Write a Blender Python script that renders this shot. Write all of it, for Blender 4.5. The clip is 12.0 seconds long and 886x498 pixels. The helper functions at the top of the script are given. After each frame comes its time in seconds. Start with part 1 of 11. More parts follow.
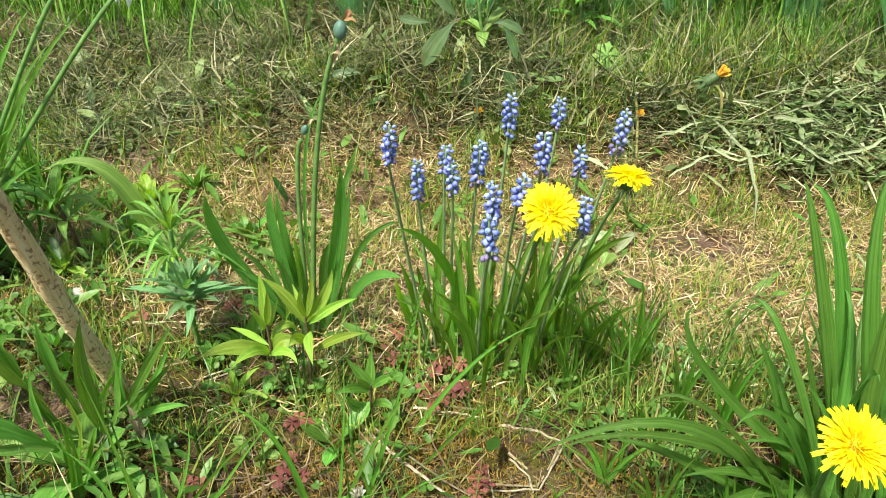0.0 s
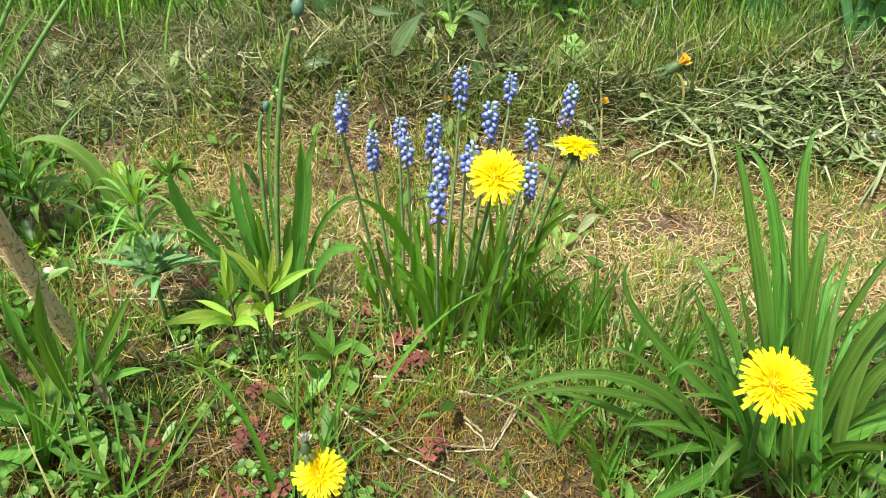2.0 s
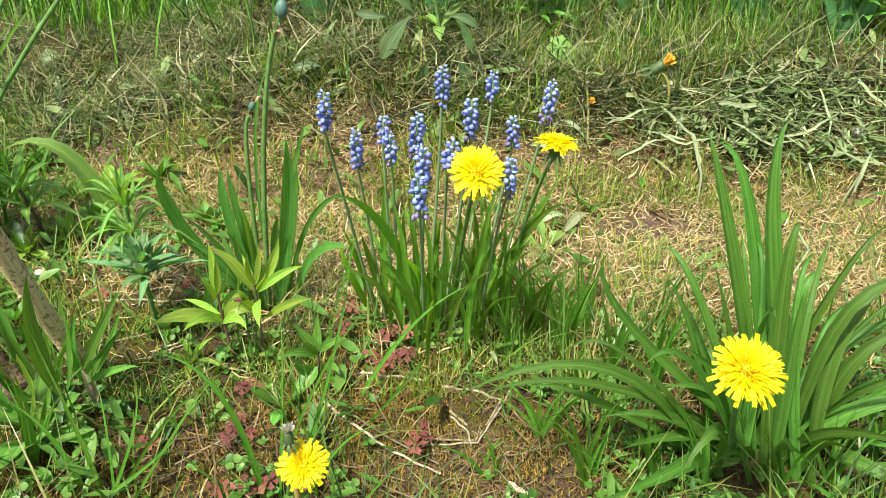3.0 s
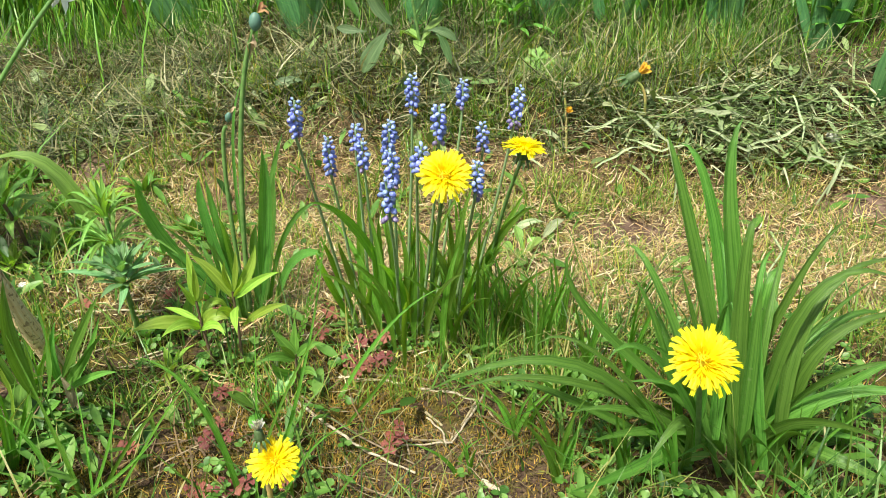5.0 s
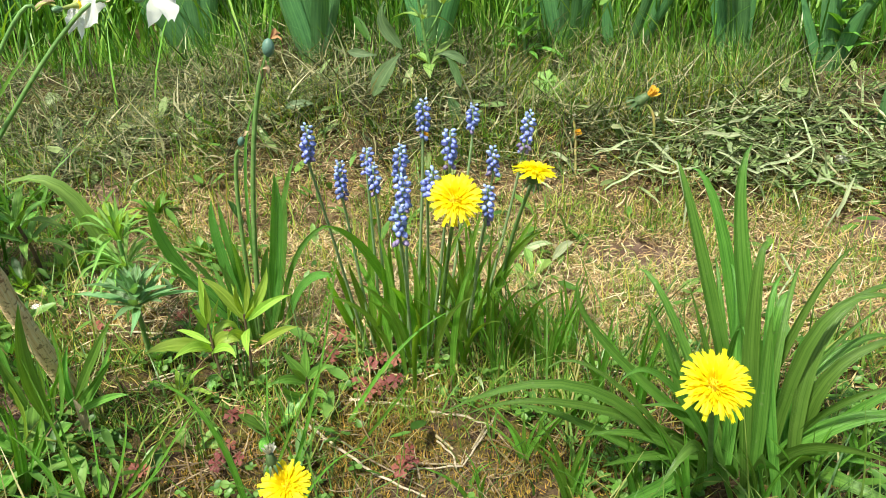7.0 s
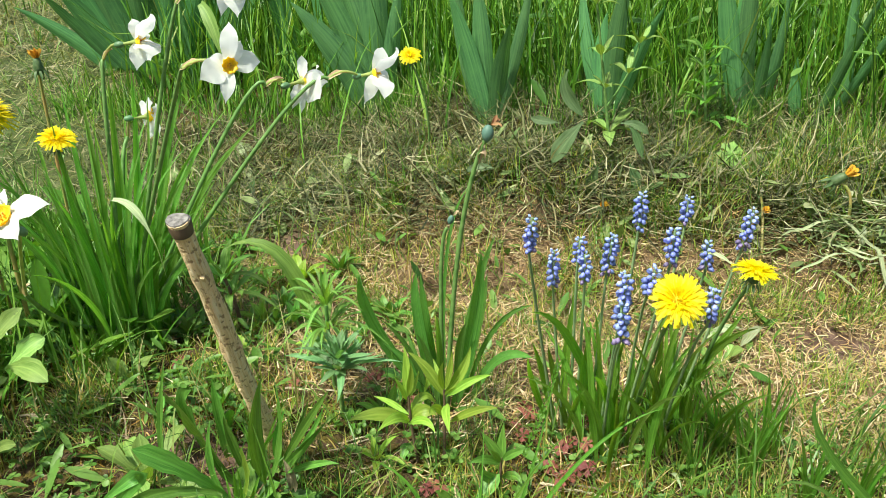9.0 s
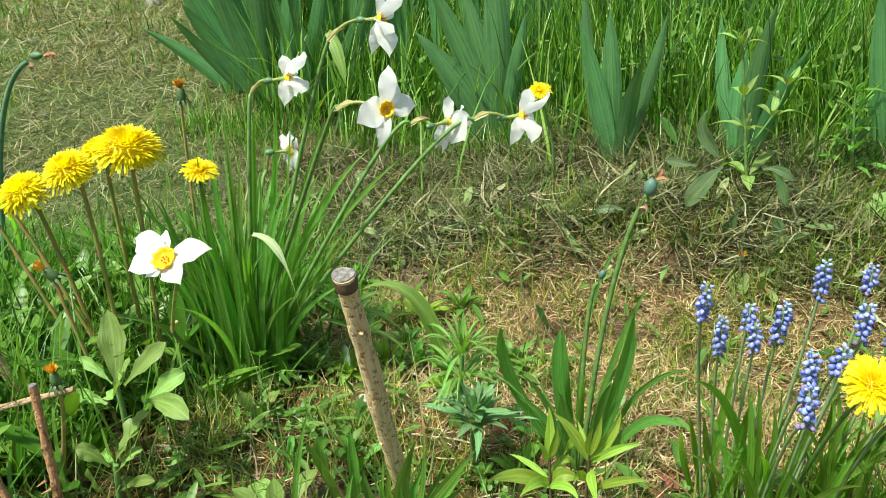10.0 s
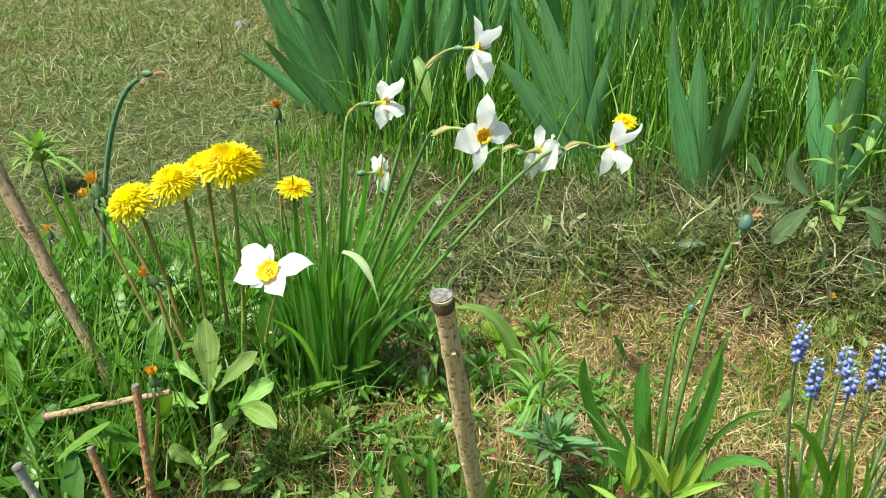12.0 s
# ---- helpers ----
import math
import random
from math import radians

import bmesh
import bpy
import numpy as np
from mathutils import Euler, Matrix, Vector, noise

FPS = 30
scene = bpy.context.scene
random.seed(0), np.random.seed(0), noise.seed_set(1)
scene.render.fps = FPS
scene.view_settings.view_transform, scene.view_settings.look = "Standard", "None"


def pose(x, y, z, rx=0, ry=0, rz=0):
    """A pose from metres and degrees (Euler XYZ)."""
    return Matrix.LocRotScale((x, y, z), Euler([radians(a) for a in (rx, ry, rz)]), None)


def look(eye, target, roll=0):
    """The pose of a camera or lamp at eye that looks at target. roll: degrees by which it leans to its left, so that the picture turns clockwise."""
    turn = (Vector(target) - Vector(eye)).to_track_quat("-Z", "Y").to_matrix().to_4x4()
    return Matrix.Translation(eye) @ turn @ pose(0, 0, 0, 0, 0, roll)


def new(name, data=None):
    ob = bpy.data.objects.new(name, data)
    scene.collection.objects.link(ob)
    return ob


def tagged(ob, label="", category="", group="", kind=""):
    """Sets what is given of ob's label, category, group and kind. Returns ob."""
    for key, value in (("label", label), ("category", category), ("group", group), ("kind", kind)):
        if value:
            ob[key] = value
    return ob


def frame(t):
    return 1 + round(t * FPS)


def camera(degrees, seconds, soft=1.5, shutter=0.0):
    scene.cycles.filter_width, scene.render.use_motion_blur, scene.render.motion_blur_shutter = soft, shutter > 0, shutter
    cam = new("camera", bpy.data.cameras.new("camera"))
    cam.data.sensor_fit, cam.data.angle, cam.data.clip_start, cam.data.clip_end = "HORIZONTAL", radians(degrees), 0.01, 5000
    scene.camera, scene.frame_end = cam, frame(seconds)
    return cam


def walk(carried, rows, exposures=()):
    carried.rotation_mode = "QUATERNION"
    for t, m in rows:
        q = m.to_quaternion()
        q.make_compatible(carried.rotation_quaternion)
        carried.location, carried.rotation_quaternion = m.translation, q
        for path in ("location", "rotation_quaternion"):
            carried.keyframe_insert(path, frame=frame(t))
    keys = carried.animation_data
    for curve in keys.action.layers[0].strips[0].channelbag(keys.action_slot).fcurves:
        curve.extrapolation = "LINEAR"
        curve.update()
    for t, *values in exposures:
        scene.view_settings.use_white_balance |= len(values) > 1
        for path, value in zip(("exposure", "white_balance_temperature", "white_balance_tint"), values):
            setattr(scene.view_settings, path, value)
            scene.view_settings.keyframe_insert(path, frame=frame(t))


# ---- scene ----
cam = camera(59.6, 12.0, soft=0.65)
PATH = [
    (0, (0.0, 0.007, 0.468), (0.003, 1.693, -0.606), -0.0),
    (0.5, (0.002, 0.002, 0.461), (0.018, 1.69, -0.611), 0.3),
    (1, (0.006, -0.007, 0.457), (0.032, 1.683, -0.612), 0.4),
    (1.5, (0.017, -0.018, 0.455), (0.045, 1.675, -0.61), 0.3),
    (2, (0.03, -0.03, 0.451), (0.056, 1.67, -0.603), 0.1),
    (2.5, (0.036, -0.035, 0.449), (0.06, 1.669, -0.598), -0.2),
    (3, (0.042, -0.043, 0.449), (0.073, 1.665, -0.592), -0.4),
    (5, (0.063, -0.062, 0.445), (0.102, 1.669, -0.556), -1.2),
    (5.5, (0.064, -0.064, 0.447), (0.1, 1.675, -0.54), -1.4),
    (6, (0.066, -0.062, 0.447), (0.102, 1.683, -0.53), -1.5),
    (6.5, (0.064, -0.062, 0.449), (0.09, 1.69, -0.516), -1.6),
    (6.7, (0.063, -0.062, 0.449), (0.087, 1.691, -0.513), -1.6),
    (8.3, (0.03, -0.072, 0.466), (-0.121, 1.703, -0.443), -1.9),
    (8.5, (0.019, -0.068, 0.476), (-0.188, 1.706, -0.424), -2.3),
    (9, (-0.018, -0.05, 0.495), (-0.305, 1.728, -0.375), -2.4),
    (9.5, (-0.055, -0.031, 0.512), (-0.441, 1.742, -0.329), -2.5),
    (10, (-0.088, -0.022, 0.513), (-0.578, 1.735, -0.308), -2.4),
    (10.5, (-0.099, -0.025, 0.515), (-0.666, 1.717, -0.288), -2.5),
    (11, (-0.103, -0.027, 0.517), (-0.712, 1.709, -0.266), -2.1),
    (11.5, (-0.107, -0.035, 0.517), (-0.742, 1.699, -0.251), -1.7),
    (12, (-0.108, -0.04, 0.518), (-0.758, 1.694, -0.239), -1.6),
]
walk(cam, [(t, look(eye, target, roll)) for t, eye, target, roll in PATH], [(0, 0.78, 6500, 1), (7, 0.78, 6500, 1), (10, 0.62, 6400, -1), (12, 0.60, 6350, -2)])

# ---- daylight: thin cloud, soft high sun over the viewer's left shoulder ----
world = bpy.data.worlds.new("sky")
scene.world = world
world.use_nodes = True
wn = world.node_tree.nodes
sky = wn.new("ShaderNodeTexSky")
sky.sky_type, sky.sun_disc = "NISHITA", False
sky.sun_elevation, sky.sun_rotation = radians(62), radians(220)
sky.air_density, sky.dust_density = 1.0, 4.0
wn["Background"].inputs["Strength"].default_value = 0.09
world.node_tree.links.new(sky.outputs["Color"], wn["Background"].inputs["Color"])
sun = new("sun", bpy.data.lights.new("sun", "SUN"))
sun.data.energy, sun.data.angle, sun.data.color = 4.5, radians(4.5), (1.0, 0.95, 0.84)
sun.matrix_world = look((-1.0, -0.6, 2.95), (0, 0.6, 0))

rng = random.Random(7)
nrng = np.random.default_rng(11)


# ---- materials ----
class Net:
    """Short forms for building a node material."""

    def __init__(self, name):
        self.mat = bpy.data.materials.new(name)
        self.mat.use_nodes = True
        self.tree = self.mat.node_tree
        self.bsdf = self.tree.nodes["Principled BSDF"]
        self.out = self.tree.nodes["Material Output"]

    def node(self, kind, **values):
        n = self.tree.nodes.new(kind)
        for key, value in values.items():
            n.inputs[key].default_value = value
        return n

    def join(self, a, b):
        self.tree.links.new(a, b)

    def noise(self, scale, detail=3.0, vector=None, rough=0.55):
        n = self.node("ShaderNodeTexNoise", Scale=scale, Detail=detail, Roughness=rough)
        if vector is not None:
            self.join(vector, n.inputs["Vector"])
        return n.outputs["Fac"]

    def place(self):
        return self.node("ShaderNodeTexCoord").outputs["Object"]

    def stretched(self, across, along):
        uv = self.node("ShaderNodeUVMap").outputs["UV"]
        m = self.node("ShaderNodeMapping")
        m.inputs["Scale"].default_value = (across, along, 1)
        self.join(uv, m.inputs["Vector"])
        return m.outputs["Vector"]

    def ramp(self, fac, stops):
        r = self.tree.nodes.new("ShaderNodeValToRGB")
        while len(r.color_ramp.elements) < len(stops):
            r.color_ramp.elements.new(0.5)
        for e, (p, c) in zip(r.color_ramp.elements, stops):
            e.position, e.color = p, (*c, 1)
        self.join(fac, r.inputs["Fac"])
        return r.outputs["Color"]

    def mix(self, fac, a, b, blend="MIX"):
        m = self.tree.nodes.new("ShaderNodeMix")
        m.data_type, m.blend_type = "RGBA", blend
        for key, value in ((0, fac), (6, a), (7, b)):
            if isinstance(value, (int, float)):
                m.inputs[key].default_value = value
            elif isinstance(value, tuple):
                m.inputs[key].default_value = (*value, 1)
            else:
                self.join(value, m.inputs[key])
        return m.outputs[2]

    def vary(self, colour, fac, hue=0.02, value=0.35):
        """Shift hue and brightness by a 0..1 random value."""
        h = self.tree.nodes.new("ShaderNodeHueSaturation")
        for key, low, high in (("Hue", 0.5 - hue, 0.5 + hue), ("Value", 1 - value, 1 + value)):
            r = self.node("ShaderNodeMapRange")
            r.inputs["To Min"].default_value, r.inputs["To Max"].default_value = low, high
            self.join(fac, r.inputs["Value"])
            self.join(r.outputs["Result"], h.inputs[key])
        self.join(colour, h.inputs["Color"])
        return h.outputs["Color"]

    def bump(self, height, strength=0.4, distance=0.001):
        b = self.node("ShaderNodeBump", Strength=strength, Distance=distance)
        self.join(height, b.inputs["Height"])
        self.join(b.outputs["Normal"], self.bsdf.inputs["Normal"])

    def finish(self, colour, rough=0.5, glow=0.0, glow_tint=(1.0, 1.0, 0.5), specular=0.5):
        """glow: share of light that passes through a thin leaf or petal."""
        if isinstance(colour, tuple):
            self.bsdf.inputs["Base Color"].default_value = (*colour, 1)
        else:
            self.join(colour, self.bsdf.inputs["Base Color"])
        self.bsdf.inputs["Roughness"].default_value = rough
        self.bsdf.inputs["Specular IOR Level"].default_value = specular
        if glow:
            t = self.node("ShaderNodeBsdfTranslucent")
            tint = self.mix(1.0, colour, glow_tint, "MULTIPLY")
            self.join(tint, t.inputs["Color"])
            s = self.node("ShaderNodeMixShader", Fac=glow)
            self.join(self.bsdf.outputs[0], s.inputs[1])
            self.join(t.outputs[0], s.inputs[2])
            self.join(s.outputs[0], self.out.inputs["Surface"])
        return self.mat


def leaf_material(name, dark, light, rough=0.36, glow=0.3, veins=30, hue=0.015, value=0.28, stain=None, rib_share=0.35):
    n = Net(name)
    streak = n.noise(1.0, 3, n.stretched(veins, 1.2), 0.7)
    patch = n.noise(45, 3, n.place())
    colour = n.ramp(streak, [(0.36, dark), (0.64, light)])
    xyz = n.node("ShaderNodeSeparateXYZ")
    n.join(n.node("ShaderNodeUVMap").outputs["UV"], xyz.inputs[0])
    rib = n.ramp(xyz.outputs[0], [(0.44, (0, 0, 0)), (0.5, (rib_share, rib_share, rib_share)), (0.56, (0, 0, 0))])
    colour = n.mix(rib, colour, tuple(min(1, c * 1.7) for c in light))
    colour = n.mix(n.ramp(patch, [(0.45, (0, 0, 0)), (0.75, (0.5, 0.5, 0.5))]), colour, light)
    if stain:
        spots = n.ramp(n.noise(210, 3, n.place()), [(0.66, (0, 0, 0)), (0.74, (0.8, 0.8, 0.8))])
        colour = n.mix(spots, colour, stain)
    colour = n.vary(colour, n.node("ShaderNodeObjectInfo").outputs["Random"], hue, value)
    n.bump(streak, 0.7, 0.0016)
    return n.finish(colour, rough, glow, (1.3, 1.25, 0.35))


def island_material(name, stops, rough=0.6, glow=0.2, hue=0.01, value=0.25, patchy=None):
    """For the many small pieces of one mesh: each piece takes its own colour from the stops; patchy: colours that larger patches lean to."""
    n = Net(name)
    each = n.node("ShaderNodeNewGeometry").outputs["Random Per Island"]
    colour = n.ramp(each, stops)
    if patchy:
        fac = n.ramp(n.noise(patchy[0], 2, n.place()), [(0.42, (0, 0, 0)), (0.6, (0.4, 0.4, 0.4))])
        colour = n.mix(fac, colour, patchy[1])
    colour = n.vary(colour, n.noise(160, 2, n.place()), hue, value)
    return n.finish(colour, rough, glow, (1.2, 1.15, 0.4))


GREEN = leaf_material("hyacinth_leaf", (0.118, 0.275, 0.025), (0.262, 0.458, 0.068), glow=0.5)
STRAP = leaf_material("strap_leaf", (0.081, 0.222, 0.036), (0.187, 0.382, 0.081), veins=16, glow=0.42)
LILY = leaf_material("daylily_leaf", (0.060, 0.170, 0.020), (0.155, 0.310, 0.055), veins=9, stain=(0.207, 0.311, 0.111), glow=0.36, value=0.28, rib_share=0.3)
SHOOT = leaf_material("lily_shoot_leaf", (0.135, 0.300, 0.045), (0.300, 0.500, 0.120), veins=12, stain=(0.25, 0.36, 0.13), glow=0.38)
DAFF = leaf_material("daffodil_leaf", (0.124, 0.322, 0.049), (0.269, 0.520, 0.117), veins=14, glow=0.55)
IRIS = leaf_material("iris_leaf", (0.060, 0.168, 0.064), (0.142, 0.325, 0.112), rough=0.36, veins=10, glow=0.3, value=0.2, hue=0.012, rib_share=0.05)
LIME = leaf_material("young_leaf", (0.22, 0.40, 0.035), (0.40, 0.57, 0.10), veins=6, glow=0.4)
PALE = leaf_material("downy_leaf", (0.150, 0.285, 0.050), (0.290, 0.430, 0.115), rough=0.5, veins=7, stain=(0.115, 0.190, 0.050))
DARK = leaf_material("rosette_leaf", (0.110, 0.250, 0.085), (0.250, 0.425, 0.200), rough=0.36, veins=8, glow=0.28)
WEED = leaf_material("weed_leaf", (0.077, 0.217, 0.026), (0.192, 0.393, 0.071), veins=6, stain=(0.178, 0.266, 0.089))
BLADE = leaf_material("grass_blade", (0.085, 0.232, 0.022), (0.202, 0.398, 0.059), veins=8, glow=0.48)
REDLEAF = leaf_material("red_leaf", (0.125, 0.030, 0.024), (0.290, 0.085, 0.062), rough=0.5, veins=5, glow=0.2)
DOCK = leaf_material("dock_leaf", (0.067, 0.141, 0.044), (0.155, 0.244, 0.104), rough=0.5, veins=7, glow=0.2, stain=(0.192, 0.222, 0.133))
DRY = leaf_material("dry_leaf", (0.222, 0.163, 0.089), (0.407, 0.34, 0.222), rough=0.8, glow=0.1, veins=9)
WILT_AND_SHEEN = leaf_material("wilted_leaf_and_sheen", (0.250, 0.310, 0.150), (0.460, 0.520, 0.310), rough=0.75, glow=0.2, veins=8)
PALESTALK = leaf_material("pale_stalk", (0.42, 0.33, 0.22), (0.68, 0.58, 0.44), rough=0.8, glow=0.1, veins=9)


def plain_material(name, dark, light, rough=0.5, glow=0.0, scale=120, tint=(1, 1, 0.6), value=0.12, along=None):
    n = Net(name)
    fac = n.noise(1.0, 4, n.stretched(*along)) if along else n.noise(scale, 4, n.place())
    colour = n.ramp(fac, [(0.3, dark), (0.7, light)])
    colour = n.vary(colour, n.node("ShaderNodeObjectInfo").outputs["Random"], 0.008, value)
    n.bump(fac, 0.35, 0.0008)
    return n.finish(colour, rough, glow, tint)


STEM = plain_material("green_stem", (0.105, 0.228, 0.053), (0.212, 0.363, 0.107), 0.45, 0.15)
SPIKESTEM = plain_material("spike_stem", (0.230, 0.360, 0.150), (0.380, 0.500, 0.260), 0.5, 0.25)
GLAUCOUS = plain_material("blue_green_stem", (0.110, 0.235, 0.130), (0.200, 0.360, 0.215), 0.45, 0.15)
TUBE = plain_material("flower_tube", (0.300, 0.380, 0.090), (0.470, 0.520, 0.170), 0.5, 0.3)
REDSTEM = plain_material("reddish_stem", (0.27, 0.36, 0.085), (0.58, 0.34, 0.15), 0.45, 0.3, 45)
BROWNSTEM = plain_material("brown_stem", (0.074, 0.044, 0.03), (0.148, 0.096, 0.059), 0.6)
YELLOW = plain_material("dandelion_petal", (0.92, 0.78, 0.006), (0.95, 0.85, 0.015), 0.6, 0.45, 60, (1, 1, 0.8), 0.05)
YELLOWIN = plain_material("dandelion_centre", (0.93, 0.77, 0.005), (0.95, 0.84, 0.012), 0.6, 0.45, 300, (1, 1, 0.8), 0.04)
ORANGE = plain_material("faded_petal", (0.72, 0.34, 0.02), (0.90, 0.60, 0.07), 0.65, 0.3, 400, (1, 0.8, 0.4))
BRACT = plain_material("bract", (0.055, 0.115, 0.035), (0.140, 0.215, 0.085), 0.55, 0.15, 200)
WHITE = plain_material("white_petal", (0.94, 0.95, 0.94), (0.97, 0.97, 0.965), 0.5, 0.5, 1, (1, 1, 1), 0.02, (9, 1.2))
CUP = plain_material("yellow_cup", (0.93, 0.66, 0.02), (0.95, 0.76, 0.05), 0.5, 0.4, 150, (1, 0.9, 0.4))
OVARY = plain_material("green_ovary", (0.085, 0.190, 0.085), (0.150, 0.280, 0.130), 0.4, 0.1)
POD = plain_material("seed_pod", (0.074, 0.163, 0.118), (0.126, 0.229, 0.178), 0.5, 0.05, 90)
PAPER = plain_material("papery_spathe", (0.42, 0.28, 0.16), (0.66, 0.50, 0.34), 0.8, 0.25, 140)
RUSTY = plain_material("withered_flower", (0.26, 0.115, 0.05), (0.47, 0.26, 0.13), 0.8, 0.2, 140)
BELL = plain_material("blue_bell", (0.16, 0.20, 0.60), (0.35, 0.42, 0.87), 0.42, 0.15, 260, (0.9, 0.9, 1), 0.3)
BELLTOP = plain_material("pale_blue_bell", (0.28, 0.38, 0.78), (0.50, 0.60, 0.90), 0.45, 0.15, 260, (0.9, 0.9, 1), 0.15)
BELLOLD = plain_material("faded_bell", (0.13, 0.10, 0.26), (0.32, 0.26, 0.40), 0.6, 0.1, 260, (1, 1, 1), 0.25)
FLUFF = plain_material("seed_fluff", (0.62, 0.60, 0.52), (0.82, 0.80, 0.74), 0.9, 0.3, 400)
STONE = plain_material("grey_stone", (0.16, 0.16, 0.155), (0.33, 0.32, 0.31), 0.85, 0, 60)
CUT = plain_material("cut_wood", (0.06, 0.052, 0.05), (0.30, 0.28, 0.265), 0.85, 0, 260)


def bark_material(name, dark, mid, light, rough=0.85):
    n = Net(name)
    grain = n.noise(1.0, 7, n.stretched(26, 9), 0.72)
    coarse = n.noise(1.0, 4, n.stretched(7, 5), 0.6)
    scar = n.noise(210, 4, n.place())
    colour = n.ramp(grain, [(0.30, dark), (0.47, mid), (0.66, light)])
    colour = n.mix(n.ramp(coarse, [(0.40, (0.55, 0.55, 0.55)), (0.58, (0, 0, 0))]), colour, mid)
    colour = n.mix(n.ramp(scar, [(0.56, (0, 0, 0)), (0.62, (0.75, 0.75, 0.75))]), colour, dark)
    both = n.mix(0.5, n.ramp(grain, [(0.25, (0, 0, 0)), (0.75, (1, 1, 1))]), n.ramp(scar, [(0.45, (1, 1, 1)), (0.65, (0, 0, 0))]))
    n.bump(both, 0.7, 0.003)
    return n.finish(colour, rough, specular=0.25)


BARK = bark_material("weathered_wood", (0.30, 0.165, 0.075), (0.86, 0.62, 0.33), (0.95, 0.84, 0.60))
BARKDARK = bark_material("grey_bark", (0.19, 0.12, 0.07), (0.50, 0.355, 0.21), (0.68, 0.53, 0.36))
GREYWOOD = bark_material("grey_wood", (0.20, 0.18, 0.15), (0.46, 0.43, 0.37), (0.66, 0.63, 0.57))
CANE = bark_material("red_cane", (0.24, 0.10, 0.045), (0.54, 0.28, 0.14), (0.66, 0.42, 0.24), 0.6)


# ---- mesh building ----
class Shape:
    """Collects vertices, faces and uvs of one mesh."""

    def __init__(self):
        self.v, self.f, self.uv = [], [], []

    def strip(self, rows):
        """rows: lists of (point, (u, v)), all of one length, joined into a sheet."""
        start, n = len(self.v), len(rows[0])
        for row in rows:
            for p, c in row:
                self.v.append(tuple(p))
                self.uv.append(c)
        for i in range(len(rows) - 1):
            for j in range(n - 1):
                a = start + i * n + j
                self.f.append((a, a + 1, a + n + 1, a + n))

    def tube(self, points, radii, sides=8, lump=0.0, caps=True):
        points = [Vector(p) for p in points]
        rows = []
        side = None
        for i, p in enumerate(points):
            way = (points[min(i + 1, len(points) - 1)] - points[max(i - 1, 0)]).normalized()
            ref = Vector((0.31, 0.95, 0.05)) if side is None else side
            side = (ref - way * ref.dot(way)).normalized()
            other = way.cross(side)
            row = []
            for j in range(sides + 1):
                a = math.tau * (j % sides) / sides
                d = side * math.cos(a) + other * math.sin(a)
                r = radii[i] * (1 + lump * noise.noise((p + d * radii[i]) * 90))
                row.append((p + d * r, (j / sides, i / len(points))))
            rows.append(row)
        self.strip(rows)
        if caps:
            for row, p, flip in ((rows[0], points[0], True), (rows[-1], points[-1], False)):
                c = len(self.v)
                self.v.append(tuple(p))
                self.uv.append((0.5, 0.5))
                for q, t in row:
                    self.v.append(tuple(q))
                    self.uv.append(t)
                for j in range(sides):
                    self.f.append((c, c + 2 + j, c + 1 + j) if flip else (c, c + 1 + j, c + 2 + j))

    def lathe(self, at, axis, profile, sides=10):
        """profile: (distance along axis, radius)."""
        at, axis = Vector(at), Vector(axis).normalized()
        self.tube([at + axis * d for d, r in profile], [max(r, 1e-5) for d, r in profile], sides, caps=False)

    def mesh(self, name, material, smooth=True):
        me = bpy.data.meshes.new(name)
        me.from_pydata(self.v, [], self.f)
        layer = me.uv_layers.new(name="UVMap")
        index = np.empty(len(me.loops), np.int32)
        me.loops.foreach_get("vertex_index", index)
        layer.data.foreach_set("uv", np.array(self.uv, np.float32)[index].ravel())
        me.polygons.foreach_set("use_smooth", [smooth] * len(me.polygons))
        me.materials.append(material)
        me.update()
        return me


def part(name, shape, material, parent=None, label="", smooth=True):
    ob = new(name, shape.mesh(name, material, smooth) if isinstance(shape, Shape) else shape)
    ob.parent = parent
    return tagged(ob, label)


def thing(name, at, label, category, group=""):
    ob = new(name)
    ob.location = at
    ob.empty_display_size = 0.02
    return tagged(ob, label, category, group)


def local(parent, p):
    return Vector(p) - (parent.matrix_basis.translation if parent else Vector((0, 0, 0)))


def arc(b, m, t, n):
    """n + 1 points on the curve from b to t that passes through m half-way."""
    b, m, t = Vector(b), Vector(m), Vector(t)
    c = 2 * m - (b + t) / 2
    return [b * (1 - k) ** 2 + c * 2 * k * (1 - k) + t * k * k for k in (i / n for i in range(n + 1))]


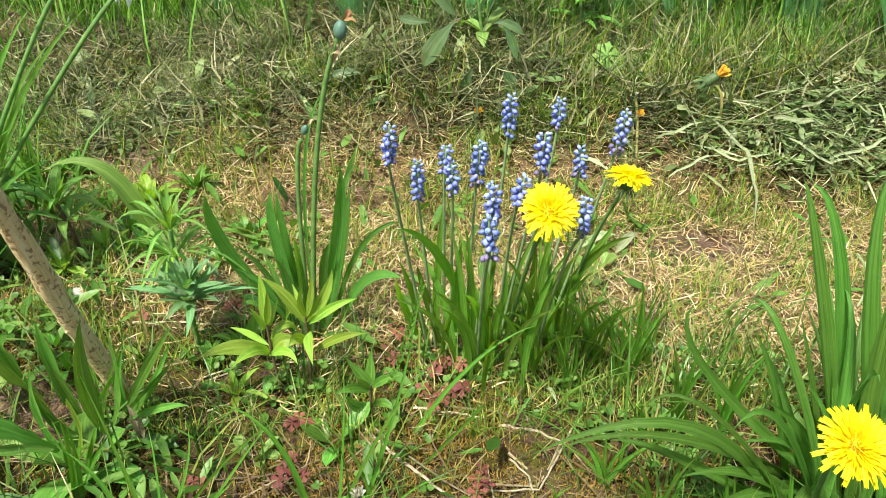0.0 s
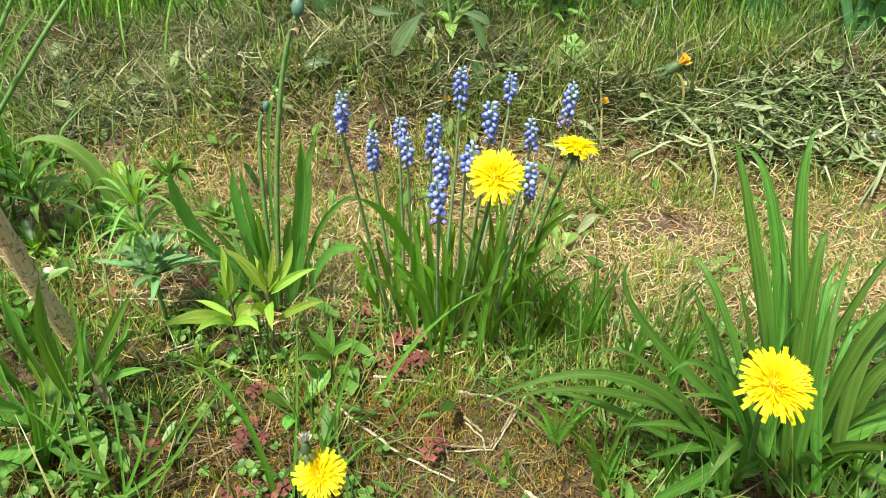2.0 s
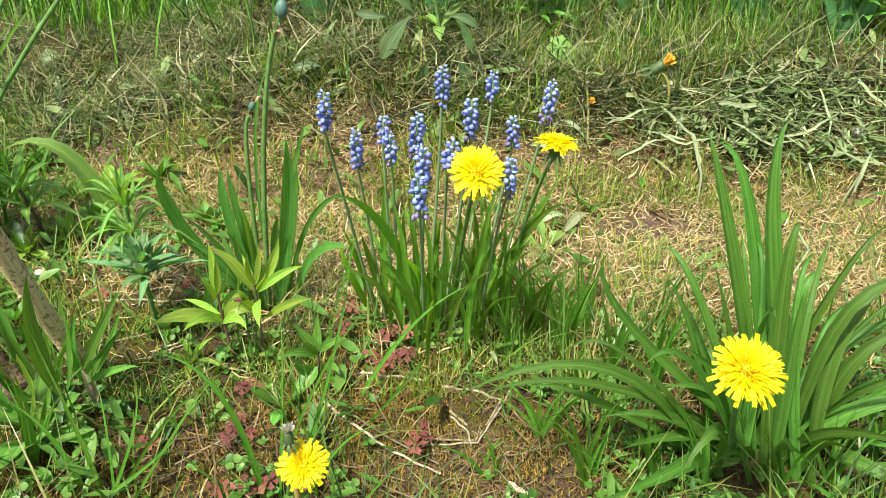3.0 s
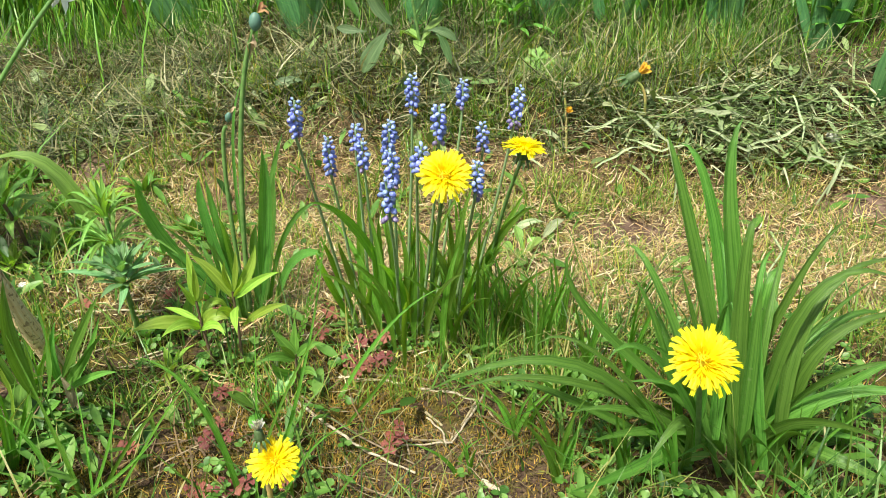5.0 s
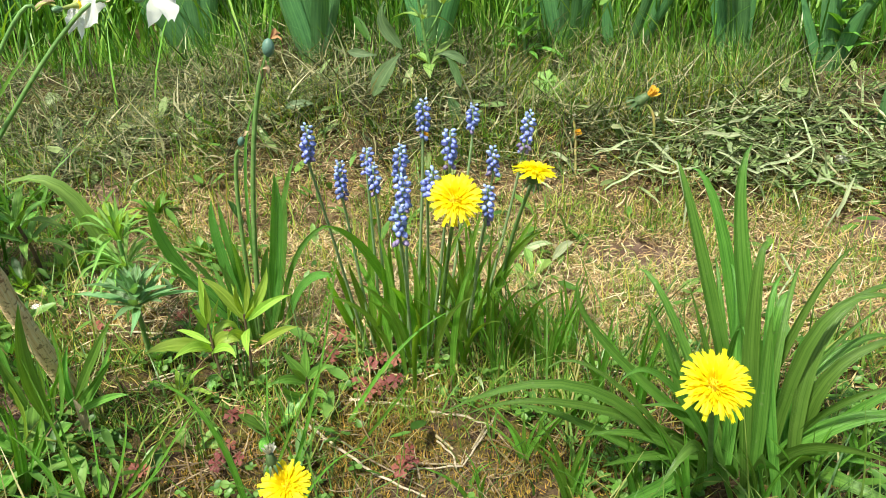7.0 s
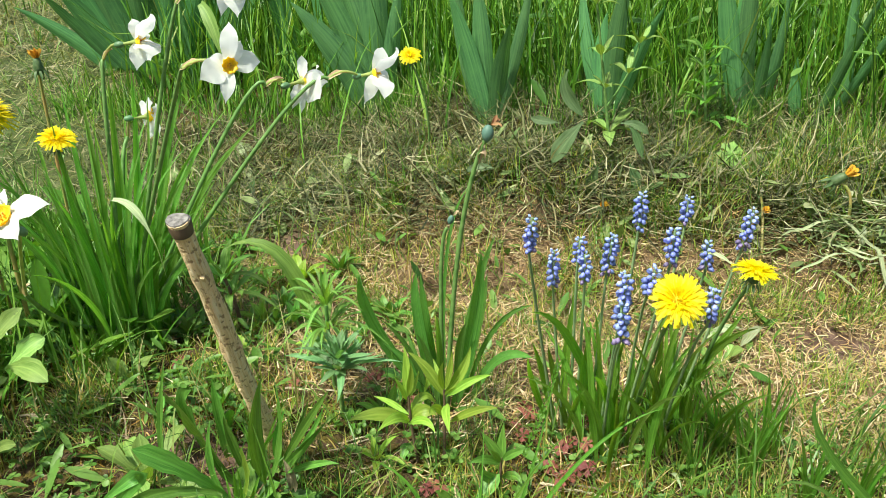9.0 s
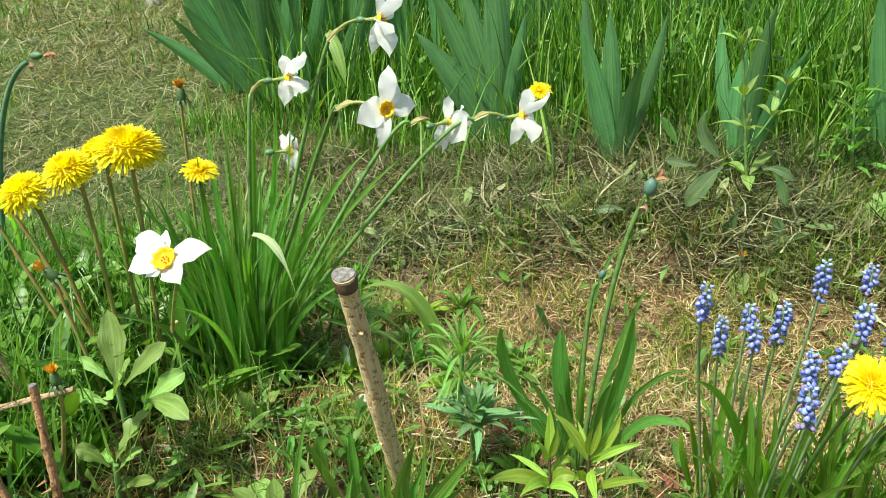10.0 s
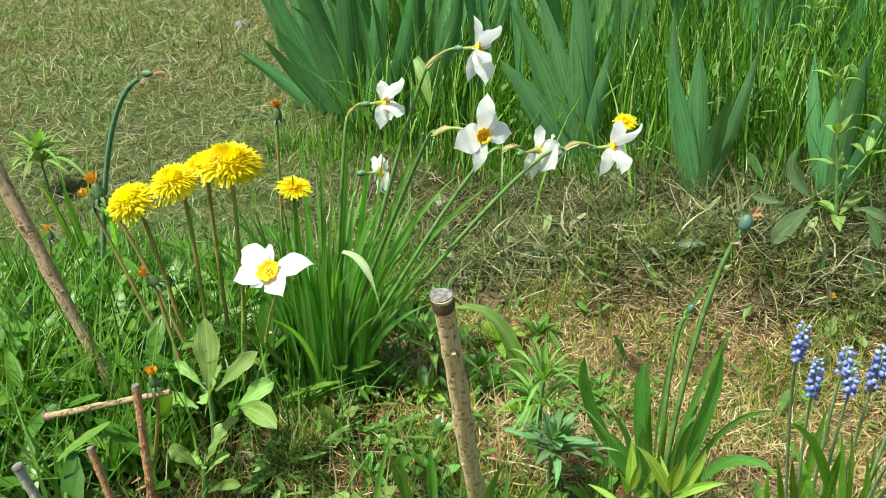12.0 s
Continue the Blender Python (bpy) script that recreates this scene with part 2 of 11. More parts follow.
PROFILE = {
    "strap": lambda k: (0.55 + 0.45 * min(1, k * 3)) * (1 if k < 0.4 else max(0.01, 1 - ((k - 0.4) / 0.6) ** 1.9)),
    "blunt": lambda k: (0.55 + 0.45 * min(1, k * 3)) * (1 if k < 0.6 else max(0.02, 1 - ((k - 0.6) / 0.4) ** 2.4)),
    "sword": lambda k: (0.8 + 0.2 * min(1, k * 3)) * (1 if k < 0.5 else max(0, 1 - ((k - 0.5) / 0.5) ** 1.7)),
    "lance": lambda k: max(0.04, math.sin(math.pi * k ** 0.75)) if k < 1 else 0,
    "spoon": lambda k: (0.18 + 0.82 * max(0, math.sin(math.pi * k ** 1.5)) if k > 0.12 else 0.18) * (1 if k < 0.9 else max(0, (1 - k) * 10) ** 0.5),
    "petal": lambda k: (0.22 * (1 - k) + 0.95 * max(0, math.sin(math.pi * k ** 0.95)) ** 0.8) * (1 - k ** 7),
    "taper": lambda k: (0.65 + 0.35 * min(1, k * 3)) * (1 - 0.98 * max(0, (k - 0.2) / 0.8) ** 1.35),
    "blade": lambda k: 1 - 0.97 * k ** 1.6,
    "notched": lambda k: (0.25 + 0.75 * min(1, k * 1.3)) * (0.62 + 0.38 * abs(math.sin(k * 15))) * (1 if k < 0.8 else max(0, 1 - ((k - 0.8) / 0.2) ** 2) ** 0.5),
}


def sheet(shape, pts, width, kind="strap", face=(0, -0.8, 0.6), fold=0.25, twist=0.0, wave=0.0, across=4):
    """A leaf along pts; face: the way its upper side looks; fold: depth of the keel; wave: ripple of the rim."""
    rows, n = [], len(pts) - 1
    face = Vector(face)
    phase = rng.random() * 6
    for i, p in enumerate(pts):
        k = i / n
        way = (pts[min(i + 1, n)] - pts[max(i - 1, 0)]).normalized()
        side = way.cross(face)
        side = side.normalized() if side.length > 1e-4 else Vector((1, 0, 0))
        up = side.cross(way)
        a = twist * (k - 0.3)
        side, up = side * math.cos(a) + up * math.sin(a), up * math.cos(a) - side * math.sin(a)
        half = width / 2 * PROFILE[kind](k)
        row = []
        for j in range(across + 1):
            u = 2 * j / across - 1
            lift = fold * abs(u) * half + wave * half * math.sin(k * 17 + phase + (2.4 if u > 0 else 0)) * u * u
            row.append((p + side * (u * half) + up * lift, (j / across, k)))
        rows.append(row)
    shape.strip(rows)


def leaf(plant, b, m, t, width, kind="strap", material=None, name="leaf", n=10, face=None, fold=0.38, wave=0.0, label=""):
    """One leaf of a plant, from b through m to its tip t."""
    s = Shape()
    if face is None:
        face = (rng.uniform(-0.55, 0.55), -0.75, rng.uniform(0.35, 0.9))
    pts = [local(plant, p) for p in arc(b, m, t, n)]
    sheet(s, pts, width, kind, face, fold, rng.uniform(-0.5, 0.5), wave)
    return part(name, s, material or plant_green[plant.name.split(".")[0]], plant, label)


plant_green = {}


def stem(plant, b, m, t, r0, r1, material=STEM, name="stem", n=10, sides=7, label=""):
    s = Shape()
    s.tube([local(plant, p) for p in arc(b, m, t, n)], [r0 + (r1 - r0) * i / n for i in range(n + 1)], sides, 0.06)
    return part(name, s, material, plant, label)


def child(name, mesh, parent, at, axis, size=1.0, spin=None):
    """A shared mesh whose +z lies along axis, under a part."""
    ob = new(name, mesh)
    ob.parent = parent
    q = Vector(axis).to_track_quat("Z", "Y").to_matrix().to_4x4()
    spin = rng.random() * math.tau if spin is None else spin
    ob.matrix_basis = Matrix.Translation(at) @ q @ Matrix.Rotation(spin, 4, "Z") @ Matrix.Scale(size, 4)
    return ob


# ---- the ground ----
def ease(v, a, b):
    k = np.clip((v - a) / (b - a), 0, 1)
    return k * k * (3 - 2 * k)


def lie(x, y):
    """Height of the bed and the bank behind it."""
    back = ease(y, 0.85, 1.12) * (0.04 + 0.065 * ease(x, -0.5, -0.2))
    near = 0.03 * ease(-x, 0.2, 0.45) * ease(-y, -0.8, -0.55)
    return -0.035 - 0.015 * ease(x, 0, 0.3) * ease(y, 0.5, 0.8) + back + 0.05 * ease(y, 1.1, 1.5) + 0.05 * np.maximum(0, np.minimum(y, 12) - 1.4) + near


def lie_at(x, y):
    return float(lie(np.float64(x), np.float64(y)))


def patch(x, y, cx, cy, rx, ry):
    """1 in the middle of an oval, 0 outside it."""
    return np.clip(1.25 - ((x - cx) / rx) ** 2 - ((y - cy) / ry) ** 2, 0, 1)


def lumps(x, y, size, seed):
    """Smooth random field, 0..1, for clumped growth."""
    g = np.random.default_rng(seed)
    total = np.zeros_like(x)
    for k in range(14):
        a, w, ph = g.uniform(0, math.tau), g.uniform(0.6, 1.7) / size, g.uniform(0, math.tau)
        total += np.sin((x * math.cos(a) + y * math.sin(a)) * w * 3 + ph)
    return np.clip(0.5 + total / 9, 0, 1)


def straw_share(x, y):
    return np.maximum.reduce([patch(x, y, -0.04, 0.76, 0.2, 0.17), patch(x, y, 0.36, 0.74, 0.3, 0.18), patch(x, y, -0.2, 0.93, 0.28, 0.12), 0.8 * patch(x, y, 0.6, 0.76, 0.24, 0.22), 0.8 * patch(x, y, 0.12, 0.92, 0.4, 0.10), 0.85 * patch(x, y, -0.42, 0.87, 0.24, 0.13), 0.7 * patch(x, y, -0.24, 0.70, 0.18, 0.08)])


def mown_share(x, y):
    band = ease(y, 0.93, 1.03) * ease(-y, -1.42, -1.30)
    return np.maximum(band, patch(x, y, 0.62, 1.02, 0.26, 0.10))


def bare_corner(x, y):
    """1 on the dark bare soil at the end of the heap."""
    return patch(x, y, 0.80, 1.13, 0.17, 0.14)


def soil_share(x, y):
    return np.maximum.reduce([patch(x, y, 0.33, 0.82, 0.08, 0.05), patch(x, y, 0.67, 0.86, 0.07, 0.045), patch(x, y, -0.42, 0.97, 0.07, 0.04), bare_corner(x, y), patch(x, y, -0.35, 0.5, 0.1, 0.05), 0.3 * patch(x, y, 0.08, 0.4, 0.1, 0.05)])


def open_soil(x, y):
    """1 where hardly anything grows in front of the hyacinths."""
    return np.maximum.reduce([patch(x, y, 0.03, 0.50, 0.10, 0.06), patch(x, y, 0.06, 0.42, 0.12, 0.06), patch(x, y, -0.12, 0.46, 0.08, 0.05), 0.7 * patch(x, y, -0.25, 0.62, 0.10, 0.05), 0.6 * patch(x, y, -0.4, 0.5, 0.14, 0.06)])


def under_bank(x, y):
    """1 on the soil below the irises, kept dark for shade between the grass."""
    return ease(y, 1.1, 1.25) * (1 - lawn_share(x, y)) * (1 - ease(np.hypot(0.7 * (x - 0.5), y - 1.6), 1.2, 1.8))


def lawn_share(x, y):
    return ease(-x - 0.73 * (y - 1.0), 0.46, 0.62) * ease(y, 0.85, 1.05)


def ground_sheet():
    def axis(fine0, fine1, step, low, high):
        a = list(np.arange(fine0, fine1, step))
        s, v = step, fine1
        while v < high:
            a.append(v)
            s *= 1.25
            v += s
        a.append(high)
        s, v = step, fine0
        while v > low:
            s *= 1.25
            v -= s
            a.insert(0, max(v, low))
        return np.array(a)

    xs, ys = axis(-0.95, 0.95, 0.007, -60, 60), axis(0.2, 1.5, 0.007, -60, 90)
    gx, gy = np.meshgrid(xs, ys)
    z = lie(gx, gy)
    fine = np.exp(-np.maximum(0, np.hypot(gx, gy - 0.8) - 1.2))
    z = z + fine * (0.012 * (lumps(gx, gy, 0.12, 3) - 0.5) + 0.006 * (lumps(gx, gy, 0.035, 4) - 0.5) + nrng.normal(0, 0.0011, gx.shape))
    nx, ny = len(xs), len(ys)
    v = np.stack([gx, gy, z], -1).reshape(-1, 3)
    i = np.arange((ny - 1) * nx).reshape(ny - 1, nx)[:, :-1].ravel()
    faces = np.stack([i, i + 1, i + nx + 1, i + nx], -1)
    me = bpy.data.meshes.new("ground")
    me.from_pydata(v, [], faces)
    me.polygons.foreach_set("use_smooth", [True] * len(me.polygons))
    zone = me.color_attributes.new("zone", "FLOAT_COLOR", "POINT")
    c = np.stack([straw_share(gx, gy), np.maximum.reduce([lawn_share(gx, gy), 0.15 * ease(gy, 1.0, 1.2) * (1 - ease(gy, 1.2, 1.35)), ease(np.hypot(gx, gy - 0.7), 0.95, 1.5) * (1 - under_bank(gx, gy))]), soil_share(gx, gy) * (1 - 0.75 * bare_corner(gx, gy)), np.ones_like(gx)], -1)
    zone.data.foreach_set("color", c.reshape(-1).astype(np.float32))
    n = Net("garden_soil")
    at = n.place()
    kinds = n.node("ShaderNodeSeparateColor")
    attr = n.node("ShaderNodeAttribute")
    attr.attribute_name = "zone"
    n.join(attr.outputs["Color"], kinds.inputs[0])
    fine_n, mid_n, big_n = n.noise(420, 5, at), n.noise(70, 5, at), n.noise(14, 4, at)
    soil = n.ramp(fine_n, [(0.3, (0.022, 0.014, 0.009)), (0.55, (0.074, 0.046, 0.028)), (0.8, (0.155, 0.104, 0.07))])
    moss = n.ramp(fine_n, [(0.3, (0.03, 0.03, 0.007)), (0.6, (0.104, 0.081, 0.016)), (0.8, (0.192, 0.133, 0.037))])
    base = n.mix(n.ramp(mid_n, [(0.42, (0, 0, 0)), (0.58, (1, 1, 1))]), soil, moss)
    straw = n.ramp(fine_n, [(0.3, (0.10, 0.07, 0.033)), (0.7, (0.31, 0.205, 0.125))])
    base = n.mix(kinds.outputs[0], base, straw)
    turf = n.ramp(mid_n, [(0.35, (0.037, 0.063, 0.016)), (0.65, (0.104, 0.118, 0.041))])
    base = n.mix(kinds.outputs[1], base, turf)
    bare = n.ramp(mid_n, [(0.3, (0.089, 0.052, 0.037)), (0.7, (0.222, 0.148, 0.115))])
    base = n.mix(kinds.outputs[2], base, bare)
    base = n.vary(base, big_n, 0.012, 0.25)
    n.bump(n.mix(0.5, n.ramp(fine_n, [(0, (0, 0, 0)), (1, (1, 1, 1))]), n.ramp(mid_n, [(0, (0, 0, 0)), (1, (1, 1, 1))])), 0.9, 0.006)
    me.materials.append(n.finish(base, 0.95, specular=0.2))
    return tagged(new("ground", me), "brown garden soil with moss, straw and mown turf", "ground", kind="structure")


ground_sheet()


# ---- grass, straw and other growth that nobody could count ----
def scatter(count, x0, x1, y0, y1, share, seed):
    """count places in the rectangle, kept by a share 0..1."""
    g = np.random.default_rng(seed)
    x, y = g.uniform(x0, x1, count), g.uniform(y0, y1, count)
    keep = g.random(count) < share(x, y)
    return x[keep], y[keep], g


def blades(name, places, length, width, lean, lift, material, label, category, segments=3, curl=0.6, flat=0.0):
    """Thin tapered blades. lean: degrees from upright; lift: height above the ground; flat: 1 lays the curl into the ground plane."""
    x, y, g = places
    n = len(x)
    yaw, tilt = g.uniform(0, math.tau, n), np.radians(np.clip(g.normal(lean[0], lean[1], n), -88, 92))
    coarse = np.clip(np.hypot(x, y) / 1.4, 1, 3)
    size, w = g.uniform(*length, n) * coarse**0.5, g.uniform(*width, n) * coarse
    bend, spin = g.normal(0, curl, n), g.normal(0, curl, n) * flat
    rows = []
    p = np.stack([x, y, lie(x, y) + g.uniform(*lift, n)], -1)
    for k in range(segments + 1):
        a = yaw + spin * k / segments
        t = tilt + (0 if flat else 1) * np.abs(bend) * k / segments
        d = np.stack([np.sin(t) * np.cos(a), np.sin(t) * np.sin(a), np.cos(t)], -1)
        roll = yaw + math.pi / 2 + 0.6 * np.sin(x * 900)
        side = np.stack([np.cos(roll), np.sin(roll), 0.25 * np.sin(y * 700)], -1)
        taper = (1 - 0.93 * (k / segments) ** 1.5) * w / 2
        rows += [p - side * taper[:, None], p + side * taper[:, None]]
        p = p + d * (size / segments)[:, None]
    v = np.stack(rows, 1)
    m = v.shape[1]
    v[..., 2] = np.maximum(v[..., 2], lie(v[..., 0], v[..., 1]) + 0.0005)
    base = (np.arange(n) * m)[:, None]
    quads = [np.stack([base[:, 0] + 2 * k, base[:, 0] + 2 * k + 1, base[:, 0] + 2 * k + 3, base[:, 0] + 2 * k + 2], -1) for k in range(segments)]
    f = np.concatenate(quads)
    me = bpy.data.meshes.new(name)
    me.from_pydata(v.reshape(-1, 3), [], f)
    me.materials.append(material)
    return tagged(new(name, me), label, category, kind="stuff")


STRAWS = island_material("straw", [(0.0, (0.78, 0.67, 0.47)), (0.18, (0.64, 0.49, 0.29)), (0.34, (0.14, 0.085, 0.04)), (0.5, (0.68, 0.50, 0.27)), (0.66, (0.52, 0.32, 0.13)), (0.74, (0.12, 0.08, 0.035)), (0.88, (0.33, 0.35, 0.085)), (1.0, (0.17, 0.26, 0.045))], 0.65, 0.2)
FRONTSTRAW = island_material("old_straw", [(0.0, (0.358, 0.281, 0.181)), (0.2, (0.231, 0.157, 0.082)), (0.5, (0.081, 0.051, 0.027)), (0.75, (0.197, 0.124, 0.055)), (1.0, (0.115, 0.118, 0.033))], 0.7, 0.1)
CLIPPINGS = island_material("hay", [(0.0, (0.018, 0.026, 0.008)), (0.22, (0.100, 0.140, 0.042)), (0.4, (0.022, 0.024, 0.010)), (0.6, (0.185, 0.200, 0.078)), (0.8, (0.270, 0.230, 0.115)), (0.93, (0.390, 0.365, 0.210)), (1.0, (0.560, 0.530, 0.340))], 0.7, 0.18, patchy=(9, (0.085, 0.095, 0.036)))
HEAP = island_material("cut_stalks", [(0.0, (0.085, 0.150, 0.045)), (0.25, (0.250, 0.360, 0.130)), (0.40, (0.100, 0.130, 0.055)), (0.62, (0.370, 0.470, 0.220)), (0.74, (0.150, 0.200, 0.075)), (0.88, (0.540, 0.580, 0.360)), (1.0, (0.640, 0.640, 0.440))], 0.5, 0.25)
TURF = island_material("turf", [(0.0, (0.064, 0.165, 0.017)), (0.4, (0.160, 0.310, 0.036)), (0.65, (0.290, 0.415, 0.060)), (0.82, (0.450, 0.450, 0.085)), (0.94, (0.490, 0.380, 0.120)), (1.0, (0.560, 0.450, 0.220))], 0.45, 0.35)
MOSSGRASS = island_material("moss_grass", [(0.0, (0.035, 0.100, 0.012)), (0.4, (0.090, 0.200, 0.026)), (0.7, (0.160, 0.263, 0.045)), (0.9, (0.280, 0.273, 0.070)), (1.0, (0.380, 0.326, 0.150))], 0.45, 0.3)
LAWN = island_material("mown_grass", [(0.0, (0.040, 0.080, 0.014)), (0.35, (0.125, 0.205, 0.040)), (0.65, (0.225, 0.295, 0.078)), (0.88, (0.350, 0.345, 0.150)), (1.0, (0.520, 0.460, 0.290))], 0.6, 0.28, patchy=(3.2, (0.290, 0.200, 0.110)))
LAWNHAY = island_material("lawn_hay", [(0.0, (0.090, 0.130, 0.055)), (0.35, (0.210, 0.235, 0.120)), (0.55, (0.130, 0.110, 0.060)), (0.75, (0.330, 0.310, 0.180)), (1.0, (0.520, 0.480, 0.330))], 0.7, 0.15, patchy=(2.5, (0.30, 0.21, 0.12)))
TALL = island_material("tall_grass", [(0.0, (0.030, 0.085, 0.009)), (0.35, (0.075, 0.215, 0.018)), (0.7, (0.155, 0.345, 0.035)), (0.93, (0.265, 0.440, 0.062)), (1.0, (0.34, 0.41, 0.13))], 0.4, 0.34)
LUSH = island_material("lush_grass", [(0.0, (0.052, 0.148, 0.015)), (0.5, (0.118, 0.281, 0.03)), (1.0, (0.207, 0.355, 0.059))], 0.4, 0.35)
GREENERY = island_material("low_weed", [(0.0, (0.045, 0.12, 0.02)), (0.5, (0.11, 0.24, 0.035)), (1.0, (0.20, 0.34, 0.08))], 0.45, 0.32)
MOSS = island_material("moss", [(0.0, (0.110, 0.120, 0.020)), (0.5, (0.310, 0.215, 0.036)), (1.0, (0.460, 0.260, 0.060))], 0.9, 0.25)



def bank(x, y):
    return (0.02 * ease(y, 1.06, 1.2) + 0.98 * ease(y + 0.25 * np.minimum(0, x), 1.20, 1.42)) * (1 - lawn_share(x, y)) * (1 - ease(np.hypot(0.7 * (x - 0.5), y - 1.6), 1.1, 1.7)) * (0.35 + 0.65 * lumps(x, y, 0.12, 27)) * (1 - 0.9 * soil_share(x, y))


def leaflets(name, places, length, ratio, lift, tilt, material, label, category, three=False):
    """Small oval leaves; three: in threes on one point, like clover."""
    x, y, g = places
    n = len(x)
    if three:
        yaw = np.repeat(g.uniform(0, math.tau, n), 3) + np.tile([0, 2.1, 4.2], n)
        x, y, n = np.repeat(x, 3), np.repeat(y, 3), 3 * n
        up = np.repeat(g.uniform(*lift, n // 3), 3)
    else:
        yaw, up = g.uniform(0, math.tau, n), g.uniform(*lift, n)
    size = g.uniform(*length, n)
    e = np.radians(g.normal(tilt[0], tilt[1], n))
    d = np.stack([np.cos(yaw) * np.cos(e), np.sin(yaw) * np.cos(e), np.sin(e)], -1)
    side = np.stack([-np.sin(yaw), np.cos(yaw), 0.35 * np.sin(x * 800)], -1)
    nor = np.cross(d, side)
    p = np.stack([x, y, lie(x, y) + up], -1)
    rows = []
    for k, w in ((0.0, 0.12), (0.3, 0.42), (0.65, 0.5), (0.9, 0.26), (1.0, 0.02)):
        sag = -0.25 * k * k * size
        for u in (-1, 0, 1):
            rows.append(p + d * (size * k)[:, None] + side * (u * w * ratio * size)[:, None] + nor * ((0.12 * abs(u) * ratio * size) + sag * 0.6)[:, None])
    v = np.stack(rows, 1)
    v[..., 2] = np.maximum(v[..., 2], lie(v[..., 0], v[..., 1]) + 0.001)
    m = v.shape[1]
    base = np.arange(n) * m
    f = np.concatenate([np.stack([base + 3 * i + j, base + 3 * i + j + 1, base + 3 * i + j + 4, base + 3 * i + j + 3], -1) for i in range(4) for j in range(2)])
    me = bpy.data.meshes.new(name)
    me.from_pydata(v.reshape(-1, 3), [], f)
    me.polygons.foreach_set("use_smooth", [True] * len(me.polygons))
    me.materials.append(material)
    return tagged(new(name, me), label, category, kind="stuff")


CUTLEAF = island_material("cut_leaves", [(0.0, (0.092, 0.170, 0.044)), (0.5, (0.204, 0.290, 0.097)), (0.85, (0.278, 0.329, 0.133)), (1.0, (0.444, 0.459, 0.266))], 0.7, 0.2)
leaflets("clover", scatter(4200, -0.9, 0.6, 0.25, 0.75, lambda x, y: np.clip(lumps(x, y, 0.09, 51) * 1.7 - 0.6, 0, 1) * (1 - straw_share(x, y)) * (1 - 0.8 * open_soil(x, y)), 61), (0.004, 0.009), 0.9, (0.006, 0.022), (5, 15), GREENERY, "low clover with small rounded leaves", "clover", True)
leaflets("low_weeds", scatter(2600, -0.95, 0.7, 0.28, 0.9, lambda x, y: np.clip(lumps(x, y, 0.10, 52) * 1.7 - 0.65 + 0.35 * ease(-x, 0.1, 0.4) * ease(-y, -0.8, -0.6), 0, 1) * (1 - 0.85 * straw_share(x, y)) * (1 - 0.9 * open_soil(x, y)), 62), (0.012, 0.040), 0.27, (0.004, 0.022), (25, 22), GREENERY, "small leafy weeds covering the bed", "weeds")
leaflets("cut_leaves", scatter(2200, -0.7, 1.1, 0.86, 1.2, lambda x, y: mown_share(x, y) * lumps(x, y, 0.08, 53) * (1 + 1.6 * patch(x, y, 0.64, 1.0, 0.28, 0.12)) * 0.6, 63), (0.012, 0.045), 0.32, (0.004, 0.028), (5, 22), CUTLEAF, "wilted cut leaves strewn over the hay", "cut leaves")
leaflets("bank_weeds", scatter(5200, -0.6, 2.0, 1.1, 2.4, lambda x, y: bank(x, y) * lumps(x, y, 0.16, 54), 64), (0.02, 0.06), 0.34, (0.02, 0.16), (15, 30), GREENERY, "leafy weeds growing in the tall grass", "weeds")

blades("straw_litter", scatter(82000, -0.75, 0.95, 0.5, 1.05, lambda x, y: np.clip(straw_share(x, y) + 0.12, 0, 1) * (1 - 0.7 * soil_share(x, y)) * (0.35 + 0.65 * lumps(x, y, 0.06, 21)), 31), (0.008, 0.038), (0.0008, 0.0021), (78, 14), (0.0, 0.014), STRAWS, "dry tan straw and clipped grass lying on the soil", "straw", 3, 1.1, 1.0)
blades("hay_litter", scatter(50000, -0.9, 1.2, 0.84, 1.44, lambda x, y: mown_share(x, y) * (1 - 0.7 * lawn_share(x, y)) * (1 - patch(x, y, 0.83, 1.2, 0.16, 0.12)) * (1 - 0.5 * patch(x, y, 0.64, 1.01, 0.27, 0.10)) * (0.18 + 0.82 * lumps(x, y, 0.07, 22) ** 1.4), 32), (0.025, 0.10), (0.0011, 0.0034), (75, 17), (0.0, 0.036), CLIPPINGS, "greyish green hay of mown grass lying in a swath", "hay", 3, 1.0, 1.0)
leaflets("torn_leaves", scatter(1900, 0.30, 1.0, 0.86, 1.2, lambda x, y: patch(x, y, 0.60, 1.0, 0.30, 0.09) * (0.4 + 0.6 * lumps(x, y, 0.08, 75)), 68), (0.010, 0.034), 0.26, (0.002, 0.030), (4, 30), HEAP, "torn wilted leaves in the heap of cut stalks", "cut leaves")
blades("cut_stalks", scatter(5200, 0.28, 1.0, 0.88, 1.12, lambda x, y: patch(x, y, 0.60, 1.0, 0.30, 0.075) * (0.15 + 0.85 * lumps(x, y, 0.07, 34)) * (1 - 0.8 * bare_corner(x, y)), 33), (0.025, 0.095), (0.0016, 0.0062), (82, 10), (0.002, 0.026), HEAP, "heap of pale wilted stalks and leaves cut from the bed", "cut stalks", 4, 1.3, 0.8)
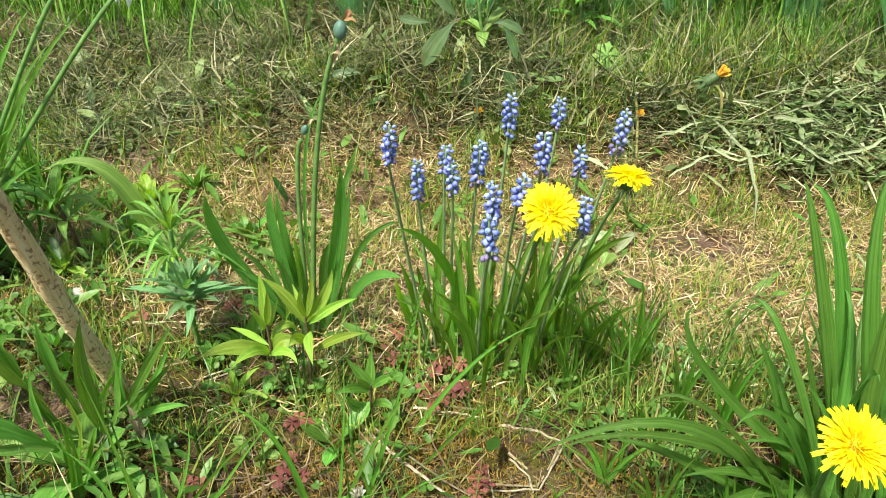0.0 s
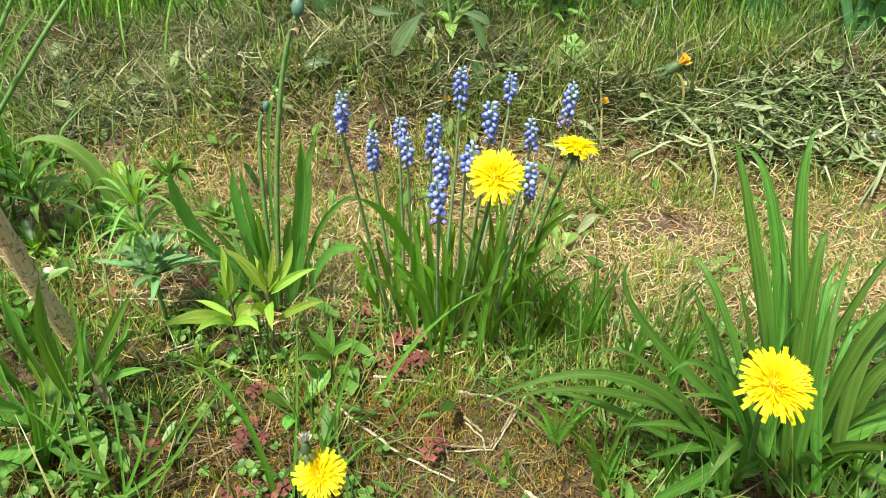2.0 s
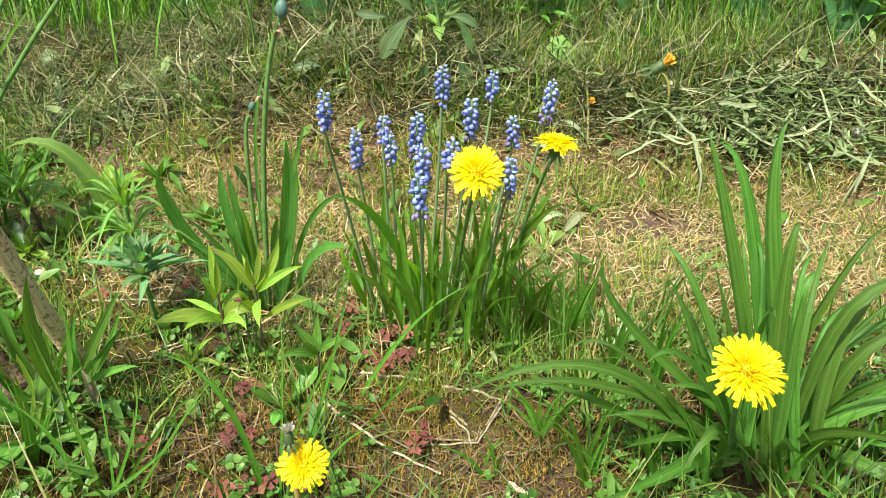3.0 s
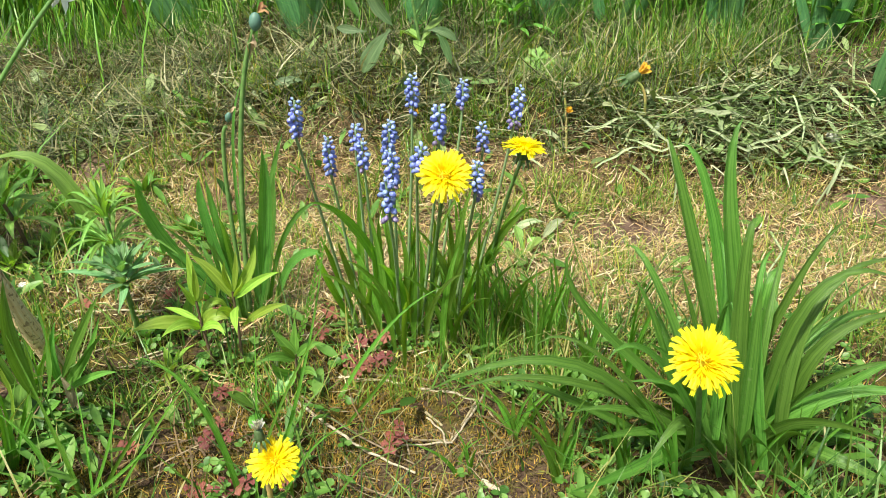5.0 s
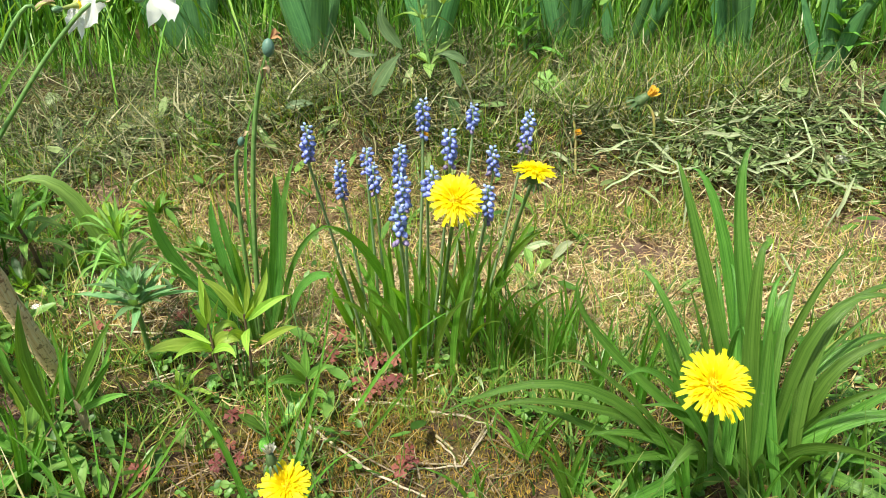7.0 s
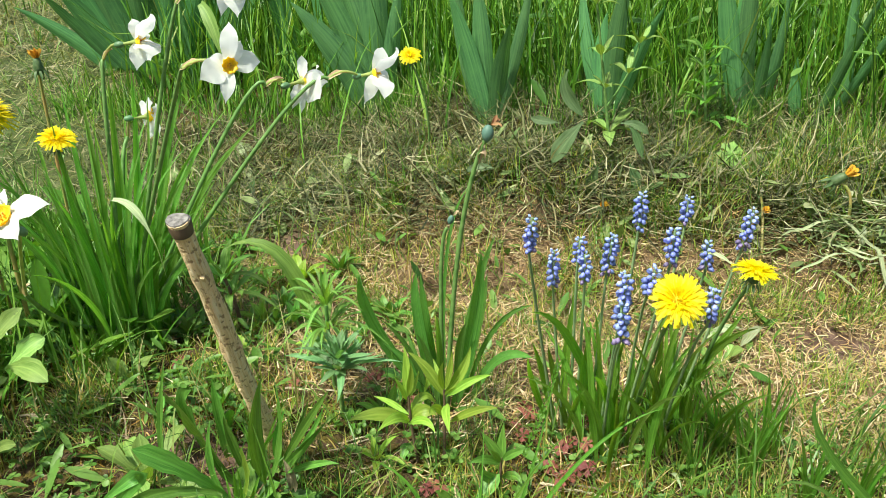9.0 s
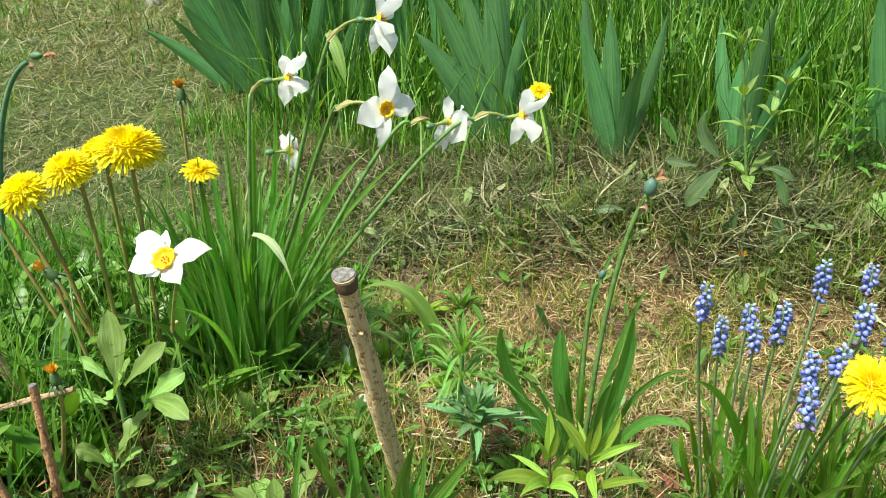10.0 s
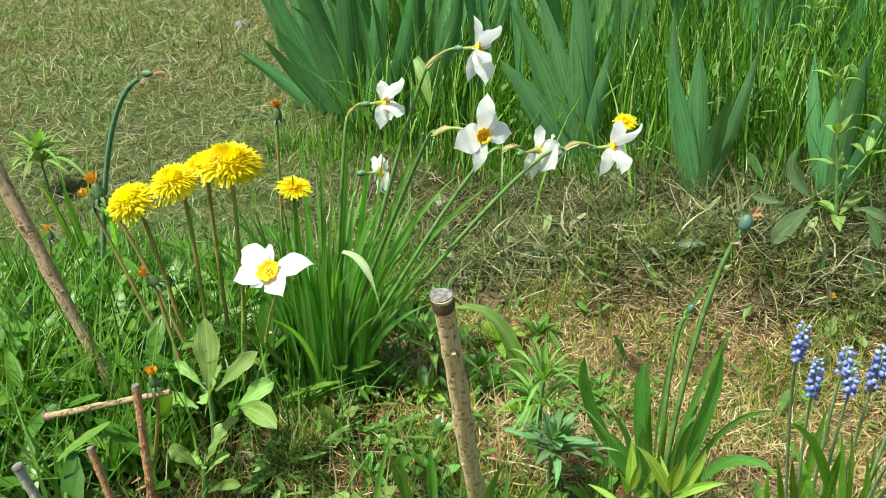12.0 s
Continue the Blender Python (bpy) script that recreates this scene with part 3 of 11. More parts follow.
blades("front_litter", scatter(9500, -0.9, 0.7, 0.22, 0.6, lambda x, y: np.clip(0.25 + 0.75 * lumps(x, y, 0.08, 23) ** 2 + 0.5 * open_soil(x, y), 0, 1), 34), (0.008, 0.045), (0.0007, 0.0016), (82, 10), (0.0005, 0.006), FRONTSTRAW, "scattered dry grass stalks on mossy soil", "straw", 3, 0.9, 1.0)
blades("moss", scatter(95000, -0.9, 0.7, 0.22, 0.72, lambda x, y: np.maximum(lumps(x, y, 0.09, 24) ** 2, 0.95 * open_soil(x, y)) * (1 - soil_share(x, y)), 35), (0.004, 0.010), (0.0008, 0.0016), (35, 25), (0.0, 0.003), MOSS, "yellowish green moss on the soil", "moss", 2, 0.3)
blades("turf", scatter(110000, -0.85, 1.15, 0.48, 1.28, lambda x, y: np.clip(lumps(x, y, 0.085, 25) * 1.7 - 0.55, 0.04, 1) * (1 - soil_share(x, y)) * (1 - 0.5 * straw_share(x, y)) * (1 - 0.6 * ease(y - 0.1 * x, 0.98, 1.08)) * (1 - 0.85 * patch(x, y, 0.64, 1.01, 0.27, 0.10)), 36), (0.012, 0.042), (0.0008, 0.002), (30, 25), (0.0, 0.002), TURF, "short green and yellowing grass", "grass", 3, 0.8)
blades("moss", scatter(70000, -0.36, 0.42, 0.25, 0.62, lambda x, y: np.clip(lumps(x, y, 0.05, 76) * 1.8 - 0.35, 0, 1) * (0.35 + 0.65 * open_soil(x, y)) * (1 - 0.7 * soil_share(x, y)), 69), (0.003, 0.007), (0.0007, 0.0014), (30, 28), (0.0, 0.004), MOSS, "orange-green moss between the seedlings", "moss", 2, 0.3)
blades("grass_tufts", scatter(9000, -0.8, 1.0, 0.62, 1.25, lambda x, y: np.clip(lumps(x, y, 0.06, 71) * 2.6 - 1.5, 0, 1) * (1 - soil_share(x, y)) * (1 - 0.9 * patch(x, y, 0.64, 1.01, 0.27, 0.10)), 46), (0.03, 0.075), (0.0009, 0.0021), (24, 17), (0.0, 0.002), TURF, "tufts of fresh grass growing through the straw", "grass", 4, 0.9)
leaflets("creeping_weeds", scatter(1050, -0.75, 0.0, 0.64, 1.06, lambda x, y: np.clip(lumps(x, y, 0.08, 72) * 1.9 - 0.75, 0, 1) * (1 - 0.75 * ease(x, -0.3, -0.05)) * (1 - soil_share(x, y)), 66), (0.010, 0.034), 0.30, (0.004, 0.03), (25, 24), GREENERY, "creeping leafy weeds between straw and shoots", "weeds")
leaflets("sparse_weeds", scatter(700, -0.1, 1.0, 0.62, 1.0, lambda x, y: np.clip(lumps(x, y, 0.07, 73) * 1.8 - 0.7, 0, 1) * (1 - soil_share(x, y)), 67), (0.008, 0.028), 0.34, (0.002, 0.014), (12, 20), GREENERY, "a few flat weeds in the straw", "weeds")
blades("lush_grass", scatter(7600, -1.35, -0.4, 0.34, 0.95, lambda x, y: np.clip(ease(-x - 0.35 * (0.8 - y), 0.42, 0.6) * (1 - ease(np.hypot(x + 0.82, y - 0.62), 0.32, 0.52)) * (0.3 + lumps(x, y, 0.08, 29)), 0, 1), 42), (0.06, 0.19), (0.002, 0.0048), (20, 14), (0.0, 0.004), LUSH, "lush green grass at the edge of the bed", "grass", 4, 0.9)
leaflets("lush_weeds", scatter(1300, -1.35, -0.4, 0.34, 0.95, lambda x, y: ease(-x - 0.35 * (0.8 - y), 0.42, 0.6) * (1 - ease(np.hypot(x + 0.85, y - 0.62), 0.28, 0.5)), 65), (0.03, 0.075), 0.30, (0.01, 0.09), (30, 22), LUSH, "leafy green weeds among the grass", "weeds")
blades("long_straws", scatter(900, -0.9, 0.8, 0.25, 1.0, lambda x, y: 0.4 + 0.6 * lumps(x, y, 0.1, 30), 43), (0.05, 0.13), (0.001, 0.002), (84, 6), (0.003, 0.012), FRONTSTRAW, "long dry stalks lying over the bed", "straw", 4, 0.7, 1.0)
blades("fine_grass", scatter(3600, -0.85, 0.62, 0.25, 0.66, lambda x, y: np.clip(lumps(x, y, 0.09, 33) * 1.2 - 0.45 + 0.9 * patch(x, y, 0.16, 0.52, 0.07, 0.11), 0.05, 1) * (1 - 0.9 * open_soil(x, y)), 44), (0.05, 0.14), (0.0012, 0.0026), (25, 16), (0.0, 0.002), MOSSGRASS, "long fine grass blades rising from the moss", "grass", 4, 1.0)
blades("front_grass", scatter(12500, -0.9, 0.6, 0.25, 0.62, lambda x, y: np.clip(lumps(x, y, 0.07, 26) * 1.5 - 0.55, 0, 1) * (1 - 0.6 * open_soil(x, y)), 37), (0.02, 0.07), (0.001, 0.0024), (28, 20), (0.0, 0.002), MOSSGRASS, "thin green grass growing out of the moss", "grass", 3, 0.9)
blades("mown_lawn", scatter(240000, -5.5, -0.3, 0.85, 6.5, lambda x, y: lawn_share(x, y) * np.clip(1.6 / np.hypot(x, y) ** 1.1, 0, 1), 38), (0.015, 0.055), (0.0010, 0.0025), (70, 20), (0.0, 0.014), LAWN, "mown lawn with dry brownish patches", "lawn", 2, 0.8)
blades("outer_lawn", scatter(90000, -5, 5, -4, 5, lambda x, y: (1 - lawn_share(x, y)) * ease(np.hypot(0.8 * x, y - 0.9), 1.0, 1.6) * np.clip(1.3 / np.hypot(x, y - 0.5), 0, 1) * ease(-y + 3 * ease(np.abs(x - 0.4), 1.2, 2.0), -0.5, 0.2), 45), (0.02, 0.06), (0.0016, 0.0036), (52, 28), (0.0, 0.01), LAWN, "mown lawn round the bed", "lawn", 2, 0.8)
TUFTS = ((-0.390, 0.944), (-0.507, 0.979), (-0.439, 0.971), (-0.124, 0.935))
blades("swath_grass", scatter(9000, -0.7, 0.5, 0.84, 1.14, lambda x, y: np.clip(lumps(x, y, 0.07, 86) * 2.4 - 1.1, 0, 1) * (1 - soil_share(x, y)) * (1 - lawn_share(x, y)) * (1 - 0.9 * patch(x, y, 0.60, 1.0, 0.30, 0.09)), 87), (0.02, 0.06), (0.0010, 0.0024), (32, 20), (0.002, 0.014), TURF, "fresh yellow-green grass pushing through the hay", "grass", 3, 0.9)
blades("fresh_grass", scatter(7000, 0.05, 0.75, 1.0, 1.32, lambda x, y: np.clip(patch(x, y, 0.40, 1.15, 0.30, 0.10) * (0.25 + 0.75 * lumps(x, y, 0.09, 84)) * (1 - bare_corner(x, y)) * ease(y - 0.1 * x, 0.99, 1.05), 0, 1), 85), (0.03, 0.085), (0.0012, 0.0026), (20, 16), (0.0, 0.004), TURF, "bright fresh grass growing behind the cut stalks", "grass", 4, 0.8)
blades("lawn_hay", scatter(40000, -4.5, -0.3, 0.85, 5.0, lambda x, y: lawn_share(x, y) * (0.15 + 0.85 * lumps(x, y, 0.22, 74) ** 1.5) * np.clip(1.5 / np.hypot(x, y) ** 1.1, 0, 1), 39), (0.03, 0.10), (0.0012, 0.003), (84, 8), (0.004, 0.02), LAWNHAY, "hay left on the mown lawn", "hay", 3, 0.9, 1.0)
blades("lawn_tufts", scatter(5000, -3.0, -0.35, 0.85, 3.0, lambda x, y: lawn_share(x, y) * np.clip(lumps(x, y, 0.20, 81) * 3.4 - 2.15, 0, 1), 82), (0.03, 0.085), (0.0014, 0.0030), (30, 18), (0.0, 0.006), LUSH, "clumps of fresh grass in the mown lawn", "grass", 3, 0.8)
blades("yellow_tufts", scatter(1500, -0.45, 0.1, 0.66, 1.0, lambda x, y: np.maximum.reduce([patch(x, y, cx, cy, 0.035, 0.03) for cx, cy in TUFTS]), 83), (0.04, 0.10), (0.0010, 0.0022), (16, 12), (0.0, 0.003), TURF, "yellowish green grass standing in tufts out of the straw", "grass", 4, 0.7)


def clear_of_fans(x, y):
    """Little grass grows close in front of the irises."""
    near = [patch(x, y, cx, cy, rx, 0.13) for cx, cy, rx in ((-0.39, 1.34, 0.12), (-0.14, 1.20, 0.09), (0.07, 1.20, 0.10), (0.31, 1.24, 0.10), (-0.95, 1.70, 0.25), (-0.6, 1.6, 0.2))]
    return 1 - 0.85 * np.maximum.reduce(near)


blades("tall_grass", scatter(84000, -1.2, 2.4, 1.02, 3.4, lambda x, y: bank(x, y) * clear_of_fans(x, y) * (1 - 0.9 * bare_corner(x, y)), 40), (0.09, 0.30), (0.0022, 0.0060), (12, 10), (0.0, 0.004), TALL, "tall fresh green grass between the irises", "grass", 4, 0.7)
blades("bank_grass", scatter(40000, -1.1, 1.3, 0.98, 1.5, lambda x, y: (0.06 + 0.94 * ease(y + 0.18 * np.minimum(0, x) + 0.12 * ease(x, 0.15, 0.4), 1.19, 1.32)) * lumps(x, y, 0.1, 28) * (1 - 0.8 * soil_share(x, y)), 41), (0.03, 0.10), (0.001, 0.0026), (24, 18), (0.0, 0.004), TALL, "fresh grass along the foot of the bank", "grass", 3, 0.8)


# ---- kinds of plant ----
def petal_mesh(name, length, width, material, teeth=True, cup=0.12, droop=0.0):
    """A narrow ray floret that grows along +y and faces +z."""
    s = Shape()
    rows = []
    for i in range(6):
        k = i / 5
        half = width / 2 * (0.55 + 0.45 * min(1, k * 2.2)) * (0.9 if i == 5 else 1)
        z = length * (cup * math.sin(math.pi * k) - droop * k * k)
        rows.append([(Vector((u * half, length * k * (1 - (0.05 if teeth and i == 5 and abs(u) == 0.5 else 0)), z - abs(u) * half * 0.25)), ((u + 1) / 2, k)) for u in (-1, -0.5, 0, 0.5, 1)])
    s.strip(rows)
    return s.mesh(name, material)


PETAL = petal_mesh("petal", 0.0200, 0.0026, YELLOW, droop=0.06)
PETALDOME = petal_mesh("petal", 0.0195, 0.0020, YELLOW, droop=0.12)


def bract_mesh():
    """A narrow green bract that curls back; it grows along +y, facing +z."""
    s = Shape()
    sheet(s, [Vector((0, 0.004 + 0.006 * q, -0.009 * q * q)) for q in (0, 0.25, 0.5, 0.75, 1)], 0.0028, "lance", (0, 0.3, 1), 0.1)
    return s.mesh("bract", BRACT)


BRACTS = bract_mesh()


def bract_ring(cup, at, q, size, count):
    for i in range(count):
        ob = new("bract", BRACTS)
        ob.parent = cup
        ob.matrix_basis = Matrix.Translation(at) @ q.to_4x4() @ Matrix.Rotation(math.tau * i / count, 4, "Z") @ Matrix.Scale(size, 4)


def dandelion(base, middle, head, facing, size, label, dome=False, group="dandelions"):
    """An open dandelion; facing: the way its head looks; size: its breadth; dome: an old full head whose rim droops."""
    plant = thing("dandelion", base, label, "flower", group)
    facing = Vector(facing).normalized()
    stem(plant, base, middle, Vector(head) - facing * 0.009, 0.0027 if dome else 0.0022, 0.0021 if dome else 0.0017, REDSTEM if dome else STEM, n=14)
    at = local(plant, head)
    q = facing.to_track_quat("Z", "Y").to_matrix()
    s = Shape()
    s.lathe(at - facing * 0.011, facing, [(0, 0.0015), (0.002, 0.0045), (0.006, 0.006), (0.009, 0.0065), (0.010, 0.003)], 10)
    bract_ring(part("calyx", s, BRACT, plant, "green bracts under the flower"), at - facing * 0.009, q, 1.0, 11)
    radius = size / 2
    core = Shape()
    high = 0.40 if dome else 0.22
    wide = 0.72 if dome else 0.46
    core.lathe(at, facing, [(-0.06 * radius, 0.45 * radius), (0.2 * high * radius, wide * radius), (0.6 * high * radius, 0.8 * wide * radius), (0.9 * high * radius, 0.45 * wide * radius), (high * radius, 0.02 * radius)], 16)
    count = 420 if dome else 230
    for i in range(count):
        k = ((i + 0.5) / count) ** 0.5
        a = i * 2.39996 + rng.uniform(-0.2, 0.2)
        e = radians((84 - 78 * k ** 1.3 if dome else 84 - 74 * k ** 1.2) + rng.uniform(-8, 8))
        d = q @ Vector((math.cos(a) * math.cos(e), math.sin(a) * math.cos(e), math.sin(e)))
        foot = at + q @ Vector((math.cos(a), math.sin(a), 0)) * ((0.42 if dome else 0.30) * radius * k) + facing * (high * (0.72 if dome else 0.5) * radius * (1 - k * k))
        length = radius * ((0.26 + 0.30 * k) if dome else (0.22 + 0.44 * k)) * rng.uniform(0.88, 1.1)
        bow = facing * length * (0.10 if dome else 0.04)
        sheet(core, arc(foot, foot + d * length * 0.55 + bow, foot + d * length, 3), radius * rng.uniform(0.05, 0.085), "blunt", facing * 0.8 + d * 0.5, 0.10, 0, 0, 2)
    head_part = tagged(part("flower_head", core, YELLOWIN if not dome else YELLOW, plant, "dense yellow inner florets"), kind="stuff")
    for ring, (count, tilt, mesh) in enumerate(((34, 3, PETAL), (32, 14, PETAL)) if not dome else ((54, -9, PETALDOME), (54, -1, PETALDOME), (50, 8, PETALDOME))):
        for i in range(count):
            a = math.tau * (i + 0.5 * ring + rng.uniform(-0.3, 0.3)) / count
            e = radians(tilt + rng.uniform(-9, 9))
            out = Vector((math.cos(a) * math.cos(e), math.sin(a) * math.cos(e), math.sin(e)))
            up = Vector((-math.cos(a) * math.sin(e), -math.sin(a) * math.sin(e), math.cos(e)))
            m = Matrix((up.cross(out) * -1, out, up)).transposed()
            ob = new("petal", mesh)
            ob.parent = head_part
            k = radius / 0.0215 * rng.uniform(0.82, 1.12) * (1 - 0.10 * ring)
            ob.matrix_basis = Matrix.Translation(at + q @ (out * 0.0015)) @ (q @ m).to_4x4() @ Matrix.Scale(k, 4)
    return plant


def closed_dandelion(base, middle, head, facing, size, label, colour=ORANGE):
    """A dandelion that has shut or faded: a green cup with an orange brush."""
    plant = thing("closed_dandelion", base, label, "flower", "faded dandelions")
    facing = Vector(facing).normalized()
    stem(plant, base, middle, Vector(head) - facing * size, 0.0022, 0.0019, REDSTEM, n=14)
    at = local(plant, head)
    s = Shape()
    s.lathe(at - facing * size, facing, [(-size * 0.25, 0.001), (-size * 0.15, size * 0.24), (size * 0.2, size * 0.30), (size * 0.6, size * 0.22), (size * 0.74, size * 0.16), (size * 0.76, size * 0.05)], 10)
    q = facing.to_track_quat("Z", "Y").to_matrix()
    bract_ring(part("calyx", s, BRACT, plant), at - facing * size * 0.95, q, size / 0.016, 9)
    s = Shape()
    for i in range(46):
        a, e = rng.random() * math.tau, radians(rng.uniform(58, 90))
        d = q @ Vector((math.cos(a) * math.cos(e), math.sin(a) * math.cos(e), math.sin(e)))
        p = at - facing * size * 0.45 + d * size * 0.12
        sheet(s, arc(p, p + d * size * 0.5, p + d * size * rng.uniform(0.40, 0.72), 3), size * 0.11, "blunt", (d.y, -d.x, 0.4), 0.1, 0, 0, 2)
    tagged(part("brush", s, colour, plant, "faded orange brush"), kind="stuff")
    return plant


def daffodil_flower(plant, at, facing, cup, petals):
    """A white flower with a short yellow cup of radius cup; petals: (tip, width) of each."""
    facing = Vector(facing).normalized()
    at = local(plant, at)
    frame_of = facing.to_track_quat("Z", "Y").to_matrix()
    s = Shape()
    s.lathe(at - facing * 0.018, facing, [(0, 0.0014), (0.006, 0.0017), (0.014, 0.0024), (0.018, 0.0048)], 8)
    flower = part("flower", s, TUBE, plant, "white six-petalled flower with a yellow cup")
    for i, (tip, wide) in enumerate(petals):
        out = local(plant, tip) - at
        p = at + out * 0.06 - facing * (0.0006 + 0.0007 * (i % 2))
        bulge = facing * out.length * rng.uniform(0.05, 0.14) + Vector((0, 0, 0.06 * out.length))
        side = facing if facing.y < 0.3 else -facing
        s = Shape()
        sheet(s, arc(p, p + out * 0.5 + bulge, at + out, 14), wide * 1.08, "petal", side * 0.9 + Vector((-0.1, -0.62, 0.3)), rng.uniform(0.02, 0.14), rng.uniform(-0.35, 0.35), 0.10, 6)
        part("petal", s, WHITE, flower)
    s = Shape()
    rows = []
    for d, r in ((0.0, 0.66), (0.28, 0.76), (0.55, 0.86), (0.72, 1.04), (0.75, 0.96), (0.58, 0.80), (0.28, 0.62), (0.24, 0.0)):
        row = []
        for j in range(29):
            a = math.tau * (j % 28) / 28
            rr = cup * r * (1 + 0.10 * math.sin(a * 9) * (d > 0.6))
            row.append((at + frame_of @ Vector((math.cos(a) * rr, math.sin(a) * rr, cup * d * (1 + 0.12 * math.sin(a * 7)))), (j / 28, d)))
        rows.append(row)
    s.strip(rows)
    part("cup", s, CUP, flower, "ruffled yellow cup")
    for j in range(5):
        a = math.tau * j / 5
        e = frame_of @ Vector((math.cos(a), math.sin(a), 0)) * cup * 0.2
        s = Shape()
        s.tube([at + e + facing * cup * 0.2, at + e * 1.3 + facing * cup * 0.6], [cup * 0.06, cup * 0.10], 5)
        part("stamen", s, ORANGE, flower)


def daffodil_stalk(plant, base, middle, top, flower_at, facing, cup, petals):
    """Stalk, papery spathe, bent neck with its green ovary, and the flower."""
    stem(plant, base, middle, top, 0.0027, 0.0020, STEM, "flower_stem", 12)
    f = Vector(facing).normalized()
    back = Vector(flower_at) - f * 0.018
    neck = (Vector(top) + back) / 2 + Vector((0, 0, 0.006))
    stem(plant, top, neck, back, 0.0017, 0.0015, TUBE, "neck", 8)
    s = Shape()
    s.lathe(local(plant, back) - f * 0.008, f, [(0, 0.0014), (0.002, 0.0032), (0.006, 0.0037), (0.009, 0.0028), (0.011, 0.0015)], 9)
    part("ovary", s, OVARY, plant)
    s = Shape()
    b = local(plant, top)
    d = (neck - Vector(top)).normalized()
    sheet(s, arc(b - d * 0.004, b + d * 0.012 + Vector((0.002, 0, 0.001)), b + d * 0.024 + Vector((0.001, 0, -0.004)), 7), 0.008, "lance", (0.3, -0.5, 0.8), 0.6, 1.2, 0.15)
    part("spathe", s, PAPER, plant, "papery brown spathe")
    daffodil_flower(plant, flower_at, facing, cup, petals)


def bell_mesh(material):
    """A small urn-shaped bell that hangs along +z from its foot at 0."""
    s = Shape()
    s.lathe((0, 0, 0), (0, 0, 1), [(0, 0.0006), (0.0007, 0.0016), (0.0024, 0.0025), (0.0042, 0.0022), (0.0054, 0.0013), (0.0058, 0.0017), (0.0052, 0.0009)], 8)
    return s.mesh("bell", material)


BELLS, TOPS, OLD = bell_mesh(BELL), bell_mesh(BELLTOP), bell_mesh(BELLOLD)


def hyacinth_spike(plant, base, middle, foot, top):
    """One flower stem with its spike of bells between foot and top: pale and shut above, open in the middle, sparse and faded below."""
    foot, top = Vector(foot), Vector(top)
    way = (top - foot).normalized()
    s = Shape()
    n = 10
    pts = arc(base, middle, foot, n) + [foot.lerp(top, k) for k in (0.35, 0.7, 0.97)]
    s.tube([local(plant, p) for p in pts], [0.0016 - 0.0006 * i / (n + 3) for i in range(n + 4)], 7)
    spike = part("flower_spike", s, SPIKESTEM, plant, "blue bells crowded along a stem")
    length = (top - foot).length
    side = way.orthogonal().normalized()
    other = way.cross(side)
    count = int(length / 0.00098)
    full = rng.uniform(0.9, 1.1)
    for i in range(count):
        k = (i + 0.5) / count
        a = i * 2.39996 + rng.uniform(-0.4, 0.4)
        d = side * math.cos(a) + other * math.sin(a)
        down = 0.95 - 1.5 * k ** 2.0 + rng.uniform(-0.25, 0.25)
        axis = (d - way * down).normalized()
        reach = (1.0 if k < 0.7 else 1.0 - 1.5 * (k - 0.7)) * full
        if k < 0.3 and rng.random() < 0.6 - 1.4 * k:
            continue
        at = local(plant, foot.lerp(top, k)) + d * (0.0010 + rng.uniform(0.0004, 0.0018) * reach)
        mesh = TOPS if k > 0.84 or (k > 0.5 and rng.random() < 0.3) else (OLD if k < 0.22 and rng.random() < 0.7 else BELLS)
        child("bell", mesh, spike, at, axis, 0.88 * reach * rng.uniform(0.8, 1.12))


def pod(plant, at, axis, length, width, name="seed_pod", material=POD):
    """A smooth swollen pod whose middle is at."""
    axis = Vector(axis).normalized()
    s = Shape()
    prof = [(0, 0.12), (0.08, 0.45), (0.25, 0.83), (0.5, 1), (0.75, 0.86), (0.92, 0.5), (1, 0.06)]
    s.lathe(local(plant, at) - axis * length / 2, axis, [(length * d, width / 2 * r) for d, r in prof], 14)
    return part(name, s, material, plant)


def shreds(plant, at, ways, width, material, name="withered_flower"):
    """Dry curled remains: each of ways is the path of one shred from at."""
    for w in ways:
        w = Vector(w)
        s = Shape()
        b = local(plant, at)
        sheet(s, arc(b, b + w * 0.5 + Vector((0.002, 0, 0.003)), b + w, 6), width, "lance", (0.4, -0.6, 0.6), 0.5, 1.5, 0.3)
        part(name, s, material, plant)


def whorl(plant, centre, count, reach, rise, width, material, kind="lance", seed=1, droop=0.3, spread=1.0):
    """A rosette: leaves all round a centre; rise: range of degrees above level."""
    g = random.Random(seed)
    for i in range(count):
        k = (i + 0.5) / count
        a = i * 2.39996 + g.uniform(-0.45, 0.45)
        e = radians(rise[0] + (rise[1] - rise[0]) * k + g.uniform(-8, 8))
        size = reach * (1.0 - 0.35 * k) * g.uniform(0.65, 1.2)
        d = Vector((math.cos(a) * math.cos(e) * spread, math.sin(a) * math.cos(e), math.sin(e)))
        c = Vector(centre) + Vector((d.x, d.y, 0)) * 0.004
        tip = c + d * size - Vector((0, 0, droop * size * (1 - k)))
        mid = c + d * size * 0.5 + Vector((g.uniform(-0.06, 0.06), g.uniform(-0.06, 0.06), g.uniform(-0.02, 0.08))) * size
        leaf(plant, c, mid, tip, width * g.uniform(0.8, 1.15), kind, material, n=7, face=(-d.x * 0.4, -d.y * 0.4, 1), fold=0.3)


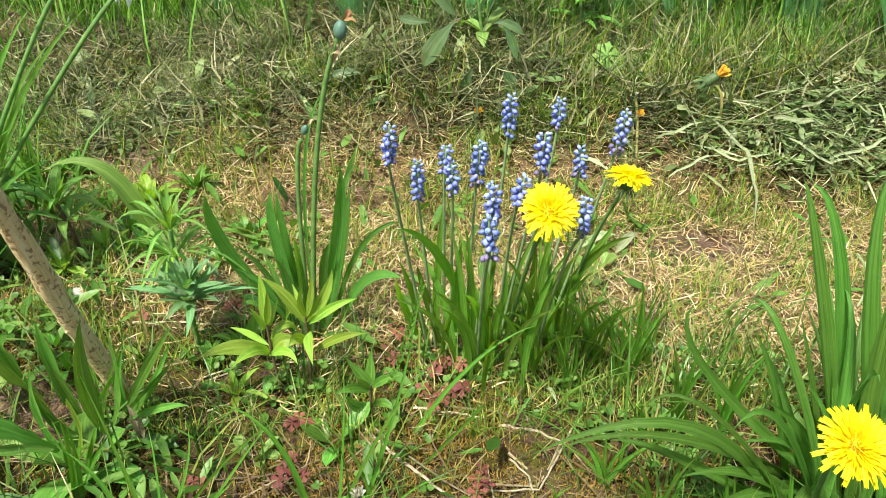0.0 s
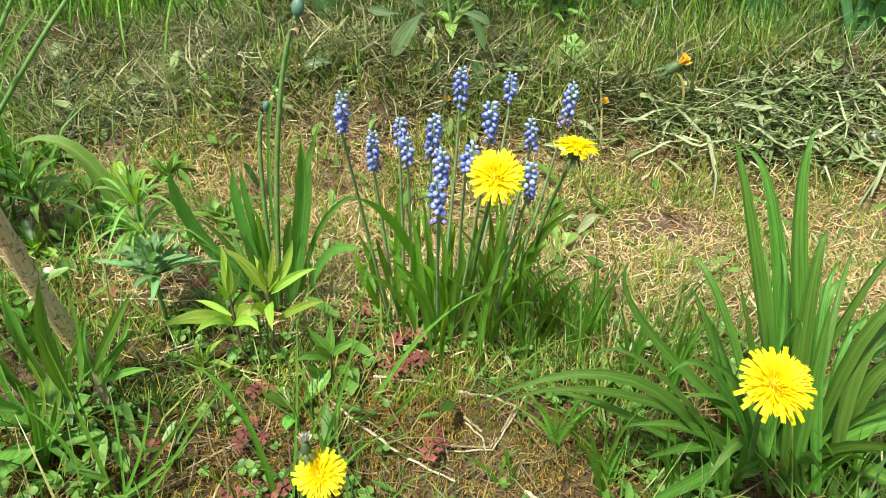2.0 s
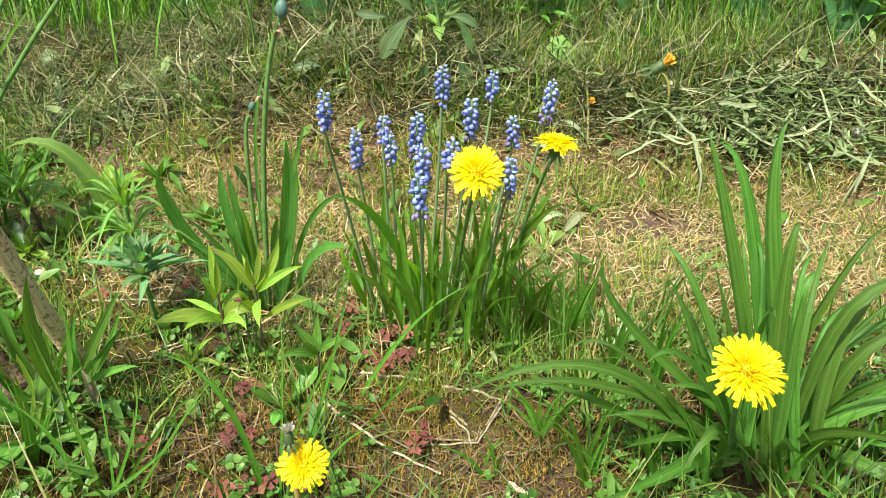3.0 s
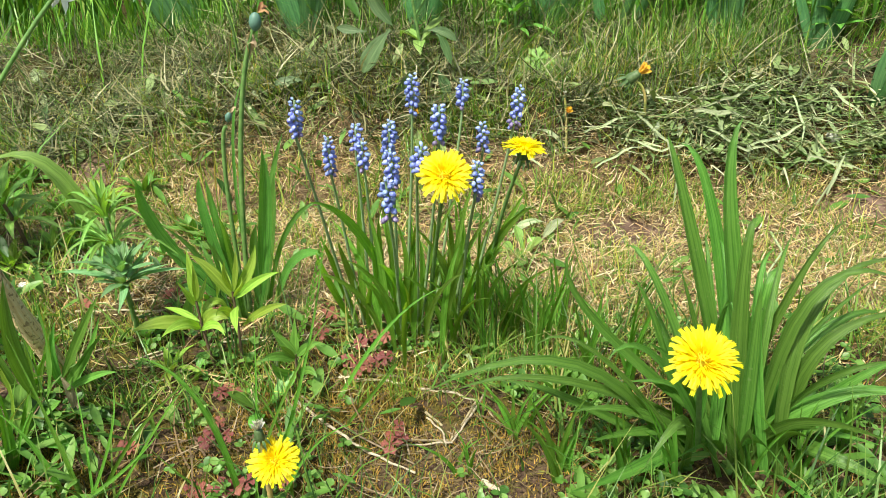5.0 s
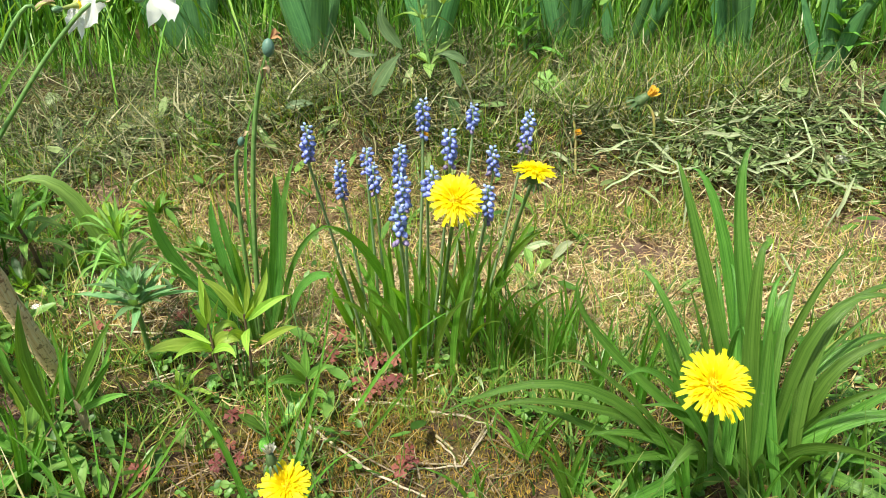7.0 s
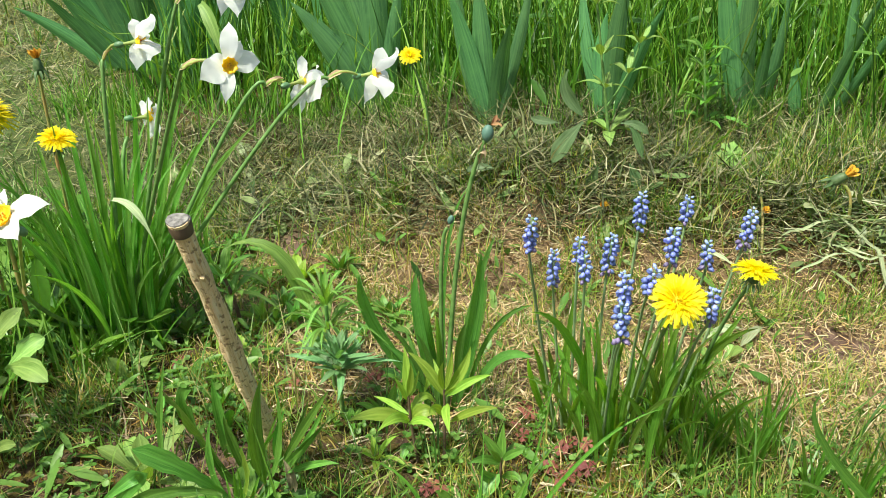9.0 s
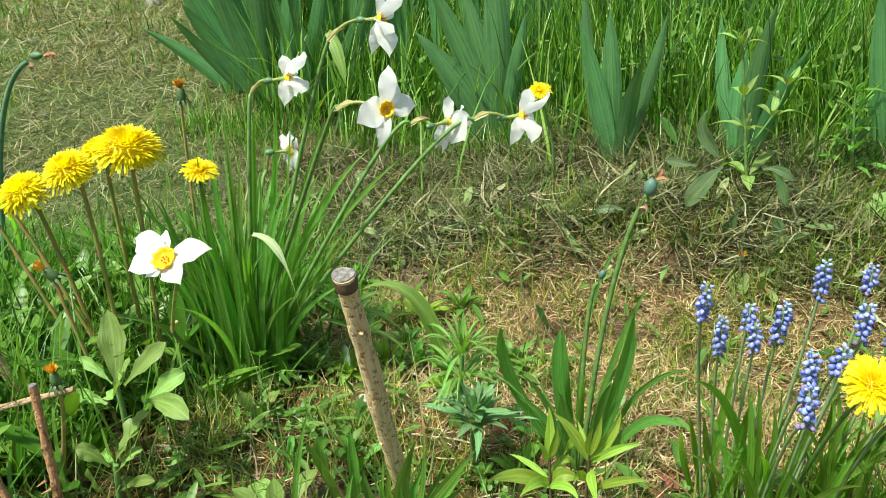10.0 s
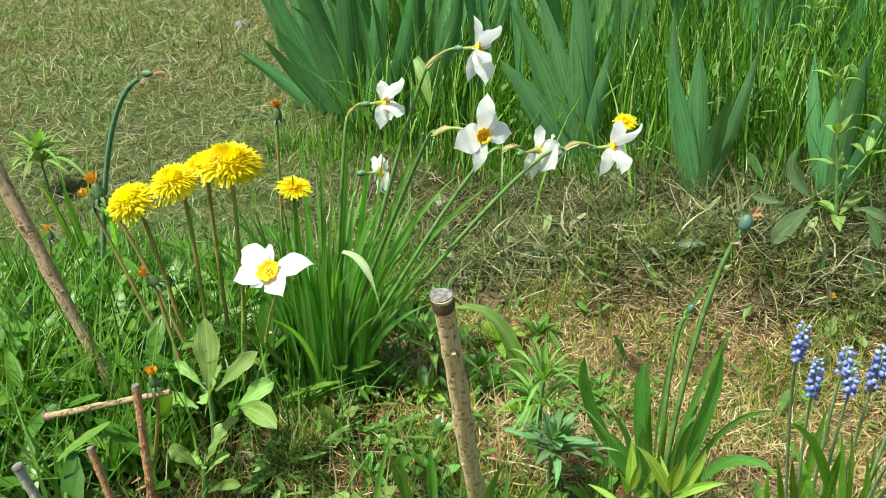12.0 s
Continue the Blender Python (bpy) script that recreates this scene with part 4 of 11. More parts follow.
def filler(plant, at, count, radius, height, lean, width, kind="strap", material=None, seed=2):
    """More leaves of a clump, rising round its foot."""
    g = random.Random(seed)
    for i in range(count):
        a, r = g.random() * math.tau, radius * math.sqrt(g.random())
        b = Vector((at[0] + math.cos(a) * r, at[1] + math.sin(a) * r, 0))
        b.z = lie_at(b.x, b.y) - 0.002
        out = Vector((math.cos(a) + g.uniform(-0.6, 0.6), math.sin(a) + g.uniform(-0.6, 0.6), 0)).normalized()
        h, l = g.uniform(*height), g.uniform(*lean)
        m = b + out * l * 0.3 + Vector((0, 0, h * 0.6))
        t = b + out * l + Vector((0, 0, h))
        leaf(plant, b, m, t, width * g.uniform(0.7, 1.15), kind, material)


def lobed_leaf(plant, foot, at, size, tilt, material=REDLEAF, lobes=5, seed=1):
    """A rounded, deeply cut leaf on its own thin stalk."""
    g = random.Random(seed)
    stem(plant, foot, (Vector(foot) + Vector(at)) / 2 + Vector((0, 0, 0.004)), at, 0.0008, 0.0006, BROWNSTEM, "leaf_stalk", 5, 5)
    up = Vector(tilt).normalized()
    q = up.to_track_quat("Z", "Y").to_matrix()
    c = local(plant, at)
    spin = g.random() * math.tau
    s = Shape()
    for i in range(lobes):
        a = spin + math.tau * 0.86 * (i / (lobes - 1) - 0.5)
        d = q @ Vector((math.cos(a), math.sin(a), 0))
        e = q @ Vector((-math.sin(a), math.cos(a), 0))
        length = size / 2 * g.uniform(0.85, 1.1)
        rows = []
        for k, w in ((0, 0.05), (0.3, 0.26), (0.6, 0.50), (0.78, 0.58), (0.9, 0.42), (1.0, 0.16)):
            half = w * length * 0.72 * min(1, 4.2 / lobes) * (1 + 0.25 * math.sin(k * 19))
            rows.append([(c + d * length * k * (1 - 0.08 * abs(u)) + e * u * half + up * (0.15 * half * abs(u) - 0.12 * length * k * k), ((u + 1) / 2, k)) for u in (-1, -0.5, 0, 0.5, 1)])
        s.strip(rows)
    return part("leaf", s, material, plant)


def cut_stick(name, points, radii, material, label, top=True, lump=0.18, category="stick", knots=()):
    """A cut stick of wood with a pale end; knots: (share of the length, side in degrees, size) of stubs where twigs broke off."""
    plant = thing(name, points[0], label, category)
    pts = []
    for a, b in zip(points[:-1], points[1:]):
        pts += [Vector(a).lerp(Vector(b), k / 24) for k in range(24)]
    pts.append(Vector(points[-1]))
    last = len(pts) - 1
    rad = [(radii[0] + (radii[1] - radii[0]) * i / last) * (1 + 0.05 * math.sin(i * 0.55) + 0.03 * math.sin(i * 1.9)) for i in range(last + 1)]
    s = Shape()
    bow = radii[0] * 0.16
    axis = [local(plant, p) + Vector((bow * math.sin(i * 0.42), bow * 0.6 * math.sin(i * 0.31 + 1), 0)) * (1 - i / last) for i, p in enumerate(pts)]
    s.tube(axis, rad, 20, lump)
    way = (pts[-1] - pts[-2]).normalized()
    for share, turn, size in knots:
        i = int(share * last)
        a = radians(turn)
        out = Vector((math.cos(a), math.sin(a), 0.35)).normalized()
        s.tube([axis[i] + out * rad[i] * 0.6, axis[i] + out * (rad[i] + size * 0.5), axis[i] + out * (rad[i] + size) + way * size * 0.3], [size * 0.9, size * 0.6, size * 0.42], 8, 0.3)
    part("shaft", s, material, plant)
    if top:
        s = Shape()
        e = local(plant, pts[-1])
        s.tube([e - way * 0.0008, e + way * 0.0012], [rad[-1] * 1.02, rad[-1] * 0.93], 16, 0.3)
        part("cut_end", s, CUT, plant, "pale sawn end")
    return plant


def seed_head(plant, points, count, size, material):
    """Small spikelets along the upper part of a grass stalk."""
    s = Shape()
    pts = [local(plant, p) for p in points]
    for i in range(count):
        q = (i + 0.5) / count * (len(pts) - 1)
        a = pts[int(q)].lerp(pts[min(int(q) + 1, len(pts) - 1)], q % 1)
        way = (pts[min(int(q) + 1, len(pts) - 1)] - pts[int(q)]).normalized()
        d = (way + Vector((0.5 * (-1) ** i, -0.25, 0))).normalized()
        sheet(s, arc(a, a + d * size * 0.5, a + way * size * 0.4 + d * size * 0.6, 3), size * 0.35, "lance", (0, -0.8, 0.6), 0.3)
    return tagged(part("seed_head", s, material, plant, "green grass seed head"), kind="stuff")


# ---- grape hyacinths ----
plant_green["grape_hyacinths"] = GREEN
hyacinths = thing("grape_hyacinths", (0.070, 0.585, -0.035), "clump of blue grape hyacinths in flower with narrow green leaves", "flower")
hyacinth_spike(hyacinths, (-0.011, 0.595, -0.038), (-0.030, 0.557, 0.119), (-0.039, 0.520, 0.214), (-0.037, 0.520, 0.247))
hyacinth_spike(hyacinths, (-0.005, 0.604, -0.038), (-0.015, 0.580, 0.095), (-0.019, 0.556, 0.165), (-0.019, 0.556, 0.201))
hyacinth_spike(hyacinths, (0.002, 0.609, -0.038), (0.002, 0.592, 0.102), (0.002, 0.575, 0.181), (0.004, 0.575, 0.205))
hyacinth_spike(hyacinths, (0.008, 0.607, -0.038), (0.009, 0.589, 0.092), (0.009, 0.570, 0.161), (0.008, 0.570, 0.191))
hyacinth_spike(hyacinths, (0.022, 0.613, -0.038), (0.027, 0.602, 0.092), (0.029, 0.591, 0.160), (0.033, 0.591, 0.200))
hyacinth_spike(hyacinths, (0.030, 0.589, -0.038), (0.035, 0.541, 0.103), (0.037, 0.494, 0.182), (0.036, 0.494, 0.213))
hyacinth_spike(hyacinths, (0.034, 0.583, -0.038), (0.034, 0.527, 0.095), (0.034, 0.471, 0.165), (0.033, 0.471, 0.199))
hyacinth_spike(hyacinths, (0.036, 0.610, -0.038), (0.048, 0.594, 0.117), (0.053, 0.579, 0.211), (0.054, 0.579, 0.246))
hyacinth_spike(hyacinths, (0.052, 0.597, -0.038), (0.068, 0.563, 0.114), (0.075, 0.529, 0.204), (0.076, 0.529, 0.236))
hyacinth_spike(hyacinths, (0.066, 0.620, -0.038), (0.088, 0.620, 0.112), (0.099, 0.620, 0.199), (0.100, 0.620, 0.227))
hyacinth_spike(hyacinths, (0.086, 0.613, -0.038), (0.106, 0.602, 0.097), (0.116, 0.591, 0.169), (0.115, 0.591, 0.196))
hyacinth_spike(hyacinths, (0.098, 0.611, -0.038), (0.128, 0.597, 0.109), (0.142, 0.583, 0.194), (0.148, 0.583, 0.231))
hyacinth_spike(hyacinths, (0.050, 0.592, -0.038), (0.054, 0.551, 0.105), (0.056, 0.509, 0.186), (0.061, 0.509, 0.211))
hyacinth_spike(hyacinths, (0.088, 0.589, -0.038), (0.098, 0.542, 0.096), (0.102, 0.495, 0.167), (0.104, 0.495, 0.201))
leaf(hyacinths, (0.038, 0.617, -0.038), (0.000, 0.580, 0.091), (-0.038, 0.535, 0.150), 0.0091)
leaf(hyacinths, (0.046, 0.594, -0.038), (0.035, 0.563, 0.043), (0.018, 0.525, 0.093), 0.0087)
leaf(hyacinths, (-0.010, 0.601, -0.038), (-0.026, 0.585, 0.045), (-0.037, 0.565, 0.100), 0.0072)
leaf(hyacinths, (0.002, 0.603, -0.038), (-0.014, 0.590, 0.041), (-0.022, 0.575, 0.089), 0.0073)
leaf(hyacinths, (-0.005, 0.616, -0.038), (-0.004, 0.607, 0.051), (0.001, 0.595, 0.138), 0.0085)
leaf(hyacinths, (0.019, 0.617, -0.038), (0.016, 0.603, 0.046), (0.018, 0.585, 0.109), 0.0085)
leaf(hyacinths, (0.025, 0.606, -0.038), (0.042, 0.596, 0.035), (0.034, 0.585, 0.103), 0.0079)
leaf(hyacinths, (0.043, 0.641, -0.038), (0.046, 0.620, 0.041), (0.052, 0.595, 0.095), 0.0076)
leaf(hyacinths, (0.062, 0.631, -0.039), (0.070, 0.615, 0.043), (0.070, 0.595, 0.100), 0.0075)
leaf(hyacinths, (0.052, 0.606, -0.038), (0.058, 0.587, 0.040), (0.055, 0.565, 0.098), 0.0073)
leaf(hyacinths, (0.074, 0.640, -0.039), (0.087, 0.620, 0.039), (0.082, 0.595, 0.106), 0.0076)
leaf(hyacinths, (0.087, 0.640, -0.039), (0.097, 0.615, 0.041), (0.098, 0.585, 0.103), 0.0069)
leaf(hyacinths, (0.105, 0.639, -0.040), (0.116, 0.615, 0.041), (0.124, 0.585, 0.099), 0.0075)
leaf(hyacinths, (0.095, 0.628, -0.039), (0.128, 0.613, 0.048), (0.158, 0.595, 0.128), 0.0098)
leaf(hyacinths, (0.102, 0.639, -0.040), (0.132, 0.610, 0.063), (0.164, 0.575, 0.119), 0.0085)
leaf(hyacinths, (-0.001, 0.592, -0.038), (0.004, 0.566, 0.026), (0.013, 0.535, 0.071), 0.0055)
leaf(hyacinths, (0.038, 0.582, -0.038), (0.036, 0.561, 0.032), (0.028, 0.535, 0.080), 0.0071)
leaf(hyacinths, (0.046, 0.581, -0.038), (0.044, 0.560, 0.019), (0.040, 0.535, 0.064), 0.0066)
leaf(hyacinths, (0.079, 0.605, -0.039), (0.080, 0.587, 0.026), (0.077, 0.565, 0.084), 0.0068)
leaf(hyacinths, (0.091, 0.605, -0.039), (0.100, 0.582, 0.022), (0.108, 0.555, 0.072), 0.0068)
leaf(hyacinths, (-0.017, 0.613, -0.038), (-0.037, 0.587, 0.038), (-0.040, 0.555, 0.090), 0.0073)
leaf(hyacinths, (0.114, 0.627, -0.040), (0.121, 0.608, 0.025), (0.138, 0.585, 0.077), 0.0064)
leaf(hyacinths, (0.008, 0.605, -0.038), (0.012, 0.587, 0.042), (0.009, 0.565, 0.093), 0.0067)
filler(hyacinths, (0.045, 0.575), 22, 0.045, (0.09, 0.17), (0.01, 0.07), 0.006, seed=3)
filler(hyacinths, (0.105, 0.58), 20, 0.03, (0.09, 0.16), (0.01, 0.06), 0.005, seed=4)


# ---- dandelions in the bed ----
dandelion((0.061, 0.606, -0.035), (0.070, 0.556, 0.087), (0.078, 0.494, 0.190), (-0.05, -0.62, 0.78), 0.046, "open yellow dandelion standing among blue grape hyacinths")
dandelion((0.118, 0.638, -0.038), (0.133, 0.604, 0.083), (0.149, 0.558, 0.184), (0.12, 0.06, 1.0), 0.038, "open yellow dandelion seen from the side behind grape hyacinths")
dandelion((0.272, 0.385, -0.001), (0.251, 0.354, 0.082), (0.230, 0.310, 0.145), (0.0, -0.5, 0.86), 0.047, "large open dandelion in front of a daylily")
dandelion((-0.073, 0.375, -0.034), (-0.058, 0.349, 0.029), (-0.042, 0.312, 0.072), (0.0, -0.6, 0.8), 0.034, "small open dandelion low over mossy soil")


# ---- narcissus clump gone to seed ----
plant_green["narcissus_clump"] = STRAP
seeding = thing("narcissus_clump", (-0.128, 0.630, -0.035), "narcissus clump with strap leaves and a green seed pod", "flower")
leaf(seeding, (-0.147, 0.647, -0.038), (-0.201, 0.630, 0.061), (-0.210, 0.610, 0.141), 0.0125, "blunt")
leaf(seeding, (-0.143, 0.648, -0.038), (-0.156, 0.635, 0.067), (-0.154, 0.620, 0.139), 0.0125, "blunt")
leaf(seeding, (-0.138, 0.650, -0.038), (-0.149, 0.646, 0.054), (-0.154, 0.640, 0.128), 0.0085, "blunt")
leaf(seeding, (-0.142, 0.698, -0.038), (-0.130, 0.667, 0.134), (-0.100, 0.630, 0.230), 0.0047, "blunt")
leaf(seeding, (-0.125, 0.630, -0.038), (-0.100, 0.621, 0.072), (-0.088, 0.610, 0.170), 0.0133, "blunt")
leaf(seeding, (-0.121, 0.641, -0.038), (-0.096, 0.636, 0.064), (-0.084, 0.630, 0.137), 0.0105, "blunt")
leaf(seeding, (-0.129, 0.676, -0.038), (-0.104, 0.673, 0.078), (-0.079, 0.670, 0.161), 0.0070, "blunt")
leaf(seeding, (-0.113, 0.646, -0.038), (-0.081, 0.625, 0.069), (-0.036, 0.600, 0.120), 0.0051, "blunt")
leaf(seeding, (-0.107, 0.647, -0.038), (-0.075, 0.617, 0.041), (-0.036, 0.580, 0.072), 0.0104, "blunt")
leaf(seeding, (-0.133, 0.639, -0.038), (-0.148, 0.626, 0.025), (-0.148, 0.610, 0.074), 0.0095, "blunt")
leaf(seeding, (-0.117, 0.631, -0.038), (-0.115, 0.622, 0.039), (-0.104, 0.610, 0.091), 0.0084, "blunt")
stem(seeding, (-0.130, 0.630, -0.029), (-0.114, 0.630, 0.149), (-0.091, 0.630, 0.259), 0.0028, 0.0022, STEM, "flower_stem", 14)
stem(seeding, (-0.091, 0.630, 0.259), (-0.088, 0.630, 0.267), (-0.084, 0.630, 0.275), 0.0018, 0.0022, STEM, "neck", 5)
pod(seeding, (-0.082, 0.630, 0.281), (0.12, 0.0, 1.0), 0.017, 0.0115)
shreds(seeding, (-0.079, 0.630, 0.289), ((0.006, 0.0, 0.008), (0.011, -0.004, -0.004), (0.009, 0.004, 0.002)), 0.004, RUSTY)
shreds(seeding, (-0.091, 0.630, 0.263), ((0.002, -0.002, 0.009), (0.006, -0.003, -0.006), (-0.002, 0.0, -0.014)), 0.007, PAPER, "spathe")
stem(seeding, (-0.134, 0.630, -0.030), (-0.131, 0.630, 0.132), (-0.122, 0.630, 0.185), 0.0024, 0.0018, STEM, "flower_stem", 12)
pod(seeding, (-0.119, 0.630, 0.194), (0.35, -0.2, 1.0), 0.011, 0.0065)
shreds(seeding, (-0.117, 0.630, 0.198), ((0.006, -0.001, 0.004),), 0.003, PAPER, "spathe")
filler(seeding, (-0.128, 0.630), 8, 0.03, (0.08, 0.16), (0.01, 0.05), 0.009, seed=5)


# ---- young phlox shoots ----
plant_green["phlox_shoot"] = LIME
shoot_a = thing("phlox_shoot", (-0.147, 0.541, -0.034), "yellow-green phlox shoot with pointed leaves beside narcissus", "plant", "young shoots")
stem(shoot_a, (-0.147, 0.541, -0.035), (-0.151, 0.541, 0.002), (-0.153, 0.541, 0.049), 0.0016, 0.0012, BROWNSTEM)
stem(shoot_a, (-0.121, 0.541, -0.025), (-0.119, 0.541, 0.011), (-0.118, 0.541, 0.058), 0.0016, 0.0012, BROWNSTEM)
leaf(shoot_a, (-0.154, 0.541, 0.046), (-0.153, 0.546, 0.072), (-0.156, 0.551, 0.099), 0.0102, "lance", n=8, fold=0.4, wave=0.1)
leaf(shoot_a, (-0.155, 0.541, 0.044), (-0.157, 0.536, 0.059), (-0.163, 0.531, 0.077), 0.0056, "lance", n=8, fold=0.4, wave=0.1)
leaf(shoot_a, (-0.153, 0.541, 0.046), (-0.148, 0.551, 0.054), (-0.145, 0.561, 0.065), 0.0061, "lance", n=8, fold=0.4, wave=0.1)
leaf(shoot_a, (-0.153, 0.541, 0.049), (-0.148, 0.536, 0.071), (-0.146, 0.531, 0.095), 0.0067, "lance", n=8, fold=0.4, wave=0.1)
leaf(shoot_a, (-0.155, 0.541, 0.021), (-0.181, 0.526, 0.036), (-0.206, 0.511, 0.038), 0.0140, "lance", n=8, fold=0.4, wave=0.1)
leaf(shoot_a, (-0.154, 0.541, 0.018), (-0.161, 0.516, 0.040), (-0.172, 0.491, 0.045), 0.0120, "lance", n=8, fold=0.4, wave=0.1)
leaf(shoot_a, (-0.151, 0.541, 0.021), (-0.139, 0.541, 0.032), (-0.126, 0.541, 0.028), 0.0144, "lance", n=8, fold=0.4, wave=0.1)
leaf(shoot_a, (-0.154, 0.541, 0.019), (-0.141, 0.551, 0.041), (-0.130, 0.561, 0.025), 0.0091, "lance", n=8, fold=0.4, wave=0.1)
leaf(shoot_a, (-0.153, 0.541, 0.026), (-0.175, 0.556, 0.028), (-0.196, 0.571, 0.023), 0.0061, "lance", n=8, fold=0.4, wave=0.1)
leaf(shoot_a, (-0.155, 0.541, 0.015), (-0.135, 0.526, 0.032), (-0.123, 0.511, 0.030), 0.0082, "lance", n=8, fold=0.4, wave=0.1)
leaf(shoot_a, (-0.119, 0.541, 0.051), (-0.133, 0.541, 0.080), (-0.151, 0.541, 0.099), 0.0102, "lance", n=8, fold=0.4, wave=0.1)
leaf(shoot_a, (-0.119, 0.541, 0.058), (-0.124, 0.551, 0.067), (-0.131, 0.561, 0.080), 0.0061, "lance", n=8, fold=0.4, wave=0.1)
leaf(shoot_a, (-0.117, 0.541, 0.058), (-0.111, 0.541, 0.081), (-0.109, 0.541, 0.102), 0.0070, "lance", n=8, fold=0.4, wave=0.1)
leaf(shoot_a, (-0.117, 0.541, 0.055), (-0.101, 0.546, 0.078), (-0.093, 0.551, 0.102), 0.0100, "lance", n=8, fold=0.4, wave=0.1)
leaf(shoot_a, (-0.116, 0.541, 0.050), (-0.094, 0.541, 0.069), (-0.072, 0.541, 0.078), 0.0082, "lance", n=8, fold=0.4, wave=0.1)
leaf(shoot_a, (-0.119, 0.541, 0.051), (-0.130, 0.556, 0.061), (-0.144, 0.571, 0.028), 0.0108, "lance", n=8, fold=0.4, wave=0.1)
leaf(shoot_a, (-0.118, 0.541, 0.058), (-0.119, 0.531, 0.081), (-0.114, 0.521, 0.104), 0.0055, "lance", n=8, fold=0.4, wave=0.1)
leaf(shoot_a, (-0.116, 0.541, 0.042), (-0.113, 0.519, 0.046), (-0.107, 0.496, 0.043), 0.0092, "lance", n=8, fold=0.4, wave=0.1)
leaf(shoot_a, (-0.114, 0.541, 0.020), (-0.088, 0.531, 0.043), (-0.065, 0.521, 0.056), 0.0085, "lance", n=8, fold=0.4, wave=0.1)
leaf(shoot_a, (-0.119, 0.541, 0.028), (-0.125, 0.526, 0.048), (-0.128, 0.511, 0.051), 0.0084, "lance", n=8, fold=0.4, wave=0.1)
leaf(shoot_a, (-0.118, 0.541, 0.052), (-0.106, 0.526, 0.075), (-0.099, 0.511, 0.092), 0.0060, "lance", n=8, fold=0.4, wave=0.1)
shoot_b = thing("phlox_shoot", (-0.064, 0.510, -0.034), "small green phlox seedling with a red stem on mossy soil", "plant", "young shoots")
stem(shoot_b, (-0.064, 0.510, -0.035), (-0.063, 0.510, -0.016), (-0.062, 0.510, 0.007), 0.0016, 0.0012, BROWNSTEM)
leaf(shoot_b, (-0.062, 0.510, 0.005), (-0.070, 0.510, 0.019), (-0.081, 0.510, 0.038), 0.0102, "lance", WEED, n=8, fold=0.4, wave=0.1)
leaf(shoot_b, (-0.062, 0.510, 0.007), (-0.061, 0.515, 0.020), (-0.060, 0.520, 0.042), 0.0102, "lance", WEED, n=8, fold=0.4, wave=0.1)
leaf(shoot_b, (-0.061, 0.510, 0.005), (-0.049, 0.505, 0.019), (-0.035, 0.500, 0.028), 0.0080, "lance", WEED, n=8, fold=0.4, wave=0.1)
leaf(shoot_b, (-0.063, 0.510, -0.000), (-0.077, 0.500, 0.014), (-0.091, 0.490, 0.015), 0.0090, "lance", WEED, n=8, fold=0.4, wave=0.1)
leaf(shoot_b, (-0.061, 0.510, 0.005), (-0.055, 0.520, 0.008), (-0.050, 0.530, 0.012), 0.0065, "lance", WEED, n=8, fold=0.4, wave=0.1)
leaf(shoot_b, (-0.064, 0.510, -0.019), (-0.075, 0.500, -0.006), (-0.080, 0.490, 0.014), 0.0110, "lance", WEED, n=8, fold=0.4, wave=0.1)
leaf(shoot_b, (-0.062, 0.510, -0.016), (-0.050, 0.500, -0.004), (-0.041, 0.490, -0.006), 0.0092, "lance", WEED, n=8, fold=0.4, wave=0.1)
leaf(shoot_b, (-0.062, 0.510, 0.002), (-0.067, 0.500, 0.019), (-0.070, 0.490, 0.033), 0.0060, "lance", WEED, n=8, fold=0.4, wave=0.1)
shoot_c = thing("phlox_shoot", (-0.198, 0.600, -0.042), "small fresh green shoot with pointed leaves", "plant", "young shoots")
leaf(shoot_c, (-0.195, 0.600, -0.023), (-0.202, 0.600, -0.009), (-0.212, 0.600, 0.000), 0.0061, "lance", SHOOT, n=8, fold=0.4, wave=0.1)
leaf(shoot_c, (-0.194, 0.600, -0.023), (-0.184, 0.600, 0.002), (-0.179, 0.600, 0.020), 0.0108, "lance", SHOOT, n=8, fold=0.4, wave=0.1)
leaf(shoot_c, (-0.197, 0.600, -0.026), (-0.209, 0.595, -0.008), (-0.222, 0.590, -0.003), 0.0073, "lance", SHOOT, n=8, fold=0.4, wave=0.1)
leaf(shoot_c, (-0.193, 0.600, -0.023), (-0.183, 0.610, -0.015), (-0.180, 0.620, -0.009), 0.0072, "lance", SHOOT, n=8, fold=0.4, wave=0.1)
leaf(shoot_c, (-0.196, 0.600, -0.025), (-0.200, 0.585, -0.014), (-0.202, 0.570, -0.010), 0.0072, "lance", SHOOT, n=8, fold=0.4, wave=0.1)
leaf(shoot_c, (-0.197, 0.600, -0.023), (-0.201, 0.610, -0.016), (-0.205, 0.620, -0.013), 0.0066, "lance", SHOOT, n=8, fold=0.4, wave=0.1)


